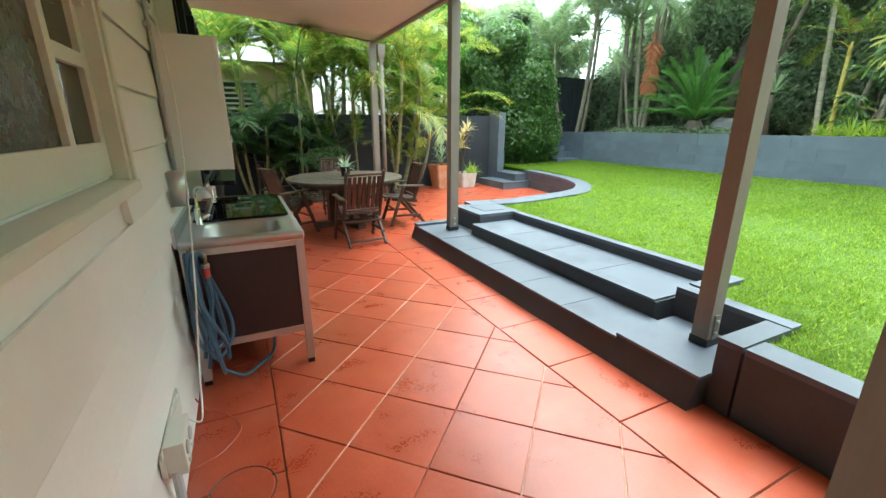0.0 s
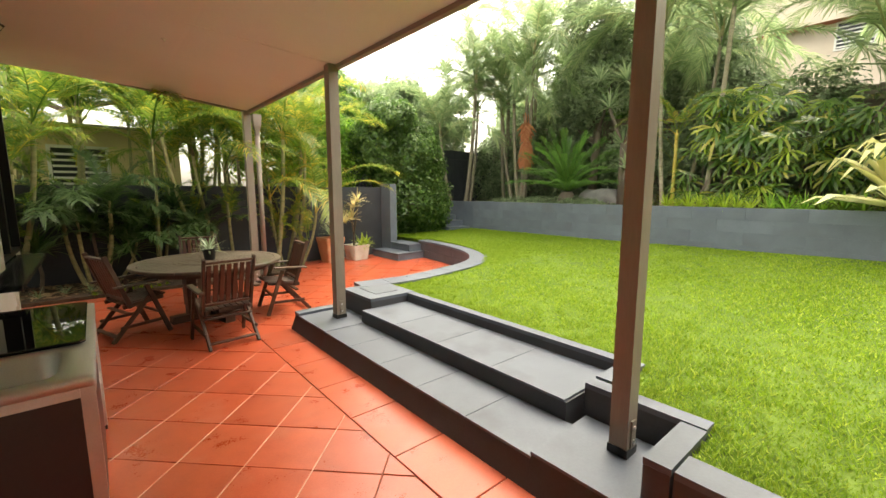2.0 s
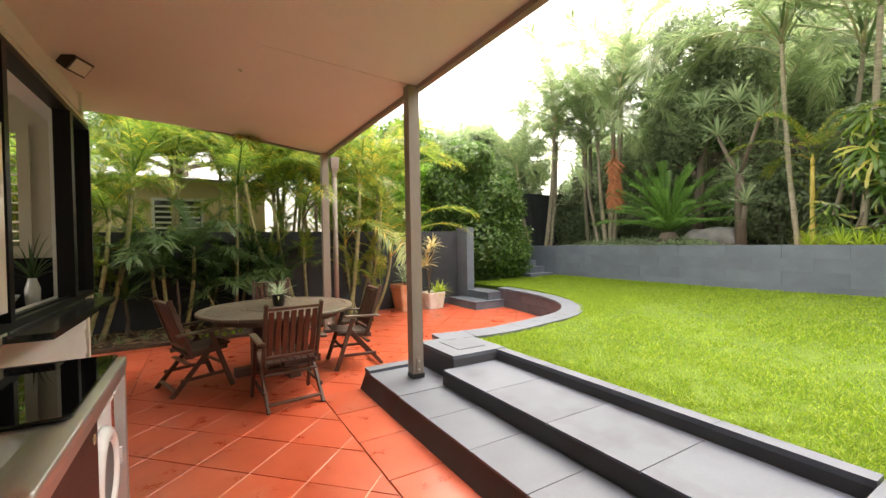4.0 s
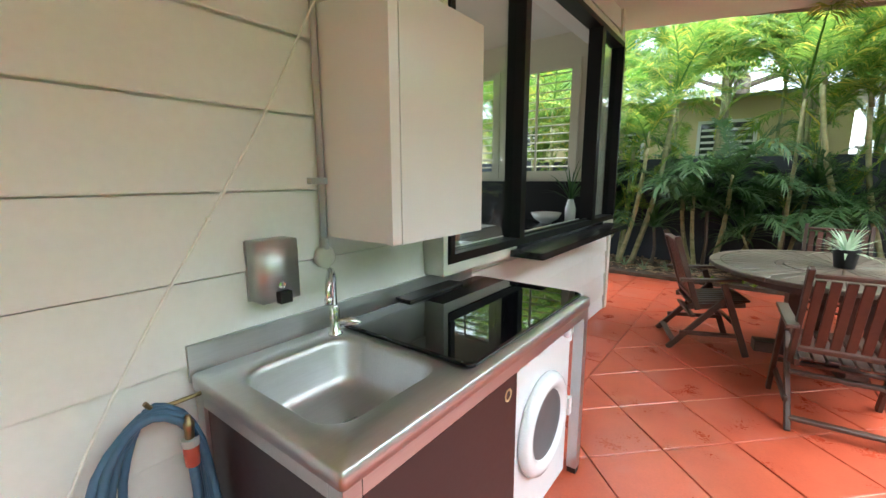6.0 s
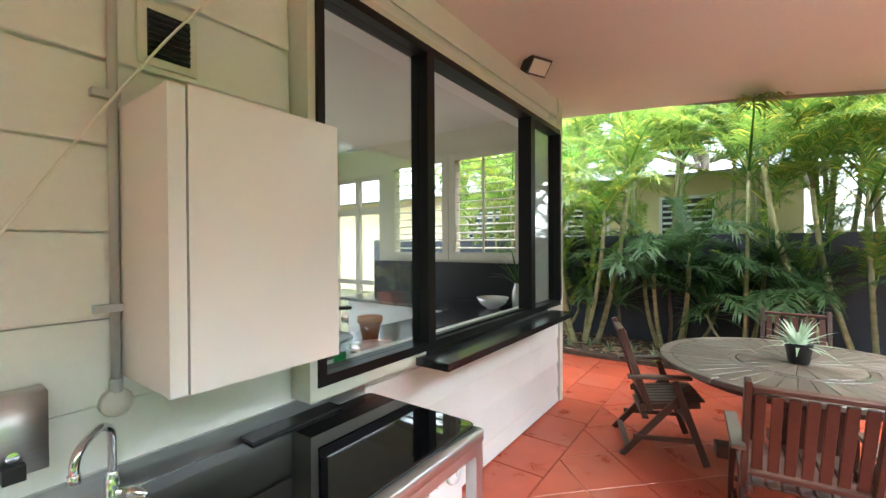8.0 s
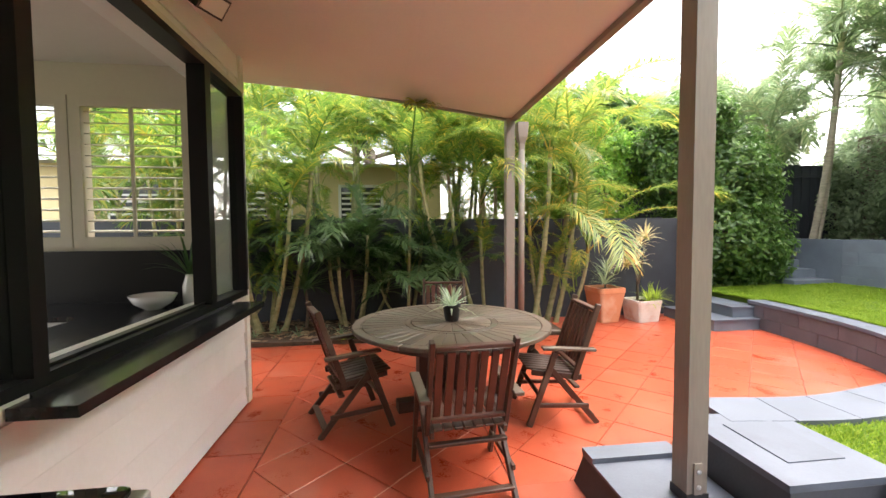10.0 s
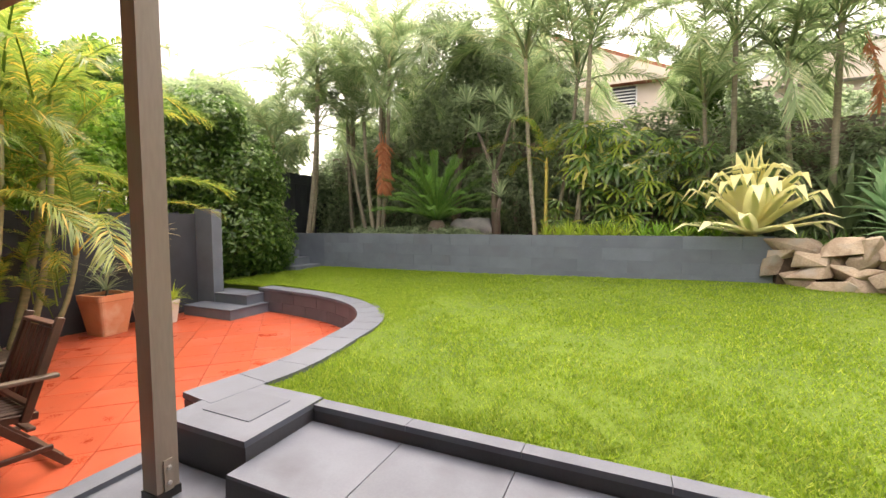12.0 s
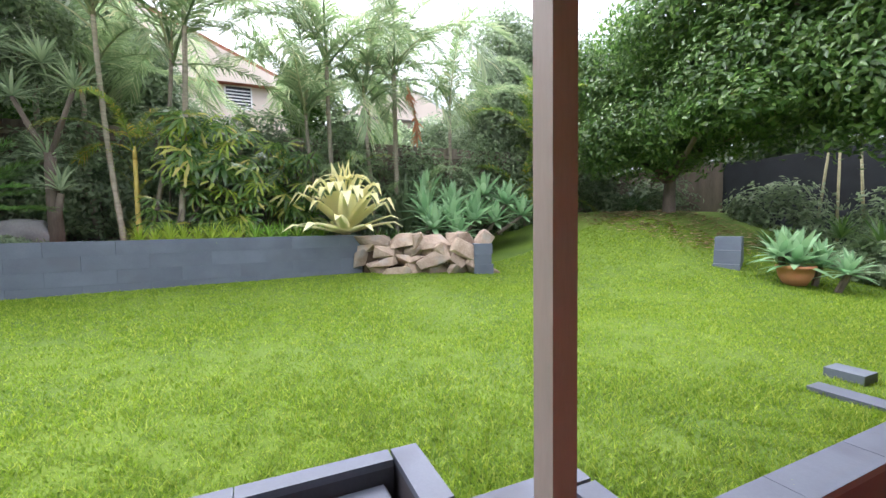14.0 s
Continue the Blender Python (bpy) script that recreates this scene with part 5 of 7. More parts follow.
c1 = chair(pose(1.77, 6.03, 0, 0, 0, 5))
for m in (pose(0.99, 6.96, 0, 0, 0, -71), pose(2.70, 6.87, 0, 0, 0, 86), pose(1.95, 8.20, 0, 0, 0, 176)):
    copy_thing(c1, m)

# ---- plants ----
def frond_mesh(name, length, n, leaf, wide, elev, droop, mat, seed, fold=0.5, start=0.18, stiff=0.0, ragged=0.12):
    """A feather leaf along +x: a midrib that arches over, leaflets on both sides."""
    r = np.random.default_rng(seed)
    S = 14
    p, ang = np.zeros(3), []
    pts = [p.copy()]
    for k in range(S):
        a = elev - droop * ((k + 0.5) / S) ** 1.4
        ang.append(a)
        p = p + np.array([math.cos(a), 0, math.sin(a)]) * length / S
        pts.append(p.copy())
    pts = np.array(pts)
    V, F = [], []

    def at(s):
        f = min(S - 1e-6, s * S)
        i = int(f)
        return pts[i] + (pts[i + 1] - pts[i]) * (f - i), ang[i]
    for k in range(S + 1):
        a = ang[min(k, S - 1)]
        w = 0.012 * length * (1.05 - k / S) * 0.6 + 0.002
        up = np.array([-math.sin(a), 0, math.cos(a)])
        V += [pts[k] + np.array([0, w, 0]), pts[k] - np.array([0, w, 0]), pts[k] + up * w * 1.2]
        if k:
            b = 3 * k
            for i, j in ((0, 1), (1, 2), (2, 0)):
                F += [(b - 3 + i, b - 3 + j, b + j), (b - 3 + i, b + j, b + i)]
    for k in range(n):
        s = start + (1 - start) * (k + 0.5) / n
        q, a = at(s)
        fwd, up = np.array([math.cos(a), 0, math.sin(a)]), np.array([-math.sin(a), 0, math.cos(a)])
        ln = leaf * (0.35 + 0.65 * math.sin(math.pi * min(1, 0.18 + 0.80 * (1 - abs(2 * (k / n) - 0.75) ** 2 * 0.6)))) * (1 - 0.45 * (k / n) ** 3)
        for side in (1, -1):
            spread = 0.95 - 0.45 * k / n + r.normal(0, ragged)
            d = fwd * math.cos(spread) + np.array([0, side, 0]) * math.sin(spread) + up * (fold * 0.6 + r.normal(0, ragged))
            d /= np.linalg.norm(d)
            l2 = ln * (1 + r.normal(0, 0.08))
            sag = np.array([0, 0, -1]) * l2 * (0.30 + 0.18 * r.random()) * (1 - stiff)
            acr = np.cross(d, up)
            acr /= np.linalg.norm(acr) + 1e-9
            w = wide * (0.8 + 0.4 * r.random())
            base, mid, tip = q, q + d * l2 * 0.5 + sag * 0.2, q + d * l2 + sag
            b = len(V)
            V += [base + acr * w * 0.25, base - acr * w * 0.25, mid + acr * w * 0.5, mid - acr * w * 0.5, tip]
            F += [(b, b + 1, b + 3), (b, b + 3, b + 2), (b + 2, b + 3, b + 4)]
    return raw_mesh(name, V, F, mat)


def frond_set(name, length, n, leaf, wide, mat, seed, droops=((1.42, 1.1), (1.18, 1.5), (0.95, 1.55), (0.6, 1.35), (1.3, 1.9)), **kw):
    return [frond_mesh(name, length * (0.92 + 0.05 * i), n, leaf, wide, e, d, mat, seed + i, **kw) for i, (e, d) in enumerate(droops)]


# palm green paled and greyed to carry the haze over the far bed
M["palmgrey"] = leafy("haze_lifted_palm_leaflet", (0.12, 0.19, 0.08), (0.26, 0.34, 0.17), (0.38, 0.38, 0.22), 0.4)
FR = {
    "areca": frond_set("frond", 2.3, 78, 0.60, 0.020, M["palm"], 10),
    "lit": frond_set("frond", 2.4, 78, 0.62, 0.021, M["palmlit"], 20),
    "dark": frond_set("frond", 1.3, 46, 0.46, 0.021, M["palmshade"], 30),
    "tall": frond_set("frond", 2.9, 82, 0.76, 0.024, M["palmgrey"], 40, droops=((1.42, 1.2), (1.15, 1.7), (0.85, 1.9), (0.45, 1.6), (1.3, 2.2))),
}


def stem_bm(base, top, r0, r1, bend, rings=9):
    base, top = Vector(base), Vector(top)
    pts, rad = [], []
    for k in range(rings * 2 + 1):
        s = k / (rings * 2)
        pts.append(base.lerp(top, s) + Vector(bend) * math.sin(math.pi * s))
        rad.append((r0 + (r1 - r0) * s) * (1.12 if k % 2 else 1.0) * (1.25 if k == 0 else 1))
    return tube_bm(pts, rad, 8)


def palm(name, x, y, z, stems, kind, label, per=7, stemmat="palmstem", seed=0, scale=1.0, heads=True, low=True):
    """A palm: stems given as (dx, dy, height, lean x, lean y, radius); a crown of fronds on each."""
    t = thing(name, label, "palm tree", pose(x, y, z))
    rnd = random.Random(seed)
    for dx, dy, h, lx, ly, r in stems:
        top = Vector((dx + lx, dy + ly, h))
        part("stem", stem_bm((dx, dy, -0.05), top, r, r * 0.75, (lx * 0.18, ly * 0.18, 0)), M[stemmat], t, smooth=True)
        if not heads:
            continue
        part("crownshaft", tube_bm([top - Vector((lx * 0.03, ly * 0.03, 0.03)), top + Vector((lx * 0.05, ly * 0.05, 0.35 * scale))], [r * 0.95, r * 0.5], 8), M["goldstem"] if kind == "lit" else M["palmstem"], t, smooth=True)
        a0 = rnd.uniform(0, 360)
        for k in range(per):
            me = FR[kind][[0, 2, 1, 3, 4, 1, 2][k % 7]]
            a = a0 + 137.5 * k + rnd.uniform(-15, 15)
            s = scale * rnd.uniform(0.8, 1.1)
            piece("frond", me, t, pose(top.x, top.y, top.z + (0.28 - 0.05 * k if k < 8 else rnd.uniform(-0.25, 0.1)) * scale, rnd.uniform(-10, 10), rnd.uniform(-8, 8), a) @ Matrix.Scale(s, 4))
        if kind in ("areca", "lit") and low:
            for k in range(per // 2):
                f, me = rnd.uniform(0.25, 0.8), FR[kind][rnd.choice((0, 0, 1, 4))]
                p = Vector((dx, dy, 0)).lerp(top, f)
                piece("frond", me, t, pose(p.x, p.y, p.z, rnd.uniform(-8, 8), rnd.uniform(-15, 5), rnd.uniform(0, 360)) @ Matrix.Scale(scale * rnd.uniform(0.4, 0.62), 4))
    return t


def clump(n, seed, spread, hmin, hmax, lean, r):
    rnd = random.Random(seed)
    out = []
    for k in range(n):
        a = 2 * math.pi * (k + rnd.random() * 0.6) / n
        q = rnd.uniform(0.3, 1)
        out.append((spread * q * math.cos(a), spread * 0.6 * q * math.sin(a), rnd.uniform(hmin, hmax), lean * math.cos(a) * rnd.uniform(0.4, 1.2), lean * 0.5 * math.sin(a) * rnd.uniform(0.4, 1.2), r * rnd.uniform(0.8, 1.2)))
    return out


ARECA = "multi-stemmed areca palm with arching feathery fronds against the dark wall"
palm("areca_palm", -0.55, 9.95, 0.05, clump(6, 1, 0.28, 1.6, 2.7, 0.75, 0.042), "areca", ARECA, 8, seed=1, scale=0.72)
palm("areca_palm", -1.7, 10.2, 0.05, clump(3, 2, 0.3, 1.4, 2.6, 0.5, 0.034), "areca", ARECA, 8, seed=2, scale=0.8)
palm("areca_palm", 0.75, 10.25, 0.05, clump(5, 3, 0.3, 0.4, 1.2, 0.4, 0.03), "dark", "low palm with shade-darkened leaves by the boundary wall", 9, seed=3)
palm("areca_palm", 1.75, 10.2, 0.05, clump(4, 31, 0.3, 0.3, 1.0, 0.4, 0.025), "dark", "low palm with shade-darkened leaves by the boundary wall", 9, seed=33)
palm("areca_palm", -1.25, 10.3, 0.05, clump(3, 32, 0.3, 0.3, 0.9, 0.4, 0.025), "dark", "low palm with shade-darkened leaves by the boundary wall", 9, seed=34)
palm("areca_palm", 1.55, 10.3, 0.05, clump(2, 4, 0.3, 1.7, 2.6, 0.5, 0.028), "areca", ARECA, 8, seed=4, scale=0.8)
palm("areca_palm", 2.55, 10.15, 0.05, [(0.0, 0.0, 2.6, -0.75, 0.0, 0.038), (0.2, 0.1, 2.3, -0.45, 0.1, 0.034), (0.32, 0.0, 1.9, -0.1, -0.1, 0.03)], "areca", ARECA, 8, seed=5, scale=0.8)
palm("areca_palm", 3.85, 10.05, 0.0, [(-0.18, 0.0, 2.75, 0.22, -0.15, 0.046), (0.22, 0.05, 2.2, 0.30, -0.1, 0.042), (0.0, 0.1, 1.5, -0.25, -0.1, 0.034), (0.3, -0.1, 1.2, 0.35, -0.15, 0.034), (0.1, 0.15, 2.9, 0.5, 0.1, 0.05)],
     "lit", "tall yellow green areca palm with golden crownshafts", 8, "palmstem", 6, 0.9)
palm("areca_palm", 3.3, 10.9, 0.0, clump(3, 8, 0.2, 2.4, 3.6, 0.35, 0.045), "lit", "yellow green areca palm behind the wall", 9, "palmstem", 8, 0.85)
palm("areca_palm", 2.2, 11.6, -0.05, clump(4, 9, 0.4, 2.4, 3.7, 0.6, 0.04), "areca", "feathery palm behind the boundary wall", 9, seed=9, scale=0.95)
palm("areca_palm", 0.2, 11.8, -0.05, clump(4, 10, 0.4, 2.2, 3.6, 0.6, 0.04), "areca", "feathery palm behind the boundary wall", 9, seed=10, scale=0.9)
palm("areca_palm", -2.6, 11.6, -0.05, clump(4, 12, 0.4, 1.8, 3.0, 0.6, 0.05), "areca", "feathery palm behind the boundary wall", 9, seed=12, scale=1.1)
for i, (px, py) in enumerate(((-0.9, 12.6), (1.2, 12.8), (3.0, 12.7), (4.4, 12.2), (-4.2, 12.4))):
    palm("areca_palm", px, py, -0.05, clump(3, 40 + i, 0.4, 2.8, 4.2, 0.6, 0.04), "areca", "feathery palm behind the boundary wall", 9, seed=40 + i, scale=0.95)

# leaves in masses
def leaf_mass(name, blobs, n, size, mat, seed, shell=0.55, lobes=26, aspect=0.48, rough=0.32):
    """Leaves gathered in lumps over uneven ellipsoids (x, y, z, rx, ry, rz), with gaps between the lumps."""
    r = np.random.default_rng(seed)
    P, N = [], []
    vol = np.array([b[3] * b[4] + b[4] * b[5] + b[3] * b[5] for b in blobs])
    for b, share in zip(blobs, vol / vol.sum()):
        c, rad = np.array(b[:3]), np.array(b[3:])
        k = max(6, int(lobes * share * len(blobs)))
        d = r.normal(size=(k, 3))
        d /= np.linalg.norm(d, axis=1)[:, None]
        cen = d * (shell + (1 - shell) * r.random((k, 1)) ** 0.6)
        m = int(n * share)
        which = r.integers(0, k, m)
        lump = r.normal(size=(m, 3))
        lump /= np.linalg.norm(lump, axis=1)[:, None]
        lump *= (r.random((m, 1)) ** 0.4)
        q = cen[which] * (1 - rough * 0.5) + lump * rough
        P.append(c + q * rad)
        out = lump * 0.7 + d[which] * 0.6 + np.array([0, 0, 0.45]) + r.normal(0, 0.45, (m, 3))
        N.append(out)
    P, N = np.concatenate(P), np.concatenate(N)
    N /= np.linalg.norm(N, axis=1)[:, None]
    m = len(P)
    t1 = np.cross(N, r.normal(size=(m, 3)))
    t1 /= np.linalg.norm(t1, axis=1)[:, None]
    t2 = np.cross(N, t1)
    L = size * (0.65 + 0.7 * r.random((m, 1)))
    W = L * aspect
    V = np.empty((m, 4, 3))
    V[:, 0] = P - t1 * L * 0.5
    V[:, 1] = P + t2 * W * 0.5 + N * L * 0.10
    V[:, 2] = P + t1 * L * 0.55 - N * L * 0.10
    V[:, 3] = P - t2 * W * 0.5 + N * L * 0.10
    i = np.arange(m)[:, None] * 4
    F = np.concatenate([i + np.array([[0, 1, 2]]), i + np.array([[0, 2, 3]])], axis=0)
    return raw_mesh(name, V.reshape(-1, 3), F, mat)


def tree(name, label, x, y, z, trunk_h, r, blobs, n, size, mat, seed, limbs=5, category="tree", **kw):
    t = thing(name, label, category, pose(x, y, z))
    rnd = random.Random(seed)
    if trunk_h:
        part("trunk", tube_bm(smooth_path(((0, 0, -0.1), (rnd.uniform(-.1, .1), rnd.uniform(-.1, .1), trunk_h * 0.5), (rnd.uniform(-.15, .15), rnd.uniform(-.15, .15), trunk_h)), 5), [r * (1.2 - 0.05 * k) for k in range(11)], 9), M["bark"], t, smooth=True)
        for k in range(limbs):
            b = rnd.choice(blobs)
            e = Vector((b[0] + rnd.uniform(-.5, .5) * b[3], b[1] + rnd.uniform(-.5, .5) * b[4], b[2] + rnd.uniform(-.3, .5) * b[5]))
            s = Vector((0, 0, trunk_h * rnd.uniform(0.7, 1.0)))
            part("limb", tube_bm([s, s.lerp(e, 0.5) + Vector((0, 0, -0.1)), e], [r * 0.6, r * 0.4, r * 0.12], 6), M["bark"], t, smooth=True)
    else:
        for b in blobs[:4]:
            part("stem", tube_bm([(b[0], b[1], -0.08), (b[0] + 0.04, b[1] - 0.03, b[2] * 0.5), (b[0], b[1], b[2])], [0.03, 0.025, 0.012], 6), M["bark"], t, smooth=True)
    piece("crown", leaf_mass("crown", blobs, n, size, mat, seed, **kw), t)
    return t


tree("hedge", "dense dark green leafy hedge beyond the wall pillar", 8.0, 11.15, 0.3, 1.2, 0.07,
     [(-0.1, -0.1, 1.1, 1.25, 0.95, 1.25), (0.1, 0.0, 2.3, 1.15, 0.9, 1.15), (-0.9, 0.3, 2.6, 0.9, 0.8, 1.1), (0.85, -0.1, 0.9, 0.5, 0.75, 1.0), (0.8, 0.1, 1.9, 0.55, 0.7, 0.9), (-0.7, 0.0, 3.4, 0.8, 0.8, 0.6)],
     34000, 0.11, M["leaf"], 1, category="hedge", lobes=90)
tree("shrub", "leafy green shrub rising behind the boundary wall", 5.6, 12.0, 0, 1.5, 0.08,
     [(0, 0, 2.3, 1.3, 0.9, 1.0), (-1.2, 0.2, 2.6, 1.1, 0.9, 1.1), (0.5, 0.2, 3.2, 1.0, 0.8, 0.8)], 12000, 0.11, M["leafbright"], 2, category="shrub", lobes=60)
tree("tree", "tall bright green tree behind the boundary wall", 4.6, 14.5, 0, 4.0, 0.14,
     [(0, 0, 5.0, 1.6, 1.4, 1.4), (0.8, 0, 6.6, 0.8, 0.8, 0.9), (-1.3, 0, 4.2, 1.2, 1.2, 1.0)], 9000, 0.15, M["leafbright"], 3, lobes=40)
tree("tree", "airy green tree in the neighbouring garden", 0.6, 22.0, 0, 5.0, 0.18,
     [(0, 0, 7.0, 3.4, 1.8, 1.8), (-4.2, 0, 6.2, 2.6, 1.6, 1.8), (4.0, 0.5, 6.6, 2.6, 1.6, 1.9)], 12000, 0.2, M["leaf"], 4, lobes=34)
tree("tree", "airy green tree in the neighbouring garden", -4.5, 20.0, 0, 4.5, 0.18,
     [(0, 0, 6.4, 3.0, 1.6, 2.0), (-3.4, 0.3, 6.0, 2.4, 1.4, 1.8)], 8000, 0.2, M["leafbright"], 5, lobes=30)
tree("tree", "tree with haze-paled grey green leaves against the white sky", 9.0, 17.5, 0.3, 4.5, 0.16,
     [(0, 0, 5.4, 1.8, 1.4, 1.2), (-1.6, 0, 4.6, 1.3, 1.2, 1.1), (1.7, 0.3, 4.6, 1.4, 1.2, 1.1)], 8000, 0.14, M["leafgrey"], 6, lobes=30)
tree("tree", "tall dense dark green tree behind the cycad", 12.3, 7.7, 1.25, 2.6, 0.12,
     [(0, 0, 3.4, 1.2, 1.3, 1.2), (0.0, 0.2, 5.2, 1.0, 1.1, 1.3), (0.2, -0.9, 4.4, 0.9, 0.9, 1.2), (0.2, 0.8, 2.2, 0.8, 0.9, 0.9)], 14000, 0.12, M["leafdark"], 7, lobes=60)
tree("shrub", "dark shrubs crowding the paling fence", 12.75, 4.0, 1.25, 0, 0,
     [(0, 2.0, 0.9, 0.6, 1.5, 1.1), (0, -0.4, 1.3, 0.6, 1.4, 1.5), (0, -2.2, 0.7, 0.6, 1.2, 0.9), (0, 4.8, 0.8, 0.6, 1.3, 1.0)], 12000, 0.13, M["leafdark"], 8, category="shrub", lobes=70)
tree("tree", "dark conifer-like tree in the far corner", 14.6, -5.2, 0.6, 3.0, 0.16,
     [(0, 0.2, 4.8, 1.7, 1.7, 2.2), (-0.3, 1.1, 3.0, 1.3, 1.4, 1.8), (0, -1.4, 4.6, 1.7, 1.6, 2.4), (-0.8, 0, 1.6, 0.9, 1.9, 1.4), (0.2, -0.4, 7.2, 1.5, 1.7, 1.6), (0, -2.8, 3.4, 1.5, 1.5, 2.6)], 46000, 0.15, M["leafdark"], 9, lobes=170, shell=0.3)
for i, (bx, by, bz) in enumerate(((13.9, -8.6, 0.0), (11.4, -10.0, 0.0), (16.5, -7.4, 0.6), (8.2, -10.0, -0.3))):
    tree("tree", "dense dark tree crowding the shaded fence corner", bx, by, 0.4, 2.2, 0.14, [(0, 0, 3.4 + bz, 1.6, 1.1, 1.8), (0.2, 0.2, 5.4 + bz, 1.6, 1.2, 1.7), (-0.4, 0, 1.8, 1.3, 0.6, 1.2)], 17000, 0.16, M["leafdark"], 180 + i, lobes=70, shell=0.3)
tree("tree", "spreading tree with a broad glossy green canopy", 9.3, -7.0, 1.1, 2.0, 0.16,
     [(-0.6, 0.6, 3.1, 2.0, 1.7, 1.6), (-2.6, 0.8, 3.2, 2.0, 1.7, 1.6), (-4.4, 0.6, 2.9, 1.7, 1.7, 1.6), (1.2, 0.2, 3.9, 1.6, 1.6, 1.6), (-1.5, 1.2, 5.0, 2.6, 1.6, 1.3), (-3.8, 1.2, 4.8, 2.2, 1.5, 1.3), (-2.8, 2.0, 2.5, 1.2, 0.6, 0.6), (0.9, 0.8, 2.7, 1.4, 1.4, 1.2), (2.2, 0.6, 4.6, 1.5, 1.5, 1.6)],
     96000, 0.13, M["leaf"], 10, lobes=240, limbs=9, shell=0.35)
tree("shrub", "dark undergrowth along the shaded fence", 7.6, -8.3, 0.5, 0, 0,
     [(0, 0, 0.9, 1.4, 0.4, 1.2), (3.6, -0.3, 1.2, 1.8, 0.4, 1.3), (-2.6, 0.0, 0.8, 1.3, 0.5, 1.1), (-2.9, 2.2, 0.3, 0.9, 0.5, 0.45), (-1.6, 1.5, 0.35, 0.8, 0.4, 0.5)], 13000, 0.13, M["leafdark"], 11, category="shrub", lobes=40)
tree("groundcover", "low dark creeper spilling along the retaining wall", 10.35, 7.3, 1.24, 0, 0,
     [(0, 1.6, 0.10, 0.28, 1.3, 0.17), (0.1, -0.3, 0.09, 0.25, 0.9, 0.15), (0.3, 0.6, 0.12, 0.4, 1.4, 0.2)], 5000, 0.07, M["leafdark"], 12, category="ground cover", lobes=60)

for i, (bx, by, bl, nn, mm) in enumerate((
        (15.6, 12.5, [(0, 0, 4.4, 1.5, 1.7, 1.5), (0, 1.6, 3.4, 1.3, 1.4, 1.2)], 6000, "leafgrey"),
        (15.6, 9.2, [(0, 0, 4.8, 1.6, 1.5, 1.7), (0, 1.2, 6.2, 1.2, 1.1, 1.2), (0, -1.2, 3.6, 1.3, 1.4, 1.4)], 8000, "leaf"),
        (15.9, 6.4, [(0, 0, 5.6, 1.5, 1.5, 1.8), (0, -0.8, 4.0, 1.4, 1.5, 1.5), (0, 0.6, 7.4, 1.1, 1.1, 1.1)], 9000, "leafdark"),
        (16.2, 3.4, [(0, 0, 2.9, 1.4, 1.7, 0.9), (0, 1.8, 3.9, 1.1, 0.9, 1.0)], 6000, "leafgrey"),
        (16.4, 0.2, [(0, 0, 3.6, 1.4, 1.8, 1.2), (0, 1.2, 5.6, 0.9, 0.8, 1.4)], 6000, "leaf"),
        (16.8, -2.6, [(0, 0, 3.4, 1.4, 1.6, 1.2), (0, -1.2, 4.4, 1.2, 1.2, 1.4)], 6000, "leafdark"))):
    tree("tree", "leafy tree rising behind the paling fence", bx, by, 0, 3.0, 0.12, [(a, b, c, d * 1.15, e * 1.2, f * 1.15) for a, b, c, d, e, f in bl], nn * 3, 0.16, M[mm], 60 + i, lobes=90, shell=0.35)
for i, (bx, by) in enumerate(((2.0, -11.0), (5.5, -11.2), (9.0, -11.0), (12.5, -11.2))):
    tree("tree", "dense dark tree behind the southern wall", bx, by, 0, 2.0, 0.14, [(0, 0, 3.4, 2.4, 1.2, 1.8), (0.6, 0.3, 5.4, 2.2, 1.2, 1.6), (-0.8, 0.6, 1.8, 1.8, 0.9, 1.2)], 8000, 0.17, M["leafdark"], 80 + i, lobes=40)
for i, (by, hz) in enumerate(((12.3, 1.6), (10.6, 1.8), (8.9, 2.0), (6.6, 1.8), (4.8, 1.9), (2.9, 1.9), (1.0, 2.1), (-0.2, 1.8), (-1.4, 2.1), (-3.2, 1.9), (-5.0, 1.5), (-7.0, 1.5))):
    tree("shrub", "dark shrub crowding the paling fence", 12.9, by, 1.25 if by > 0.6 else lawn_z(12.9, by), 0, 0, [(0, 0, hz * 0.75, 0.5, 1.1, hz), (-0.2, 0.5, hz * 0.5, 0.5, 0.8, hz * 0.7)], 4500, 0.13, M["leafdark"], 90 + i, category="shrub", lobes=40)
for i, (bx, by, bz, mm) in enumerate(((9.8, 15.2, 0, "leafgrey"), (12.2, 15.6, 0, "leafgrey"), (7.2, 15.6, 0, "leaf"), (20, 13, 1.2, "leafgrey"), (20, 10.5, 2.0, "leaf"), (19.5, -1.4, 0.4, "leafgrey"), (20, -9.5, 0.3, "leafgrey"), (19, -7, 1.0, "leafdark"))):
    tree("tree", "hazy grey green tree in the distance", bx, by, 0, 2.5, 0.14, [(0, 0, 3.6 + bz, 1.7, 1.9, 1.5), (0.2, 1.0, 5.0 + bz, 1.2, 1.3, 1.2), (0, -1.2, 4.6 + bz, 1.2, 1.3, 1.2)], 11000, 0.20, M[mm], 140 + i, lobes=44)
M["greystem"] = surface("grey_ringed_palm_trunk", (0.17, 0.15, 0.11), (0.33, 0.29, 0.22), 0.8, 6, 40, 0.4, stretch=(1, 1, 4), each=0.25)
SLIM = "slender palm with a smooth ringed trunk on the raised bed"
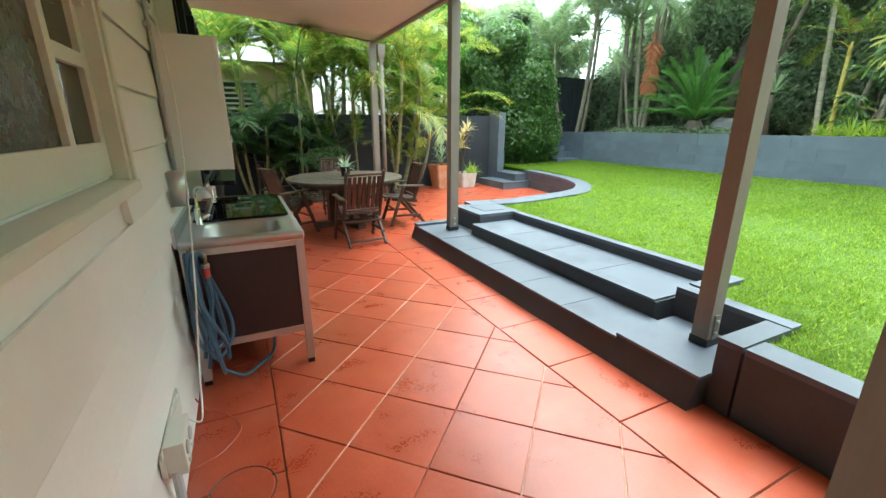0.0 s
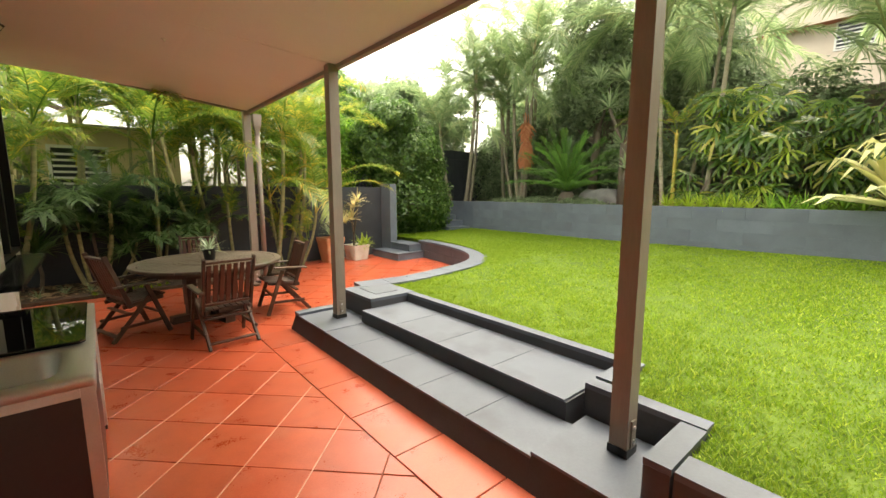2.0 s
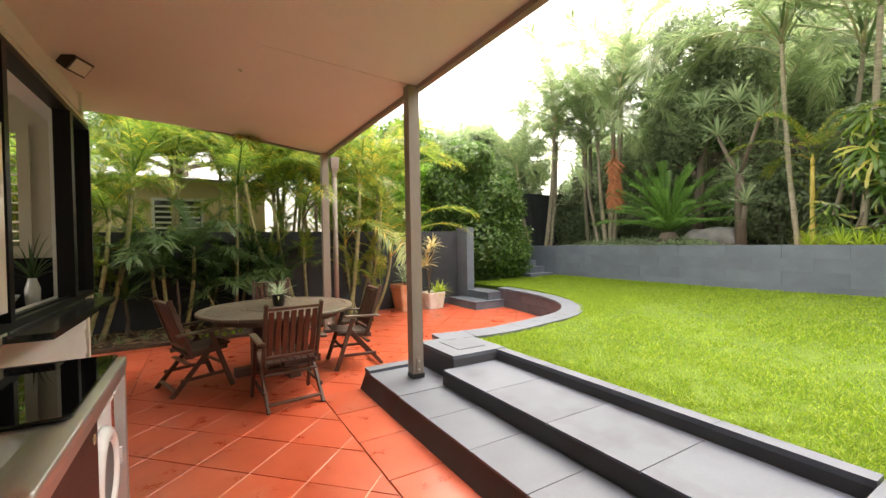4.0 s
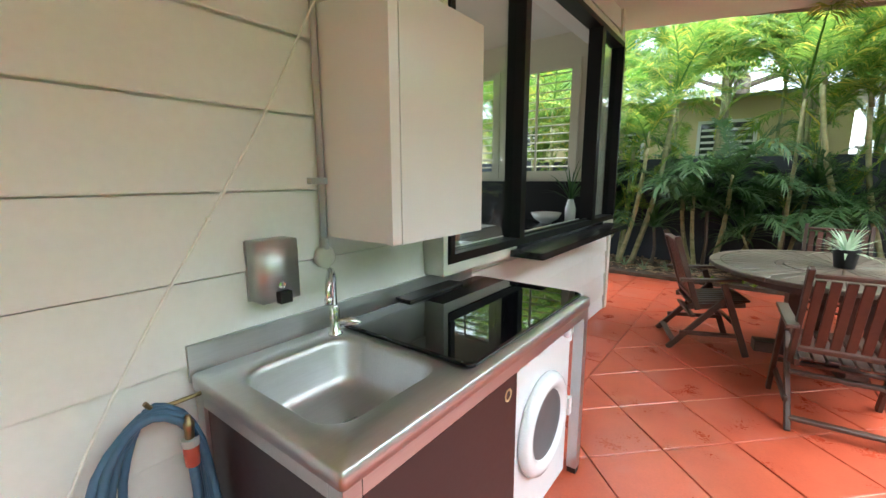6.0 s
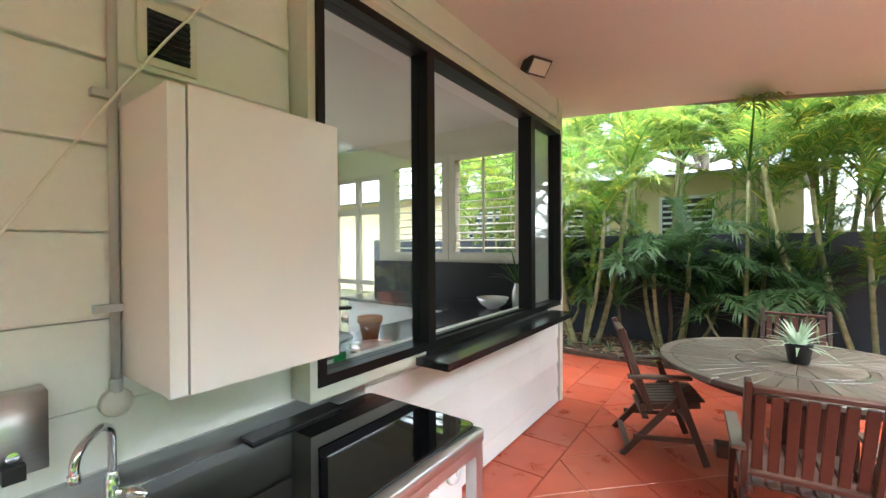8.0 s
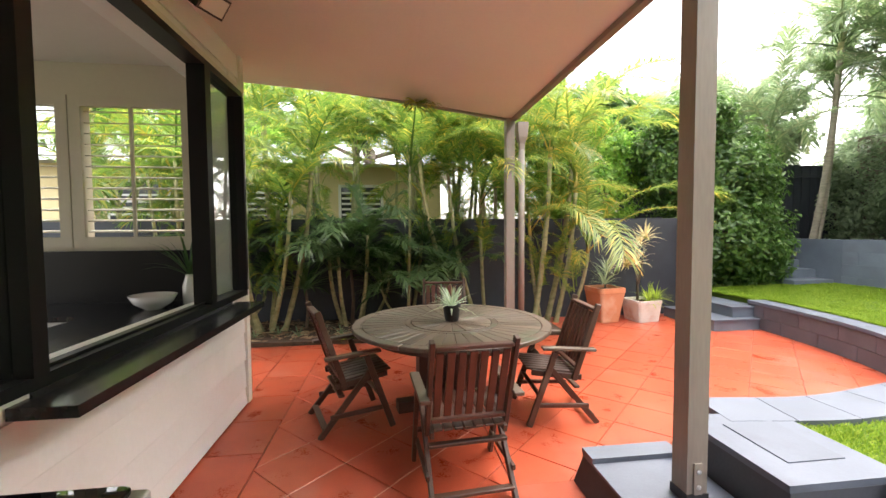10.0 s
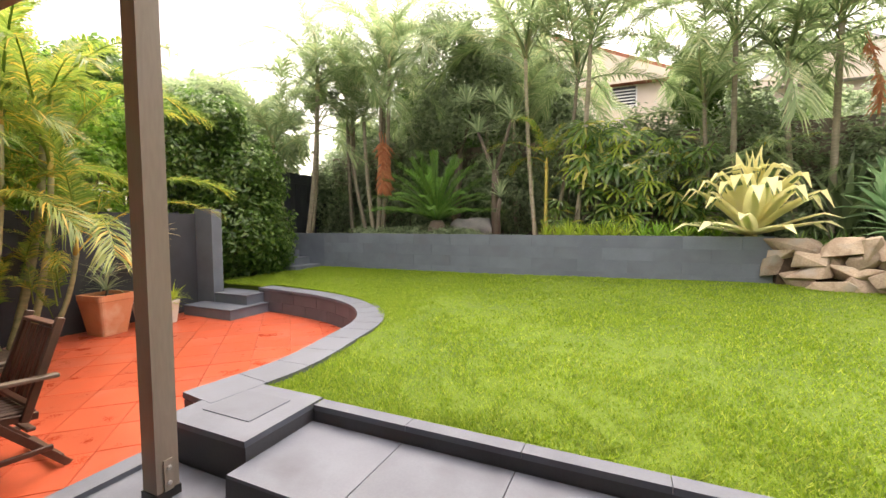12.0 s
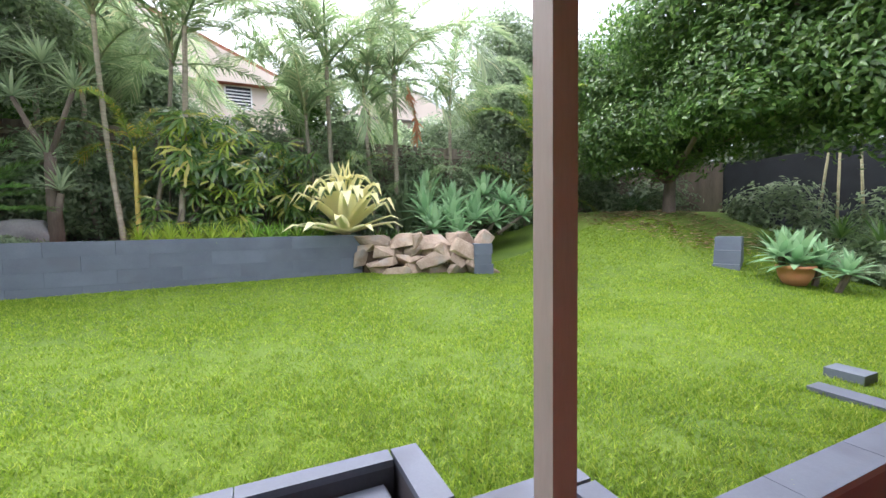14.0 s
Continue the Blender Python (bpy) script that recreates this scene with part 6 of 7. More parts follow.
palm("slender_palm", 11.3, 5.25, 1.25, [(0, 0, 4.2, 0.1, 0.3, 0.05), (0.15, -0.35, 3.8, 0.2, -0.5, 0.045)], "tall", SLIM, 14, "greystem", 21, 1.2)
palm("slender_palm", 11.2, 4.9, 1.25, [(0.0, 0.1, 1.6, 0.0, 0.0, 0.045)], "lit", "young golden stemmed palm on the raised bed", 6, "goldstem", 22, 0.6)
palm("slender_palm", 11.4, 9.7, 1.2, [(0, 0, 3.9, 0.1, -0.1, 0.07), (0.2, 0.25, 3.4, 0.2, 0.45, 0.06), (-0.1, -0.2, 4.5, -0.1, -0.35, 0.06), (0.1, 0.4, 3.0, 0.2, 0.7, 0.055)], "tall", SLIM, 13, "greystem", 23, 0.95)
palm("slender_palm", 12.2, 1.2, 1.25, [(0, 0, 4.2, 0.0, 0.1, 0.06), (0.1, 0.3, 3.0, 0.1, 0.3, 0.05)], "tall", SLIM, 14, "greystem", 24, 1.15)
palm("slender_palm", 12.5, -0.5, 1.25, [(0, 0, 4.3, 0.0, 0.0, 0.07), (0.1, 0.5, 3.6, 0, 0.3, 0.06)], "tall", SLIM, 14, "greystem", 25, 1.25)
palm("slender_palm", 12.8, 0.8, 1.25, [(0, 0, 1.2, 0.0, 0.0, 0.05)], "areca", "young feathery palm before the paling fence", 7, "greystem", 26, 0.7)
palm("slender_palm", 12.3, 0.95, 1.25, [(0, 0, 0.9, 0.0, 0.0, 0.05), (0.2, 0.4, 1.3, 0, 0.2, 0.045)], "tall", "young feathery palm before the paling fence", 10, "greystem", 31, 0.6)
palm("slender_palm", 12.7, -1.3, 1.25, [(0, 0, 1.0, 0.0, 0.0, 0.05), (0.1, -0.6, 0.7, 0, 0.1, 0.045)], "tall", "young feathery palm before the paling fence", 10, "greystem", 32, 0.6)
palm("slender_palm", 12.6, -5.2, 1.3, [(0, 0, 2.6, -0.2, 0.2, 0.07), (0.3, 0.2, 0.6, -0.3, 0.3, 0.05)], "areca", "feathery palm at the shaded lawn corner", 8, "greystem", 27, 1.0)
palm("slender_palm", 10.6, -7.4, 1.2, [(0, 0, 0.5, 0.0, 0.1, 0.05)], "dark", "low palm in the shade under the tree", 8, "greystem", 28, 0.9)
palm("slender_palm", 12.9, 11.6, 1.2, [(0, 0, 5.0, 0, 0, 0.07), (-0.5, -0.3, 4.0, -0.2, 0, 0.06), (0.3, -0.8, 5.8, 0.1, -0.2, 0.06)], "tall", SLIM, 13, "greystem", 29, 1.05)
palm("slender_palm", 10.9, 11.9, 0.6, [(0, 0, 4.8, 0.1, -0.5, 0.07), (0.4, 0.2, 4.0, 0.6, 0.1, 0.06), (-0.2, 0.1, 3.0, -0.7, 0.1, 0.06)], "tall", "tall feathery palm beside the garden gate", 13, "greystem", 35, 1.0)
palm("slender_palm", 11.2, 4.35, 1.25, [(0, 0, 4.6, 0.1, -0.25, 0.055)], "tall", SLIM, 13, "greystem", 30, 1.05)


for i, (px, py, ph) in enumerate(((12.9, 6.1, 3.4), (13.0, 7.0, 3.9), (13.1, -2.4, 3.6), (15.0, -0.6, 5.0), (15.0, 6.2, 5.4))):
    palm("slender_palm", px, py, 1.25 if px < 13.5 else 0.0, [(0, 0, ph, 0.1, 0.15 - 0.1 * (i % 3), 0.06)], "tall", SLIM, 12, "greystem", 120 + i, 1.15)


def dead_frond(x, y, z, seed, turn):
    """A brown frond hanging straight down from its palm."""
    me = frond_mesh("dead_frond", 1.55, 34, 0.36, 0.05, -1.15, 0.45, M["dead"], seed, fold=-0.1, ragged=0.3)
    t = thing("dead_frond", "dry orange brown palm frond hanging from its trunk", "dead frond", pose(x, y, z, 0, 0, turn), "dead fronds")
    tagged(piece("blade", me, t), kind="stuff")
    tagged(piece("blade", me, t, pose(0, 0.05, 0.05, 0, 6, 25)), kind="stuff")
    return t


dead_frond(11.1, 9.42, 4.0, 50, 235)
dead_frond(11.15, 9.34, 3.95, 52, 205)
dead_frond(12.2, -0.70, 5.25, 51, 215)


# strap-leaved plants
def strap_mesh(name, length, width, elev, droop, mat, seg=6, fold=0.25, base=0.55, mid=1.0, tail=None, kink=0.0):
    """One strap leaf along +x with a fold down its middle; mid > 1 widens it half way."""
    V, F, p = [], [], np.zeros(3)
    for k in range(seg + 1):
        s = k / seg
        a = elev - droop * s ** 1.6 - (kink if s > 0.7 else 0)
        w = width * (base + (mid - base) * math.sin(math.pi * min(1, s * 0.9)) ** 0.8) * (1 - s ** 4) * 0.5 + 0.001
        up = np.array([-math.sin(a), 0, math.cos(a)])
        V += [p + np.array([0, w, 0]) + up * w * fold, p.copy(), p - np.array([0, w, 0]) + up * w * fold]
        if k:
            b = 3 * k
            for i in (0, 1):
                F += [(b - 3 + i, b - 2 + i, b + 1 + i), (b - 3 + i, b + 1 + i, b + i)]
        p = p + np.array([math.cos(a), 0, math.sin(a)]) * length / seg
    return raw_mesh(name, V, F, mat)


def rosette(parent, m, meshes, n, seed, jitter=8, scale=1.0, tilt=0):
    """Leaves round a centre, steep inside and flat outside; meshes from inner to outer."""
    rnd = random.Random(seed)
    for k in range(n):
        me = meshes[min(len(meshes) - 1, int(len(meshes) * k / n))]
        s = scale * rnd.uniform(0.85, 1.1)
        piece("leaf", me, parent, m @ pose(0, 0, 0, rnd.uniform(-jitter, jitter), rnd.uniform(-jitter, jitter), 137.5 * k + rnd.uniform(-6, 6)) @ Matrix.Scale(s, 4))


def joined_rosettes(name, heads, mat, n, length, width, seed, droop=(0.5, 1.2), elev=(1.35, 0.1), fold=0.25, seg=4, base=0.6):
    """Many narrow leaves of several heads (x, y, z, size) in one mesh."""
    r = np.random.default_rng(seed)
    V, F = [], []
    for hx, hy, hz, hs in heads:
        for k in range(n):
            q = k / n
            e = elev[0] + (elev[1] - elev[0]) * q + r.normal(0, 0.12)
            d = droop[0] + (droop[1] - droop[0]) * q
            a = 2.39996 * k + r.normal(0, 0.1)
            L = length * hs * (0.75 + 0.4 * r.random())
            p = np.array([0.0, 0.0])
            b0 = len(V)
            for j in range(seg + 1):
                s = j / seg
                ang = e - d * s ** 1.5
                w = width * hs * (base + (1 - base) * math.sin(math.pi * min(1, s))) * (1 - s ** 3) * 0.5 + 0.0008
                for side in (1, 0, -1):
                    lx, ly, lz = p[0] - math.sin(ang) * abs(side) * w * fold, side * w, p[1] + math.cos(ang) * abs(side) * w * fold
                    V.append((hx + lx * math.cos(a) - ly * math.sin(a), hy + lx * math.sin(a) + ly * math.cos(a), hz + lz))
                if j:
                    b = b0 + 3 * j
                    for i in (0, 1):
                        F += [(b - 3 + i, b - 2 + i, b + 1 + i), (b - 3 + i, b + 1 + i, b + i)]
                p = p + np.array([math.cos(ang), math.sin(ang)]) * L / seg
    return raw_mesh(name, V, F, mat)


def cycad(x, y, z):
    t = thing("cycad", "large sago cycad with stiff arching fronds on the raised bed", "cycad", pose(x, y, z))
    part("trunk", lathe_bm([(0.20, -0.05), (0.24, 0.08), (0.22, 0.24), (0.16, 0.36), (0.08, 0.40)], 14), M["bark"], t)
    sets = [frond_mesh("frond", 1.62, 56, 0.24, 0.015, e, d, M["cycad"], 60 + i, fold=0.8, start=0.12, stiff=0.8, ragged=0.08) for i, (e, d) in enumerate(((1.42, 0.45), (1.2, 0.65), (0.98, 0.8), (0.72, 0.85), (0.42, 0.7)))]
    rnd = random.Random(2)
    for k in range(84):
        piece("frond", sets[min(4, int(5 * (k / 84) ** 0.9))], t, pose(0, 0, 0.36, rnd.uniform(-6, 6), 0, 137.5 * k + rnd.uniform(-8, 8)) @ Matrix.Scale(rnd.uniform(0.88, 1.12), 4))


cycad(10.75, 7.55, 1.26)


def variegated_agave(x, y, z):
    t = thing("variegated_agave", "large cream and green striped agave at the end of the wall", "agave", pose(x, y, z))
    sets = []
    for i, (e, d, kk) in enumerate(((1.5, 0.1, 0), (1.38, 0.2, 1.5), (1.2, 0.3, 1.8), (1.0, 0.3, 1.8), (0.75, 0.25, 1.5), (0.3, 0.1, 0.6))):
        me = strap_mesh("leaf", 1.25, 0.25, e, d, M["varie"], 10, 0.35, 0.55, 1.0, kink=kk)
        me.materials.append(M["variemid"])
        sets.append(me)
        inner = strap_mesh("leaf_stripe", 1.18, 0.105, e, d, M["variemid"], 10, 0.35, 0.55, 1.0, kink=kk)
        sets[-1] = (me, inner)
    rnd = random.Random(6)
    for k in range(66):
        me, inner = sets[min(5, int(6 * k / 66))]
        m = pose(0, 0, 0.08, rnd.uniform(-7, 7), rnd.uniform(-6, 6), 137.5 * k) @ Matrix.Scale(rnd.uniform(1.0, 1.32), 4)
        lf = piece("leaf", me, t, m)
        piece("stripe", inner, lf, pose(0, 0, 0.006))


variegated_agave(10.62, 1.25, 1.26)


def soft_agave(name, x, y, heads, label, ground=lambda a, b: 0.0, size=0.5):
    t = thing(name, label, "agave", pose(x, y, 0))
    sets = [strap_mesh("leaf", 0.72, 0.15, e, d, M["agave"], 6, 0.22, 0.35, 1.0) for e, d in ((1.4, 0.15), (1.1, 0.3), (0.8, 0.4), (0.5, 0.5), (0.2, 0.5), (-0.1, 0.4))]
    for i, (dx, dy, dz, s) in enumerate(heads):
        part("stalk", tube_bm([(dx * 0.7, dy * 0.7, dz - 0.45), (dx, dy, dz)], [0.05, 0.045], 7), M["bark"], t)
        rosette(t, pose(dx, dy, dz), sets, 34, i + 3, 7, s)


soft_agave("soft_agave", 10.55, -0.75, [(0, 0, 1.42, 0.95), (0.35, -0.65, 1.55, 1.05), (0.75, -0.1, 1.75, 1.1), (1.0, -0.95, 1.9, 1.15), (0.45, -1.3, 1.6, 1.0), (1.1, -1.75, 1.85, 1.05), (0.6, -2.0, 1.55, 0.9), (-0.1, -0.6, 1.25, 0.8), (1.4, -0.4, 2.2, 1.1), (0.9, -2.55, 2.05, 1.05), (0.45, -2.75, 1.72, 0.9), (1.35, -2.1, 2.3, 1.05)],
           "spreading blue green soft agave rosettes above the stone wall")
pt = thing("terracotta_pot", "round terracotta pot holding a soft agave near the shaded blocks", "pot", pose(5.40, -4.75, lawn_z(5.4, -4.75)))
part("pot_body", lathe_bm([(0.14, 0.0), (0.22, 0.14), (0.24, 0.26), (0.26, 0.26), (0.26, 0.31), (0.22, 0.31), (0.20, 0.22)], 22), M["terra"], pt, smooth=True)
soft_agave("soft_agave", 5.40, -4.75, [(0, 0, 0.80, 0.85), (0.18, 0.05, 0.92, 0.7), (-0.2, -0.25, 0.78, 0.6), (-0.6, -0.1, 0.70, 0.55)], "blue green soft agave growing in a terracotta pot")


def fan_mesh(name, size, fingers, mat, seed):
    """A lady palm leaf: fingers spread like a hand at the end of a short stalk along +x."""
    r = np.random.default_rng(seed)
    V, F = [], []
    for k in range(fingers):
        a = (k / (fingers - 1) - 0.5) * 3.6
        L = size * (1 - 0.2 * abs(a) / 1.8) * (0.9 + 0.2 * r.random())
        w = size * 0.115
        d, n = np.array([math.cos(a), math.sin(a), 0.0]), np.array([-math.sin(a), math.cos(a), 0.0])
        b = len(V)
        for s, ww, dz in ((0.04, 0.3, 0), (0.5, 1.0, 0.02), (0.85, 0.9, -0.10), (1.0, 0.35, -0.22)):
            c = d * L * s + np.array([0, 0, dz * size])
            V += [c + n * w * 0.5 * ww, c - n * w * 0.5 * ww]
        for j in range(3):
            F += [(b + 2 * j, b + 2 * j + 1, b + 2 * j + 3), (b + 2 * j, b + 2 * j + 3, b + 2 * j + 2)]
    return raw_mesh(name, V, F, mat)


M["fan"] = leafy("glossy_fan_palm_leaf", (0.032, 0.085, 0.020), (0.15, 0.25, 0.055), (0.50, 0.45, 0.11), 0.28, 0.26)
FANS = [fan_mesh("fan_leaf", 0.44, 9, M["fan"], 1), fan_mesh("fan_leaf", 0.50, 10, M["fan"], 2), fan_mesh("fan_leaf", 0.40, 8, M["fan"], 3), fan_mesh("fan_leaf", 0.42, 9, M["lime"], 4)]


def lady_palm(x, y, z, wx, wy, h, n, seed):
    t = thing("lady_palm", "dense clump of lady palms with fan shaped leaves", "lady palm", pose(x, y, z))
    rnd = random.Random(seed)
    for k in range(12):
        part("cane", tube_bm([(rnd.uniform(-.5, .5) * wx, rnd.uniform(-.5, .5) * wy, -0.05), (rnd.uniform(-.5, .5) * wx, rnd.uniform(-.5, .5) * wy, h * rnd.uniform(0.6, 0.95))], 0.016, 6), M["bark"], t)
    for k in range(n):
        u, v = rnd.uniform(-1, 1), rnd.uniform(0, 1)
        lim = 1 - 0.35 * v
        p = (-wx * 0.5 * rnd.uniform(0.1, 1.0) * lim, wy * 0.5 * u * lim, h * (0.12 + 0.9 * v))
        piece("fan_leaf", FANS[rnd.choice((0, 0, 0, 1, 1, 1, 2, 2, 3))], t, pose(*p, rnd.uniform(-25, 25), rnd.uniform(15, 65), 180 + rnd.uniform(-75, 75)) @ Matrix.Scale(rnd.uniform(0.75, 1.15), 4))


lady_palm(11.6, 3.75, 1.25, 1.6, 2.1, 2.5, 105, 1)
lady_palm(12.1, 2.3, 1.25, 1.2, 1.4, 2.2, 60, 2)


def head_plant(name, x, y, z, label, trunks, heads, mat, n, length, width, seed, category="shrub", **kw):
    t = thing(name, label, category, pose(x, y, z))
    for a, b, r in trunks:
        part("stem", tube_bm([a, Vector(a).lerp(Vector(b), 0.5) + Vector((0.03, 0.02, 0)), b], [r, r * 0.85, r * 0.7], 8), M["bark"], t, smooth=True)
    piece("leaves", joined_rosettes("leaves", heads, mat, n, length, width, seed, **kw), t)
    return t


head_plant("dragon_tree", 10.95, 6.1, 1.25, "branching dragon tree with grey green strap leaves", [((0, 0, -0.05), (0.05, 0.05, 1.6), 0.12), ((0.05, 0.05, 1.5), (0.1, 0.5, 2.5), 0.05), ((0.05, 0.05, 1.5), (0, -0.35, 2.7), 0.05), ((0, 0, 0.3), (-0.05, -0.1, 0.9), 0.07)],
           [(0.1, 0.5, 2.5, 1.0), (0, -0.35, 2.7, 1.0), (0.1, 0.1, 3.1, 1.0), (-0.05, -0.1, 0.95, 0.9), (0.1, 0.1, 1.5, 0.9), (0.0, 0.75, 3.2, 0.9)], M["leafgrey"], 46, 0.62, 0.045, 1, "dragon tree")
head_plant("lime_fern", 10.45, 3.9, 1.26, "low lime green ferny clump along the wall top", [], [(0.05, -0.6 + 0.22 * k, 0, 0.9 + 0.15 * (k % 3)) for k in range(8)], M["lime"], 40, 0.40, 0.022, 2, "fern", elev=(1.4, 0.4))
head_plant("fern", 10.5, 2.35, 1.26, "green ferny clump beside the striped agave", [], [(0.05, -0.6 + 0.25 * k, 0, 1.0) for k in range(6)], M["leafbright"], 36, 0.48, 0.03, 3, "fern", elev=(1.3, 0.2))
head_plant("fern", 10.3, 0.65, 1.1, "green ferny clump above the sandstone rocks", [], [(0.1 * k, -0.25 * k, 0.05, 0.9) for k in range(4)], M["leaf"], 36, 0.42, 0.03, 4, "fern", elev=(1.2, -0.2))
head_plant("bird_of_paradise", 12.4, -1.6, 1.25, "upright paddle leaved clump before the paling fence", [], [(0, 0.5 * k - 0.6, 0, 1.0 + 0.2 * (k % 2)) for k in range(4)], M["leafdark"], 22, 1.5, 0.16, 5, "shrub", elev=(1.5, 1.0), droop=(0.2, 0.7), base=0.12)
head_plant("shade_plants", 0.7, 10.1, 0.05, "strappy dracaenas with shade-darkened leaves in the bed under the palms", [((0, 0, -0.05), (0, 0, 0.9), 0.03), ((0.9, 0.1, -0.05), (0.9, 0.1, 1.0), 0.03), ((-0.7, 0, -0.05), (-0.7, 0, 0.6), 0.03)],
           [(0, 0, 0.9, 1.0), (0.9, 0.1, 1.05, 1.0), (-0.7, 0, 0.6, 1.0), (0.45, 0.15, 0.5, 1.1), (1.4, 0, 0.7, 0.9), (1.2, 0.1, 1.3, 0.9)], M["palmshade"], 46, 0.55, 0.05, 6, "dracaena")
head_plant("bromeliad", -0.3, 9.55, 0.05, "low tufts of leaf litter and grass at the bed edge", [], [(-0.9 + 0.3 * k, 0.1 * (k % 2), 0, 0.5) for k in range(7)], M["leafdark"], 18, 0.4, 0.03, 7, "tuft", elev=(1.3, 0.2))
head_plant("grass_patch", 1.15, 9.32, 0.02, "small patch of green grass at the bed edge", [], [(-0.5 + 0.12 * k, 0.08 * (k % 3), 0, 0.6) for k in range(9)], M["grass"], 40, 0.16, 0.012, 8, "grass", elev=(1.4, 0.5))
head_plant("shade_shrub", 6.2, -6.2, 0.45, "spiky green shrub in front of the dark blue wall", [], [(0, 0, 0.4, 0.9), (0.5, -0.3, 0.5, 0.8), (-0.6, -0.4, 0.7, 0.9), (-1.3, 0.1, 0.6, 1.0)], M["leaf"], 40, 0.6, 0.05, 9, "shrub")
bs = thing("bamboo_canes", "three pale bare canes leaning against the dark wall", "canes", pose(6.4, -8.6, 0.4))
for k, (dx, lean) in enumerate(((0, 0.15), (0.45, -0.1), (-0.5, 0.3))):
    part("cane", tube_bm([(dx, 0.1, -0.05), (dx + lean * 0.5, 0, 1.2), (dx + lean, -0.2, 2.6)], [0.035, 0.03, 0.025], 7), M["palmstem"], bs, smooth=True)

# dry leaves lying under the tree and along the bed
def leaf_litter(name, label, cx, cy, rx, ry, n, seed, height):
    r = np.random.default_rng(seed)
    V, F = [], []
    for k in range(n):
        q, a = math.sqrt(r.random()), r.random() * 2 * math.pi
        x, y = cx + rx * q * math.cos(a) * (0.8 + 0.4 * r.random()), cy + ry * q * math.sin(a) * (0.8 + 0.4 * r.random())
        z, t, L = height(x, y) + 0.012 + 0.02 * r.random(), r.random() * 6.3, 0.035 + 0.05 * r.random()
        c, s, b = math.cos(t), math.sin(t), len(V)
        for u, v, w in ((-1, 0, 0), (0, 0.42, 0.15), (1.1, 0, 0.1), (0, -0.42, 0.12)):
            V.append((x + L * (u * c - v * s), y + L * (u * s + v * c), z + L * w * r.normal(1, 0.6)))
        F += [(b, b + 1, b + 2), (b, b + 2, b + 3)]
    t = thing(name, label, "leaf litter", kind="stuff")
    piece("leaves", raw_mesh("leaves", V, F, M["litter"]), t)


leaf_litter("leaf_litter", "dry brown leaves scattered on bare earth under the tree", 8.9, -6.2, 2.6, 1.3, 1500, 7, lawn_z)
leaf_litter("leaf_litter", "dry brown leaves scattered over the palm bed", -0.6, 9.9, 2.6, 0.6, 700, 8, lambda x, y: 0.055)

# potted plants
def pot_square(name, label, x, y, z, s0, s1, h, mat):
    t = thing(name, label, "pot", pose(x, y, z, 0, 0, 8))
    bm = bmesh.new()
    r = loft(bm, [(rounded(-s0, s0, -s0, s0, s0 * 0.2, 3), 0), (rounded(-s1 * 0.97, s1 * 0.97, -s1 * 0.97, s1 * 0.97, s1 * 0.2, 3), h * 0.84), (rounded(-s1, s1, -s1, s1, s1 * 0.2, 3), h * 0.86), (rounded(-s1, s1, -s1, s1, s1 * 0.2, 3), h), (rounded(-s1 * 0.86, s1 * 0.86, -s1 * 0.86, s1 * 0.86, s1 * 0.2, 3), h), (rounded(-s1 * 0.84, s1 * 0.84, -s1 * 0.84, s1 * 0.84, s1 * 0.2, 3), h - 0.05)])
    bm.faces.new(r[0][::-1])
    part("pot_body", bm, mat, t)
    bm = bmesh.new()
    bm.faces.new([bm.verts.new((a, b, h - 0.045)) for a, b in rounded(-s1 * 0.85, s1 * 0.85, -s1 * 0.85, s1 * 0.85, s1 * 0.2, 3)])
    part("potting_soil", bm, M["soil"], t)
    return t


pot_square("terracotta_pot", "tall tapered square terracotta pot against the slate wall", 4.95, 10.10, 0.0, 0.17, 0.25, 0.58, M["terra"])
head_plant("potted_yucca", 4.95, 10.10, 0.52, "thin leaved potted plant in a tall terracotta pot", [((0, 0, -0.02), (0, 0, 0.25), 0.02)], [(0, 0, 0.1, 0.9), (0.03, 0, 0.3, 0.8)], M["leafgrey"], 26, 0.45, 0.03, 11, "potted plant")
pot_square("white_pot", "worn white square pot beside the corner steps", 5.60, 10.05, 0.0, 0.20, 0.24, 0.36, M["whitepot"])
head_plant("potted_cordyline", 5.55, 10.08, 0.31, "straw coloured spiky cordyline in a white pot", [((0, 0, -0.02), (-0.05, 0, 0.65), 0.025), ((0, 0, 0.3), (0.12, 0, 1.05), 0.02)],
           [(-0.05, 0, 0.65, 1.0), (0.12, 0, 1.08, 1.0), (0.0, 0, 0.95, 0.9), (-0.22, 0, 0.60, 0.9)], M["straw"], 34, 0.36, 0.035, 12, "potted plant", droop=(0.4, 1.5))
head_plant("potted_fern", 5.70, 10.0, 0.31, "bright green fern sharing the white pot", [], [(0, 0, 0.0, 1.0), (0.1, -0.05, 0.05, 0.9)], M["lime"], 36, 0.34, 0.025, 13, "potted plant", elev=(1.3, 0.0))
tp = thing("table_pot", "small black pot standing on the round table", "pot", pose(1.872, 7.16, 0.752))
part("pot_body", lathe_bm([(0.055, 0.0), (0.062, 0.01), (0.082, 0.14), (0.085, 0.15), (0.078, 0.15), (0.07, 0.12)], 20), M["black"], tp, smooth=True)
part("potting_soil", lathe_bm([(0.073, 0.118), (0.072, 0.124)], 16), M["soil"], tp)
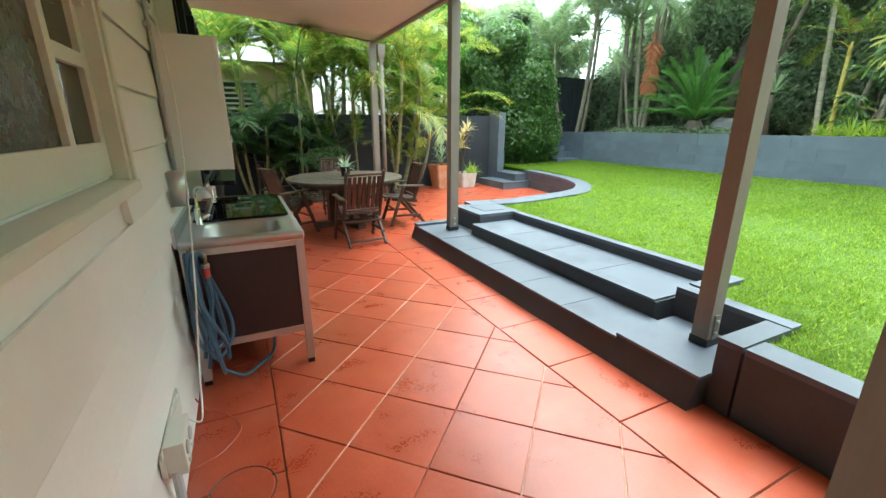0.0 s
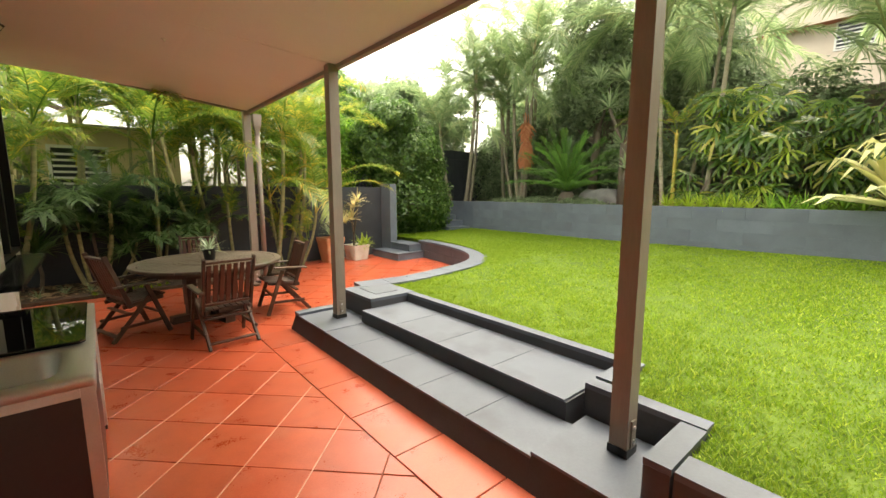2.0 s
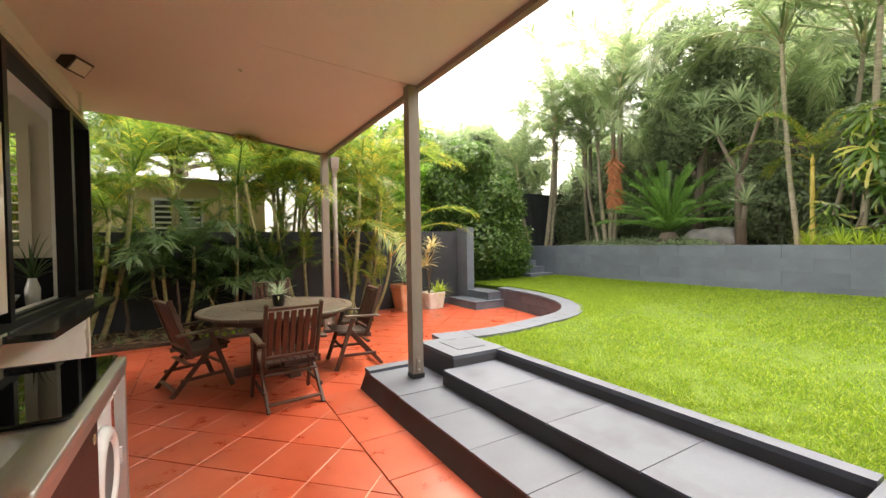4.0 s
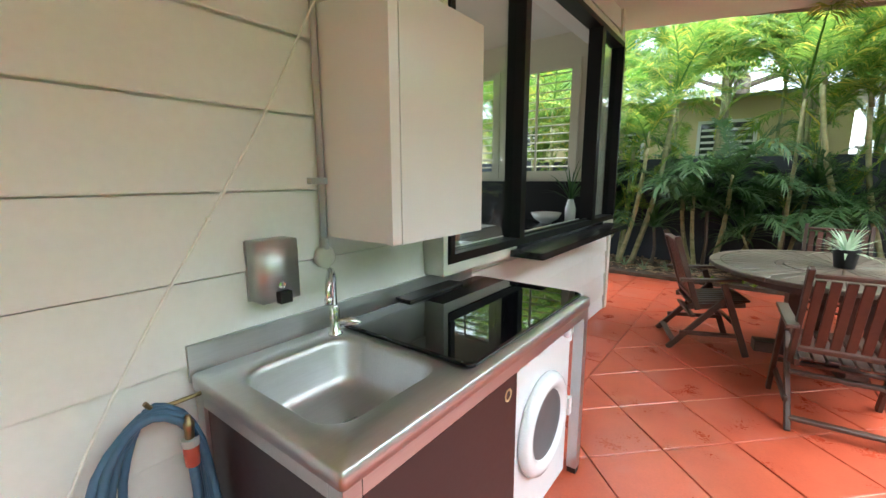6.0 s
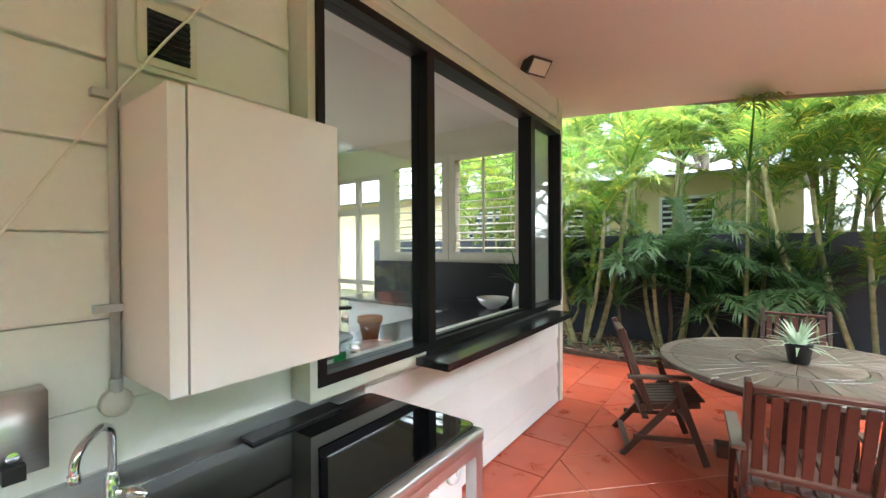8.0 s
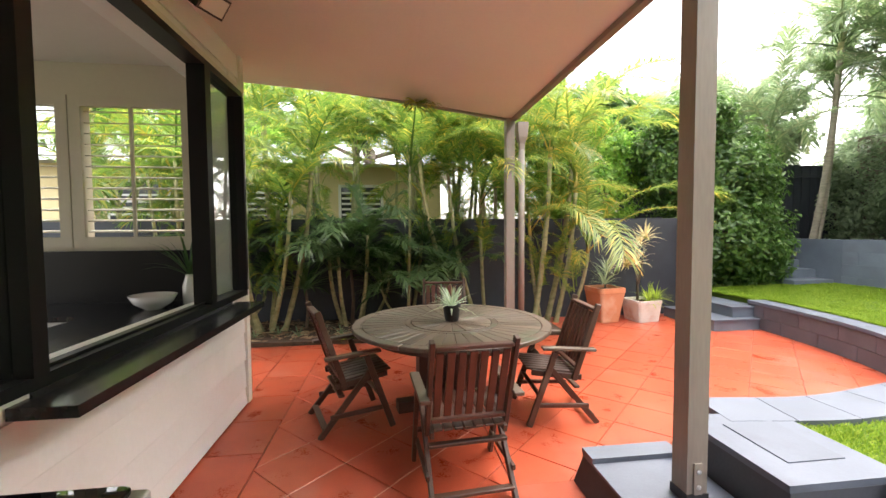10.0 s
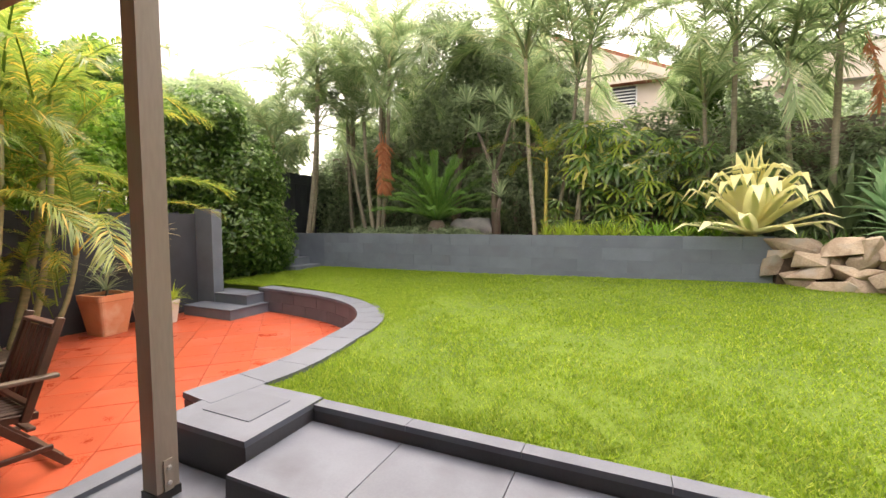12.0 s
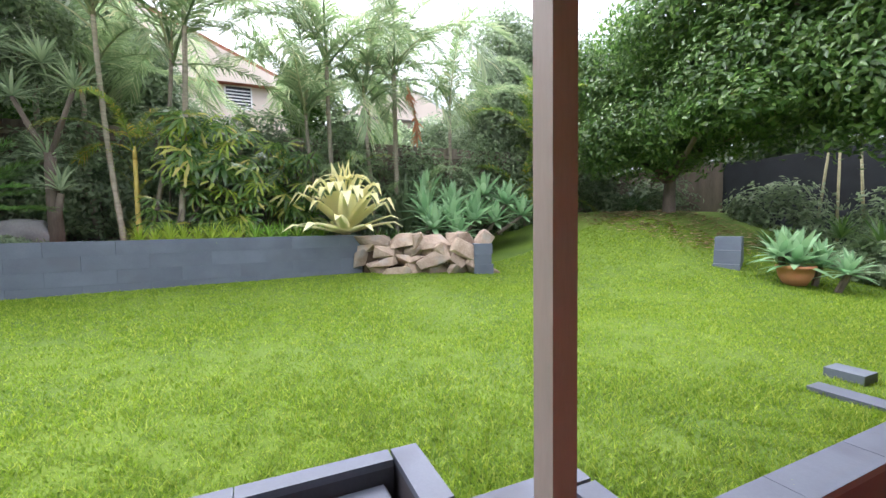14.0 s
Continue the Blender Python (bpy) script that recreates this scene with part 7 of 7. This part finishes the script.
head_plant("table_plant", 1.872, 7.16, 0.87, "silvery green spiky plant in the black table pot", [], [(0, 0, 0, 1.0)], M["silver"], 40, 0.24, 0.022, 14, "potted plant", elev=(1.35, 0.0), droop=(0.3, 0.9))
vl = joined_rosettes("palm_leaf", [(0, 0, 0, 1.0)], M["palmshade"], 22, 0.42, 0.02, 15, elev=(1.4, 0.5))
piece("palm_leaf", vl, vase, pose(0, 0, 0.24))


# ---- neighbours ----
def house(name, label, x0, x1, y0, y1, z0, z1, wallmat, roofmat, ridge, axis, wins):
    t = thing(name, label, "house")
    part("wall", box_bm(x0, x1, y0, y1, z0, z1), wallmat, t)
    bm = bmesh.new()
    o = 0.5
    if axis == "x":
        ym = (y0 + y1) / 2
        c = [(x0 - o, y0 - o, z1), (x1 + o, y0 - o, z1), (x1 + o, y1 + o, z1), (x0 - o, y1 + o, z1), (x0 - o, ym, ridge), (x1 + o, ym, ridge)]
        fs = ((0, 1, 5, 4), (2, 3, 4, 5), (3, 0, 4), (1, 2, 5), (3, 2, 1, 0))
    else:
        xm = (x0 + x1) / 2
        c = [(x0 - o, y0 - o, z1), (x1 + o, y0 - o, z1), (x1 + o, y1 + o, z1), (x0 - o, y1 + o, z1), (xm, y0 - o, ridge), (xm, y1 + o, ridge)]
        fs = ((0, 4, 5, 3), (1, 2, 5, 4), (0, 1, 4), (2, 3, 5), (3, 2, 1, 0))
    vs = [bm.verts.new(q) for q in c]
    for f in fs:
        bm.faces.new([vs[i] for i in f])
    bmesh.ops.recalc_face_normals(bm, faces=bm.faces)
    part("roof", bm, roofmat, t)
    if axis == "x":
        bm, k = bmesh.new(), 0.94
        vs = [bm.verts.new(c) for x in (x0 - o - 0.03, x0 - o - 0.005) for c in ((x, ym - (ym - y0 + o) * k, z1), (x, ym + (ym - y0 + o) * k, z1), (x, ym, z1 + (ridge - z1) * k))]
        for f in ((0, 2, 1), (3, 4, 5), (0, 1, 4, 3), (1, 2, 5, 4), (2, 0, 3, 5)):
            bm.faces.new([vs[i] for i in f])
        bmesh.ops.recalc_face_normals(bm, faces=bm.faces)
        part("gable", bm, wallmat, t)
    for x, y, z, w, h, face in wins:
        wd = part("window", box_bm(-0.04, 0.02, -w / 2, w / 2, 0, h) if face == "x" else box_bm(-w / 2, w / 2, -0.04, 0.02, 0, h), M["white"], t, m=pose(x, y, z))
        part("pane", box_bm(-0.05, -0.041, -w / 2 + 0.07, w / 2 - 0.07, 0.07, h - 0.07) if face == "x" else box_bm(-w / 2 + 0.07, w / 2 - 0.07, -0.05, -0.041, 0.07, h - 0.07), M["dimglass"], wd)
        for k in range(6):
            zz = 0.1 + k * (h - 0.2) / 6
            part("blind_slat", box_bm(-0.058, -0.051, -w / 2 + 0.08, w / 2 - 0.08, zz, zz + 0.05) if face == "x" else box_bm(-w / 2 + 0.08, w / 2 - 0.08, -0.058, -0.051, zz, zz + 0.05), M["white"], wd)


house("neighbour_house", "cream rendered neighbouring house with blinds, behind the palms", -12, 2.6, 14.0, 19, -0.06, 3.15, M["render_cream"], M["roof_grey"], 3.6, "x", [(-1.6, 14.0, 1.7, 1.1, 1.0, "y"), (0.6, 14.0, 1.7, 1.1, 1.0, "y"), (-4.5, 14.0, 1.7, 1.4, 1.1, "y")])
house("neighbour_house", "pale pink neighbouring house with a red tiled roof", 24, 34, 1.0, 14.0, -0.06, 8.3, M["render_pink"], M["roof_red"], 11.4, "x", [(24.0, 3.6, 7.2, 1.2, 1.1, "x"), (24.0, 8.0, 7.2, 1.4, 1.2, "x")])
house("neighbour_house", "grey gabled neighbouring house beyond the fence", 25, 33, -8.6, -1.6, -0.06, 7.6, M["render_pink"], M["roof_grey"], 9.6, "x", [(25.0, -5.0, 5.6, 1.4, 1.2, "x")])

# ---- paving tiles: a diagonal field between straight borders ----
def clip(poly, x0, x1, y0, y1):
    for ax, lim, sg in ((0, x0, 1), (0, x1, -1), (1, y0, 1), (1, y1, -1)):
        out = []
        for a, b in zip(poly, poly[1:] + poly[:1]):
            da, db = (a[ax] - lim) * sg, (b[ax] - lim) * sg
            if da >= 0:
                out.append(a)
            if da * db < 0:
                s = da / (da - db)
                out.append((a[0] + (b[0] - a[0]) * s, a[1] + (b[1] - a[1]) * s))
        poly = out
        if len(poly) < 3:
            return []
    return poly


def tile_bm(poly, top=0.0, ch=0.004):
    """A flat tile with a worn, sloping edge."""
    cx, cy = sum(p[0] for p in poly) / len(poly), sum(p[1] for p in poly) / len(poly)
    bm, rings = bmesh.new(), []
    for inset, z in ((0, -0.02), (0, top - 0.003), (ch, top)):
        ring = []
        for x, y in poly:
            d = math.hypot(x - cx, y - cy) + 1e-6
            ring.append(bm.verts.new((x - (x - cx) / d * inset, y - (y - cy) / d * inset, z)))
        rings.append(ring)
    n = len(poly)
    for a, b in zip(rings, rings[1:]):
        for k in range(n):
            bm.faces.new((a[k], a[(k + 1) % n], b[(k + 1) % n], b[k]))
    bm.faces.new(rings[-1])
    return bm


FLOOR = bpy.data.objects["floor"]
S, GAP = 0.428, 0.0045
H = S / math.sqrt(2)
rnd = random.Random(9)
full = to_mesh("tile", tile_bm([(H - GAP, 0), (0, H - GAP), (-H + GAP, 0), (0, -H + GAP)]), M["tile"])
for x0, x1, y0, y1 in ((0.425, 2.055, -3.9, 9.27), (2.064, 7.05, 5.905, 10.48), (-1.58, -0.03, 7.55, 9.27)):
    for i in range(-30, 50):
        for j in range(-30, 50):
            cx, cy = 1.01 + (i + j) * H, 3.275 + H + (i - j) * H
            if not (x0 - H < cx < x1 + H and y0 - H < cy < y1 + H):
                continue
            sq = [(cx + H - GAP, cy), (cx, cy + H - GAP), (cx - H + GAP, cy), (cx, cy - H + GAP)]
            p = clip(sq, x0, x1, y0, y1)
            if len(p) < 3:
                continue
            area = abs(sum(a[0] * b[1] - b[0] * a[1] for a, b in zip(p, p[1:] + p[:1]))) / 2
            if area < 0.004:
                continue
            tilt = pose(0, 0, rnd.uniform(-0.0025, 0.0), rnd.uniform(-0.25, 0.25), rnd.uniform(-0.25, 0.25), 0)
            if area > 0.98 * 2 * (H - GAP) ** 2:
                piece("tile", full, FLOOR, pose(cx, cy, 0) @ tilt)
            else:
                mx, my = sum(q[0] for q in p) / len(p), sum(q[1] for q in p) / len(p)
                part("tile", tile_bm([(a - mx, b - my) for a, b in p]), M["tile"], FLOOR, m=pose(mx, my, 0) @ tilt)
for x0, x1, y0, y1, st in ((-0.02, 0.416, -3.9, 9.27, 0.52), (2.064, 2.60, -3.9, 5.905, 0.58)):
    me = to_mesh("border_tile", tile_bm([(x1, st - GAP), (x0, st - GAP), (x0, GAP), (x1, GAP)]), M["tile"])
    y = y0
    while y + st < y1:
        piece("border_tile", me, FLOOR, pose(0, y, rnd.uniform(-0.002, 0)))
        y += st
    part("border_tile", tile_bm([(x1, y1 - y), (x0, y1 - y), (x0, GAP), (x1, GAP)]), M["tile"], FLOOR, m=pose(0, y, 0))
# pale strips that paint the sky's glint into the joints of one direction
bm = bmesh.new()
for k in range(-40, 40):
    c0 = 3.275 - 1.01 + k * 2 * H
    a, b = Vector((0.43, 0.43 + c0, 0)), Vector((2.05, 2.05 + c0, 0))
    if b.y < -3.8 or a.y > 9.2 or k % 5 == 3:
        continue
    m = Matrix.Translation(a) @ Matrix.Rotation(radians(45), 4, "Z")
    bm_box(bm, 0, (b - a).length, -GAP * 0.9, GAP * 0.9, -0.011, -0.0035, m)
tagged(part("joint_mortar", bm, M["grout_glint"], FLOOR), kind="stuff")
cv = thing("drain_cover", "round cracked drain cover set in the red paving", "drain cover", pose(0.24, 2.30, 0.0))
part("cover", lathe_bm([(0.13, -0.004), (0.128, 0.003), (0.01, 0.004)], 26), M["tile"], cv)
part("cover_ring", lathe_bm([(0.131, -0.004), (0.138, 0.0018), (0.145, -0.004)], 26), M["black"], cv)


# ---- grass blades over the lawn ----
def blades():
    r = np.random.default_rng(5)
    n = 460000
    y = r.uniform(-6.0, 10.6, n)
    edge = np.array([lawn_edge(v) for v in np.linspace(-6.0, 10.6, 1661)])
    x0 = edge[np.clip(((y + 6.0) * 100).astype(int), 0, 1660)] - 0.03
    x = x0 + (10.0 - x0) * r.random(n) ** 1.9
    def sm(v):
        v = np.clip(v, 0, 1)
        return v * v * (3 - 2 * v)
    z = 0.385 + 0.0244 * np.maximum(0, x - 5.5) + 1.25 * sm((-1.2 - y) / 6.0) * sm((x - 4.2) / 5.5) + 0.06 * sm((7.0 - y) / 6.0) * sm((x - 5.0) / 5.0)
    clumps = 0.75 + 0.5 * (np.sin(x * 9.1 + 2.1 * np.sin(y * 6.3)) * np.sin(y * 8.3 + 1.7 * np.sin(x * 5.1)) > -0.1)
    h = r.uniform(0.010, 0.030, n) * clumps
    w = r.uniform(0.0032, 0.0075, n) * (1 + 0.12 * (x - x0))
    a, lean = r.uniform(0, 2 * np.pi, n), r.uniform(0.3, 2.2, n)
    c, s = np.cos(a), np.sin(a)
    V = np.empty((n, 3, 3))
    V[:, 0] = np.stack([x - s * w, y + c * w, z - 0.008], 1)
    V[:, 1] = np.stack([x + s * w, y - c * w, z - 0.008], 1)
    V[:, 2] = np.stack([x + c * h * lean, y + s * h * lean, z + h], 1)
    ob = new("lawn_grass", raw_mesh("lawn_grass", V.reshape(-1, 3), np.arange(3 * n).reshape(-1, 3), M["grass"]))
    tagged(ob, "short bright green grass blades covering the lawn", "grass", kind="stuff")


blades()
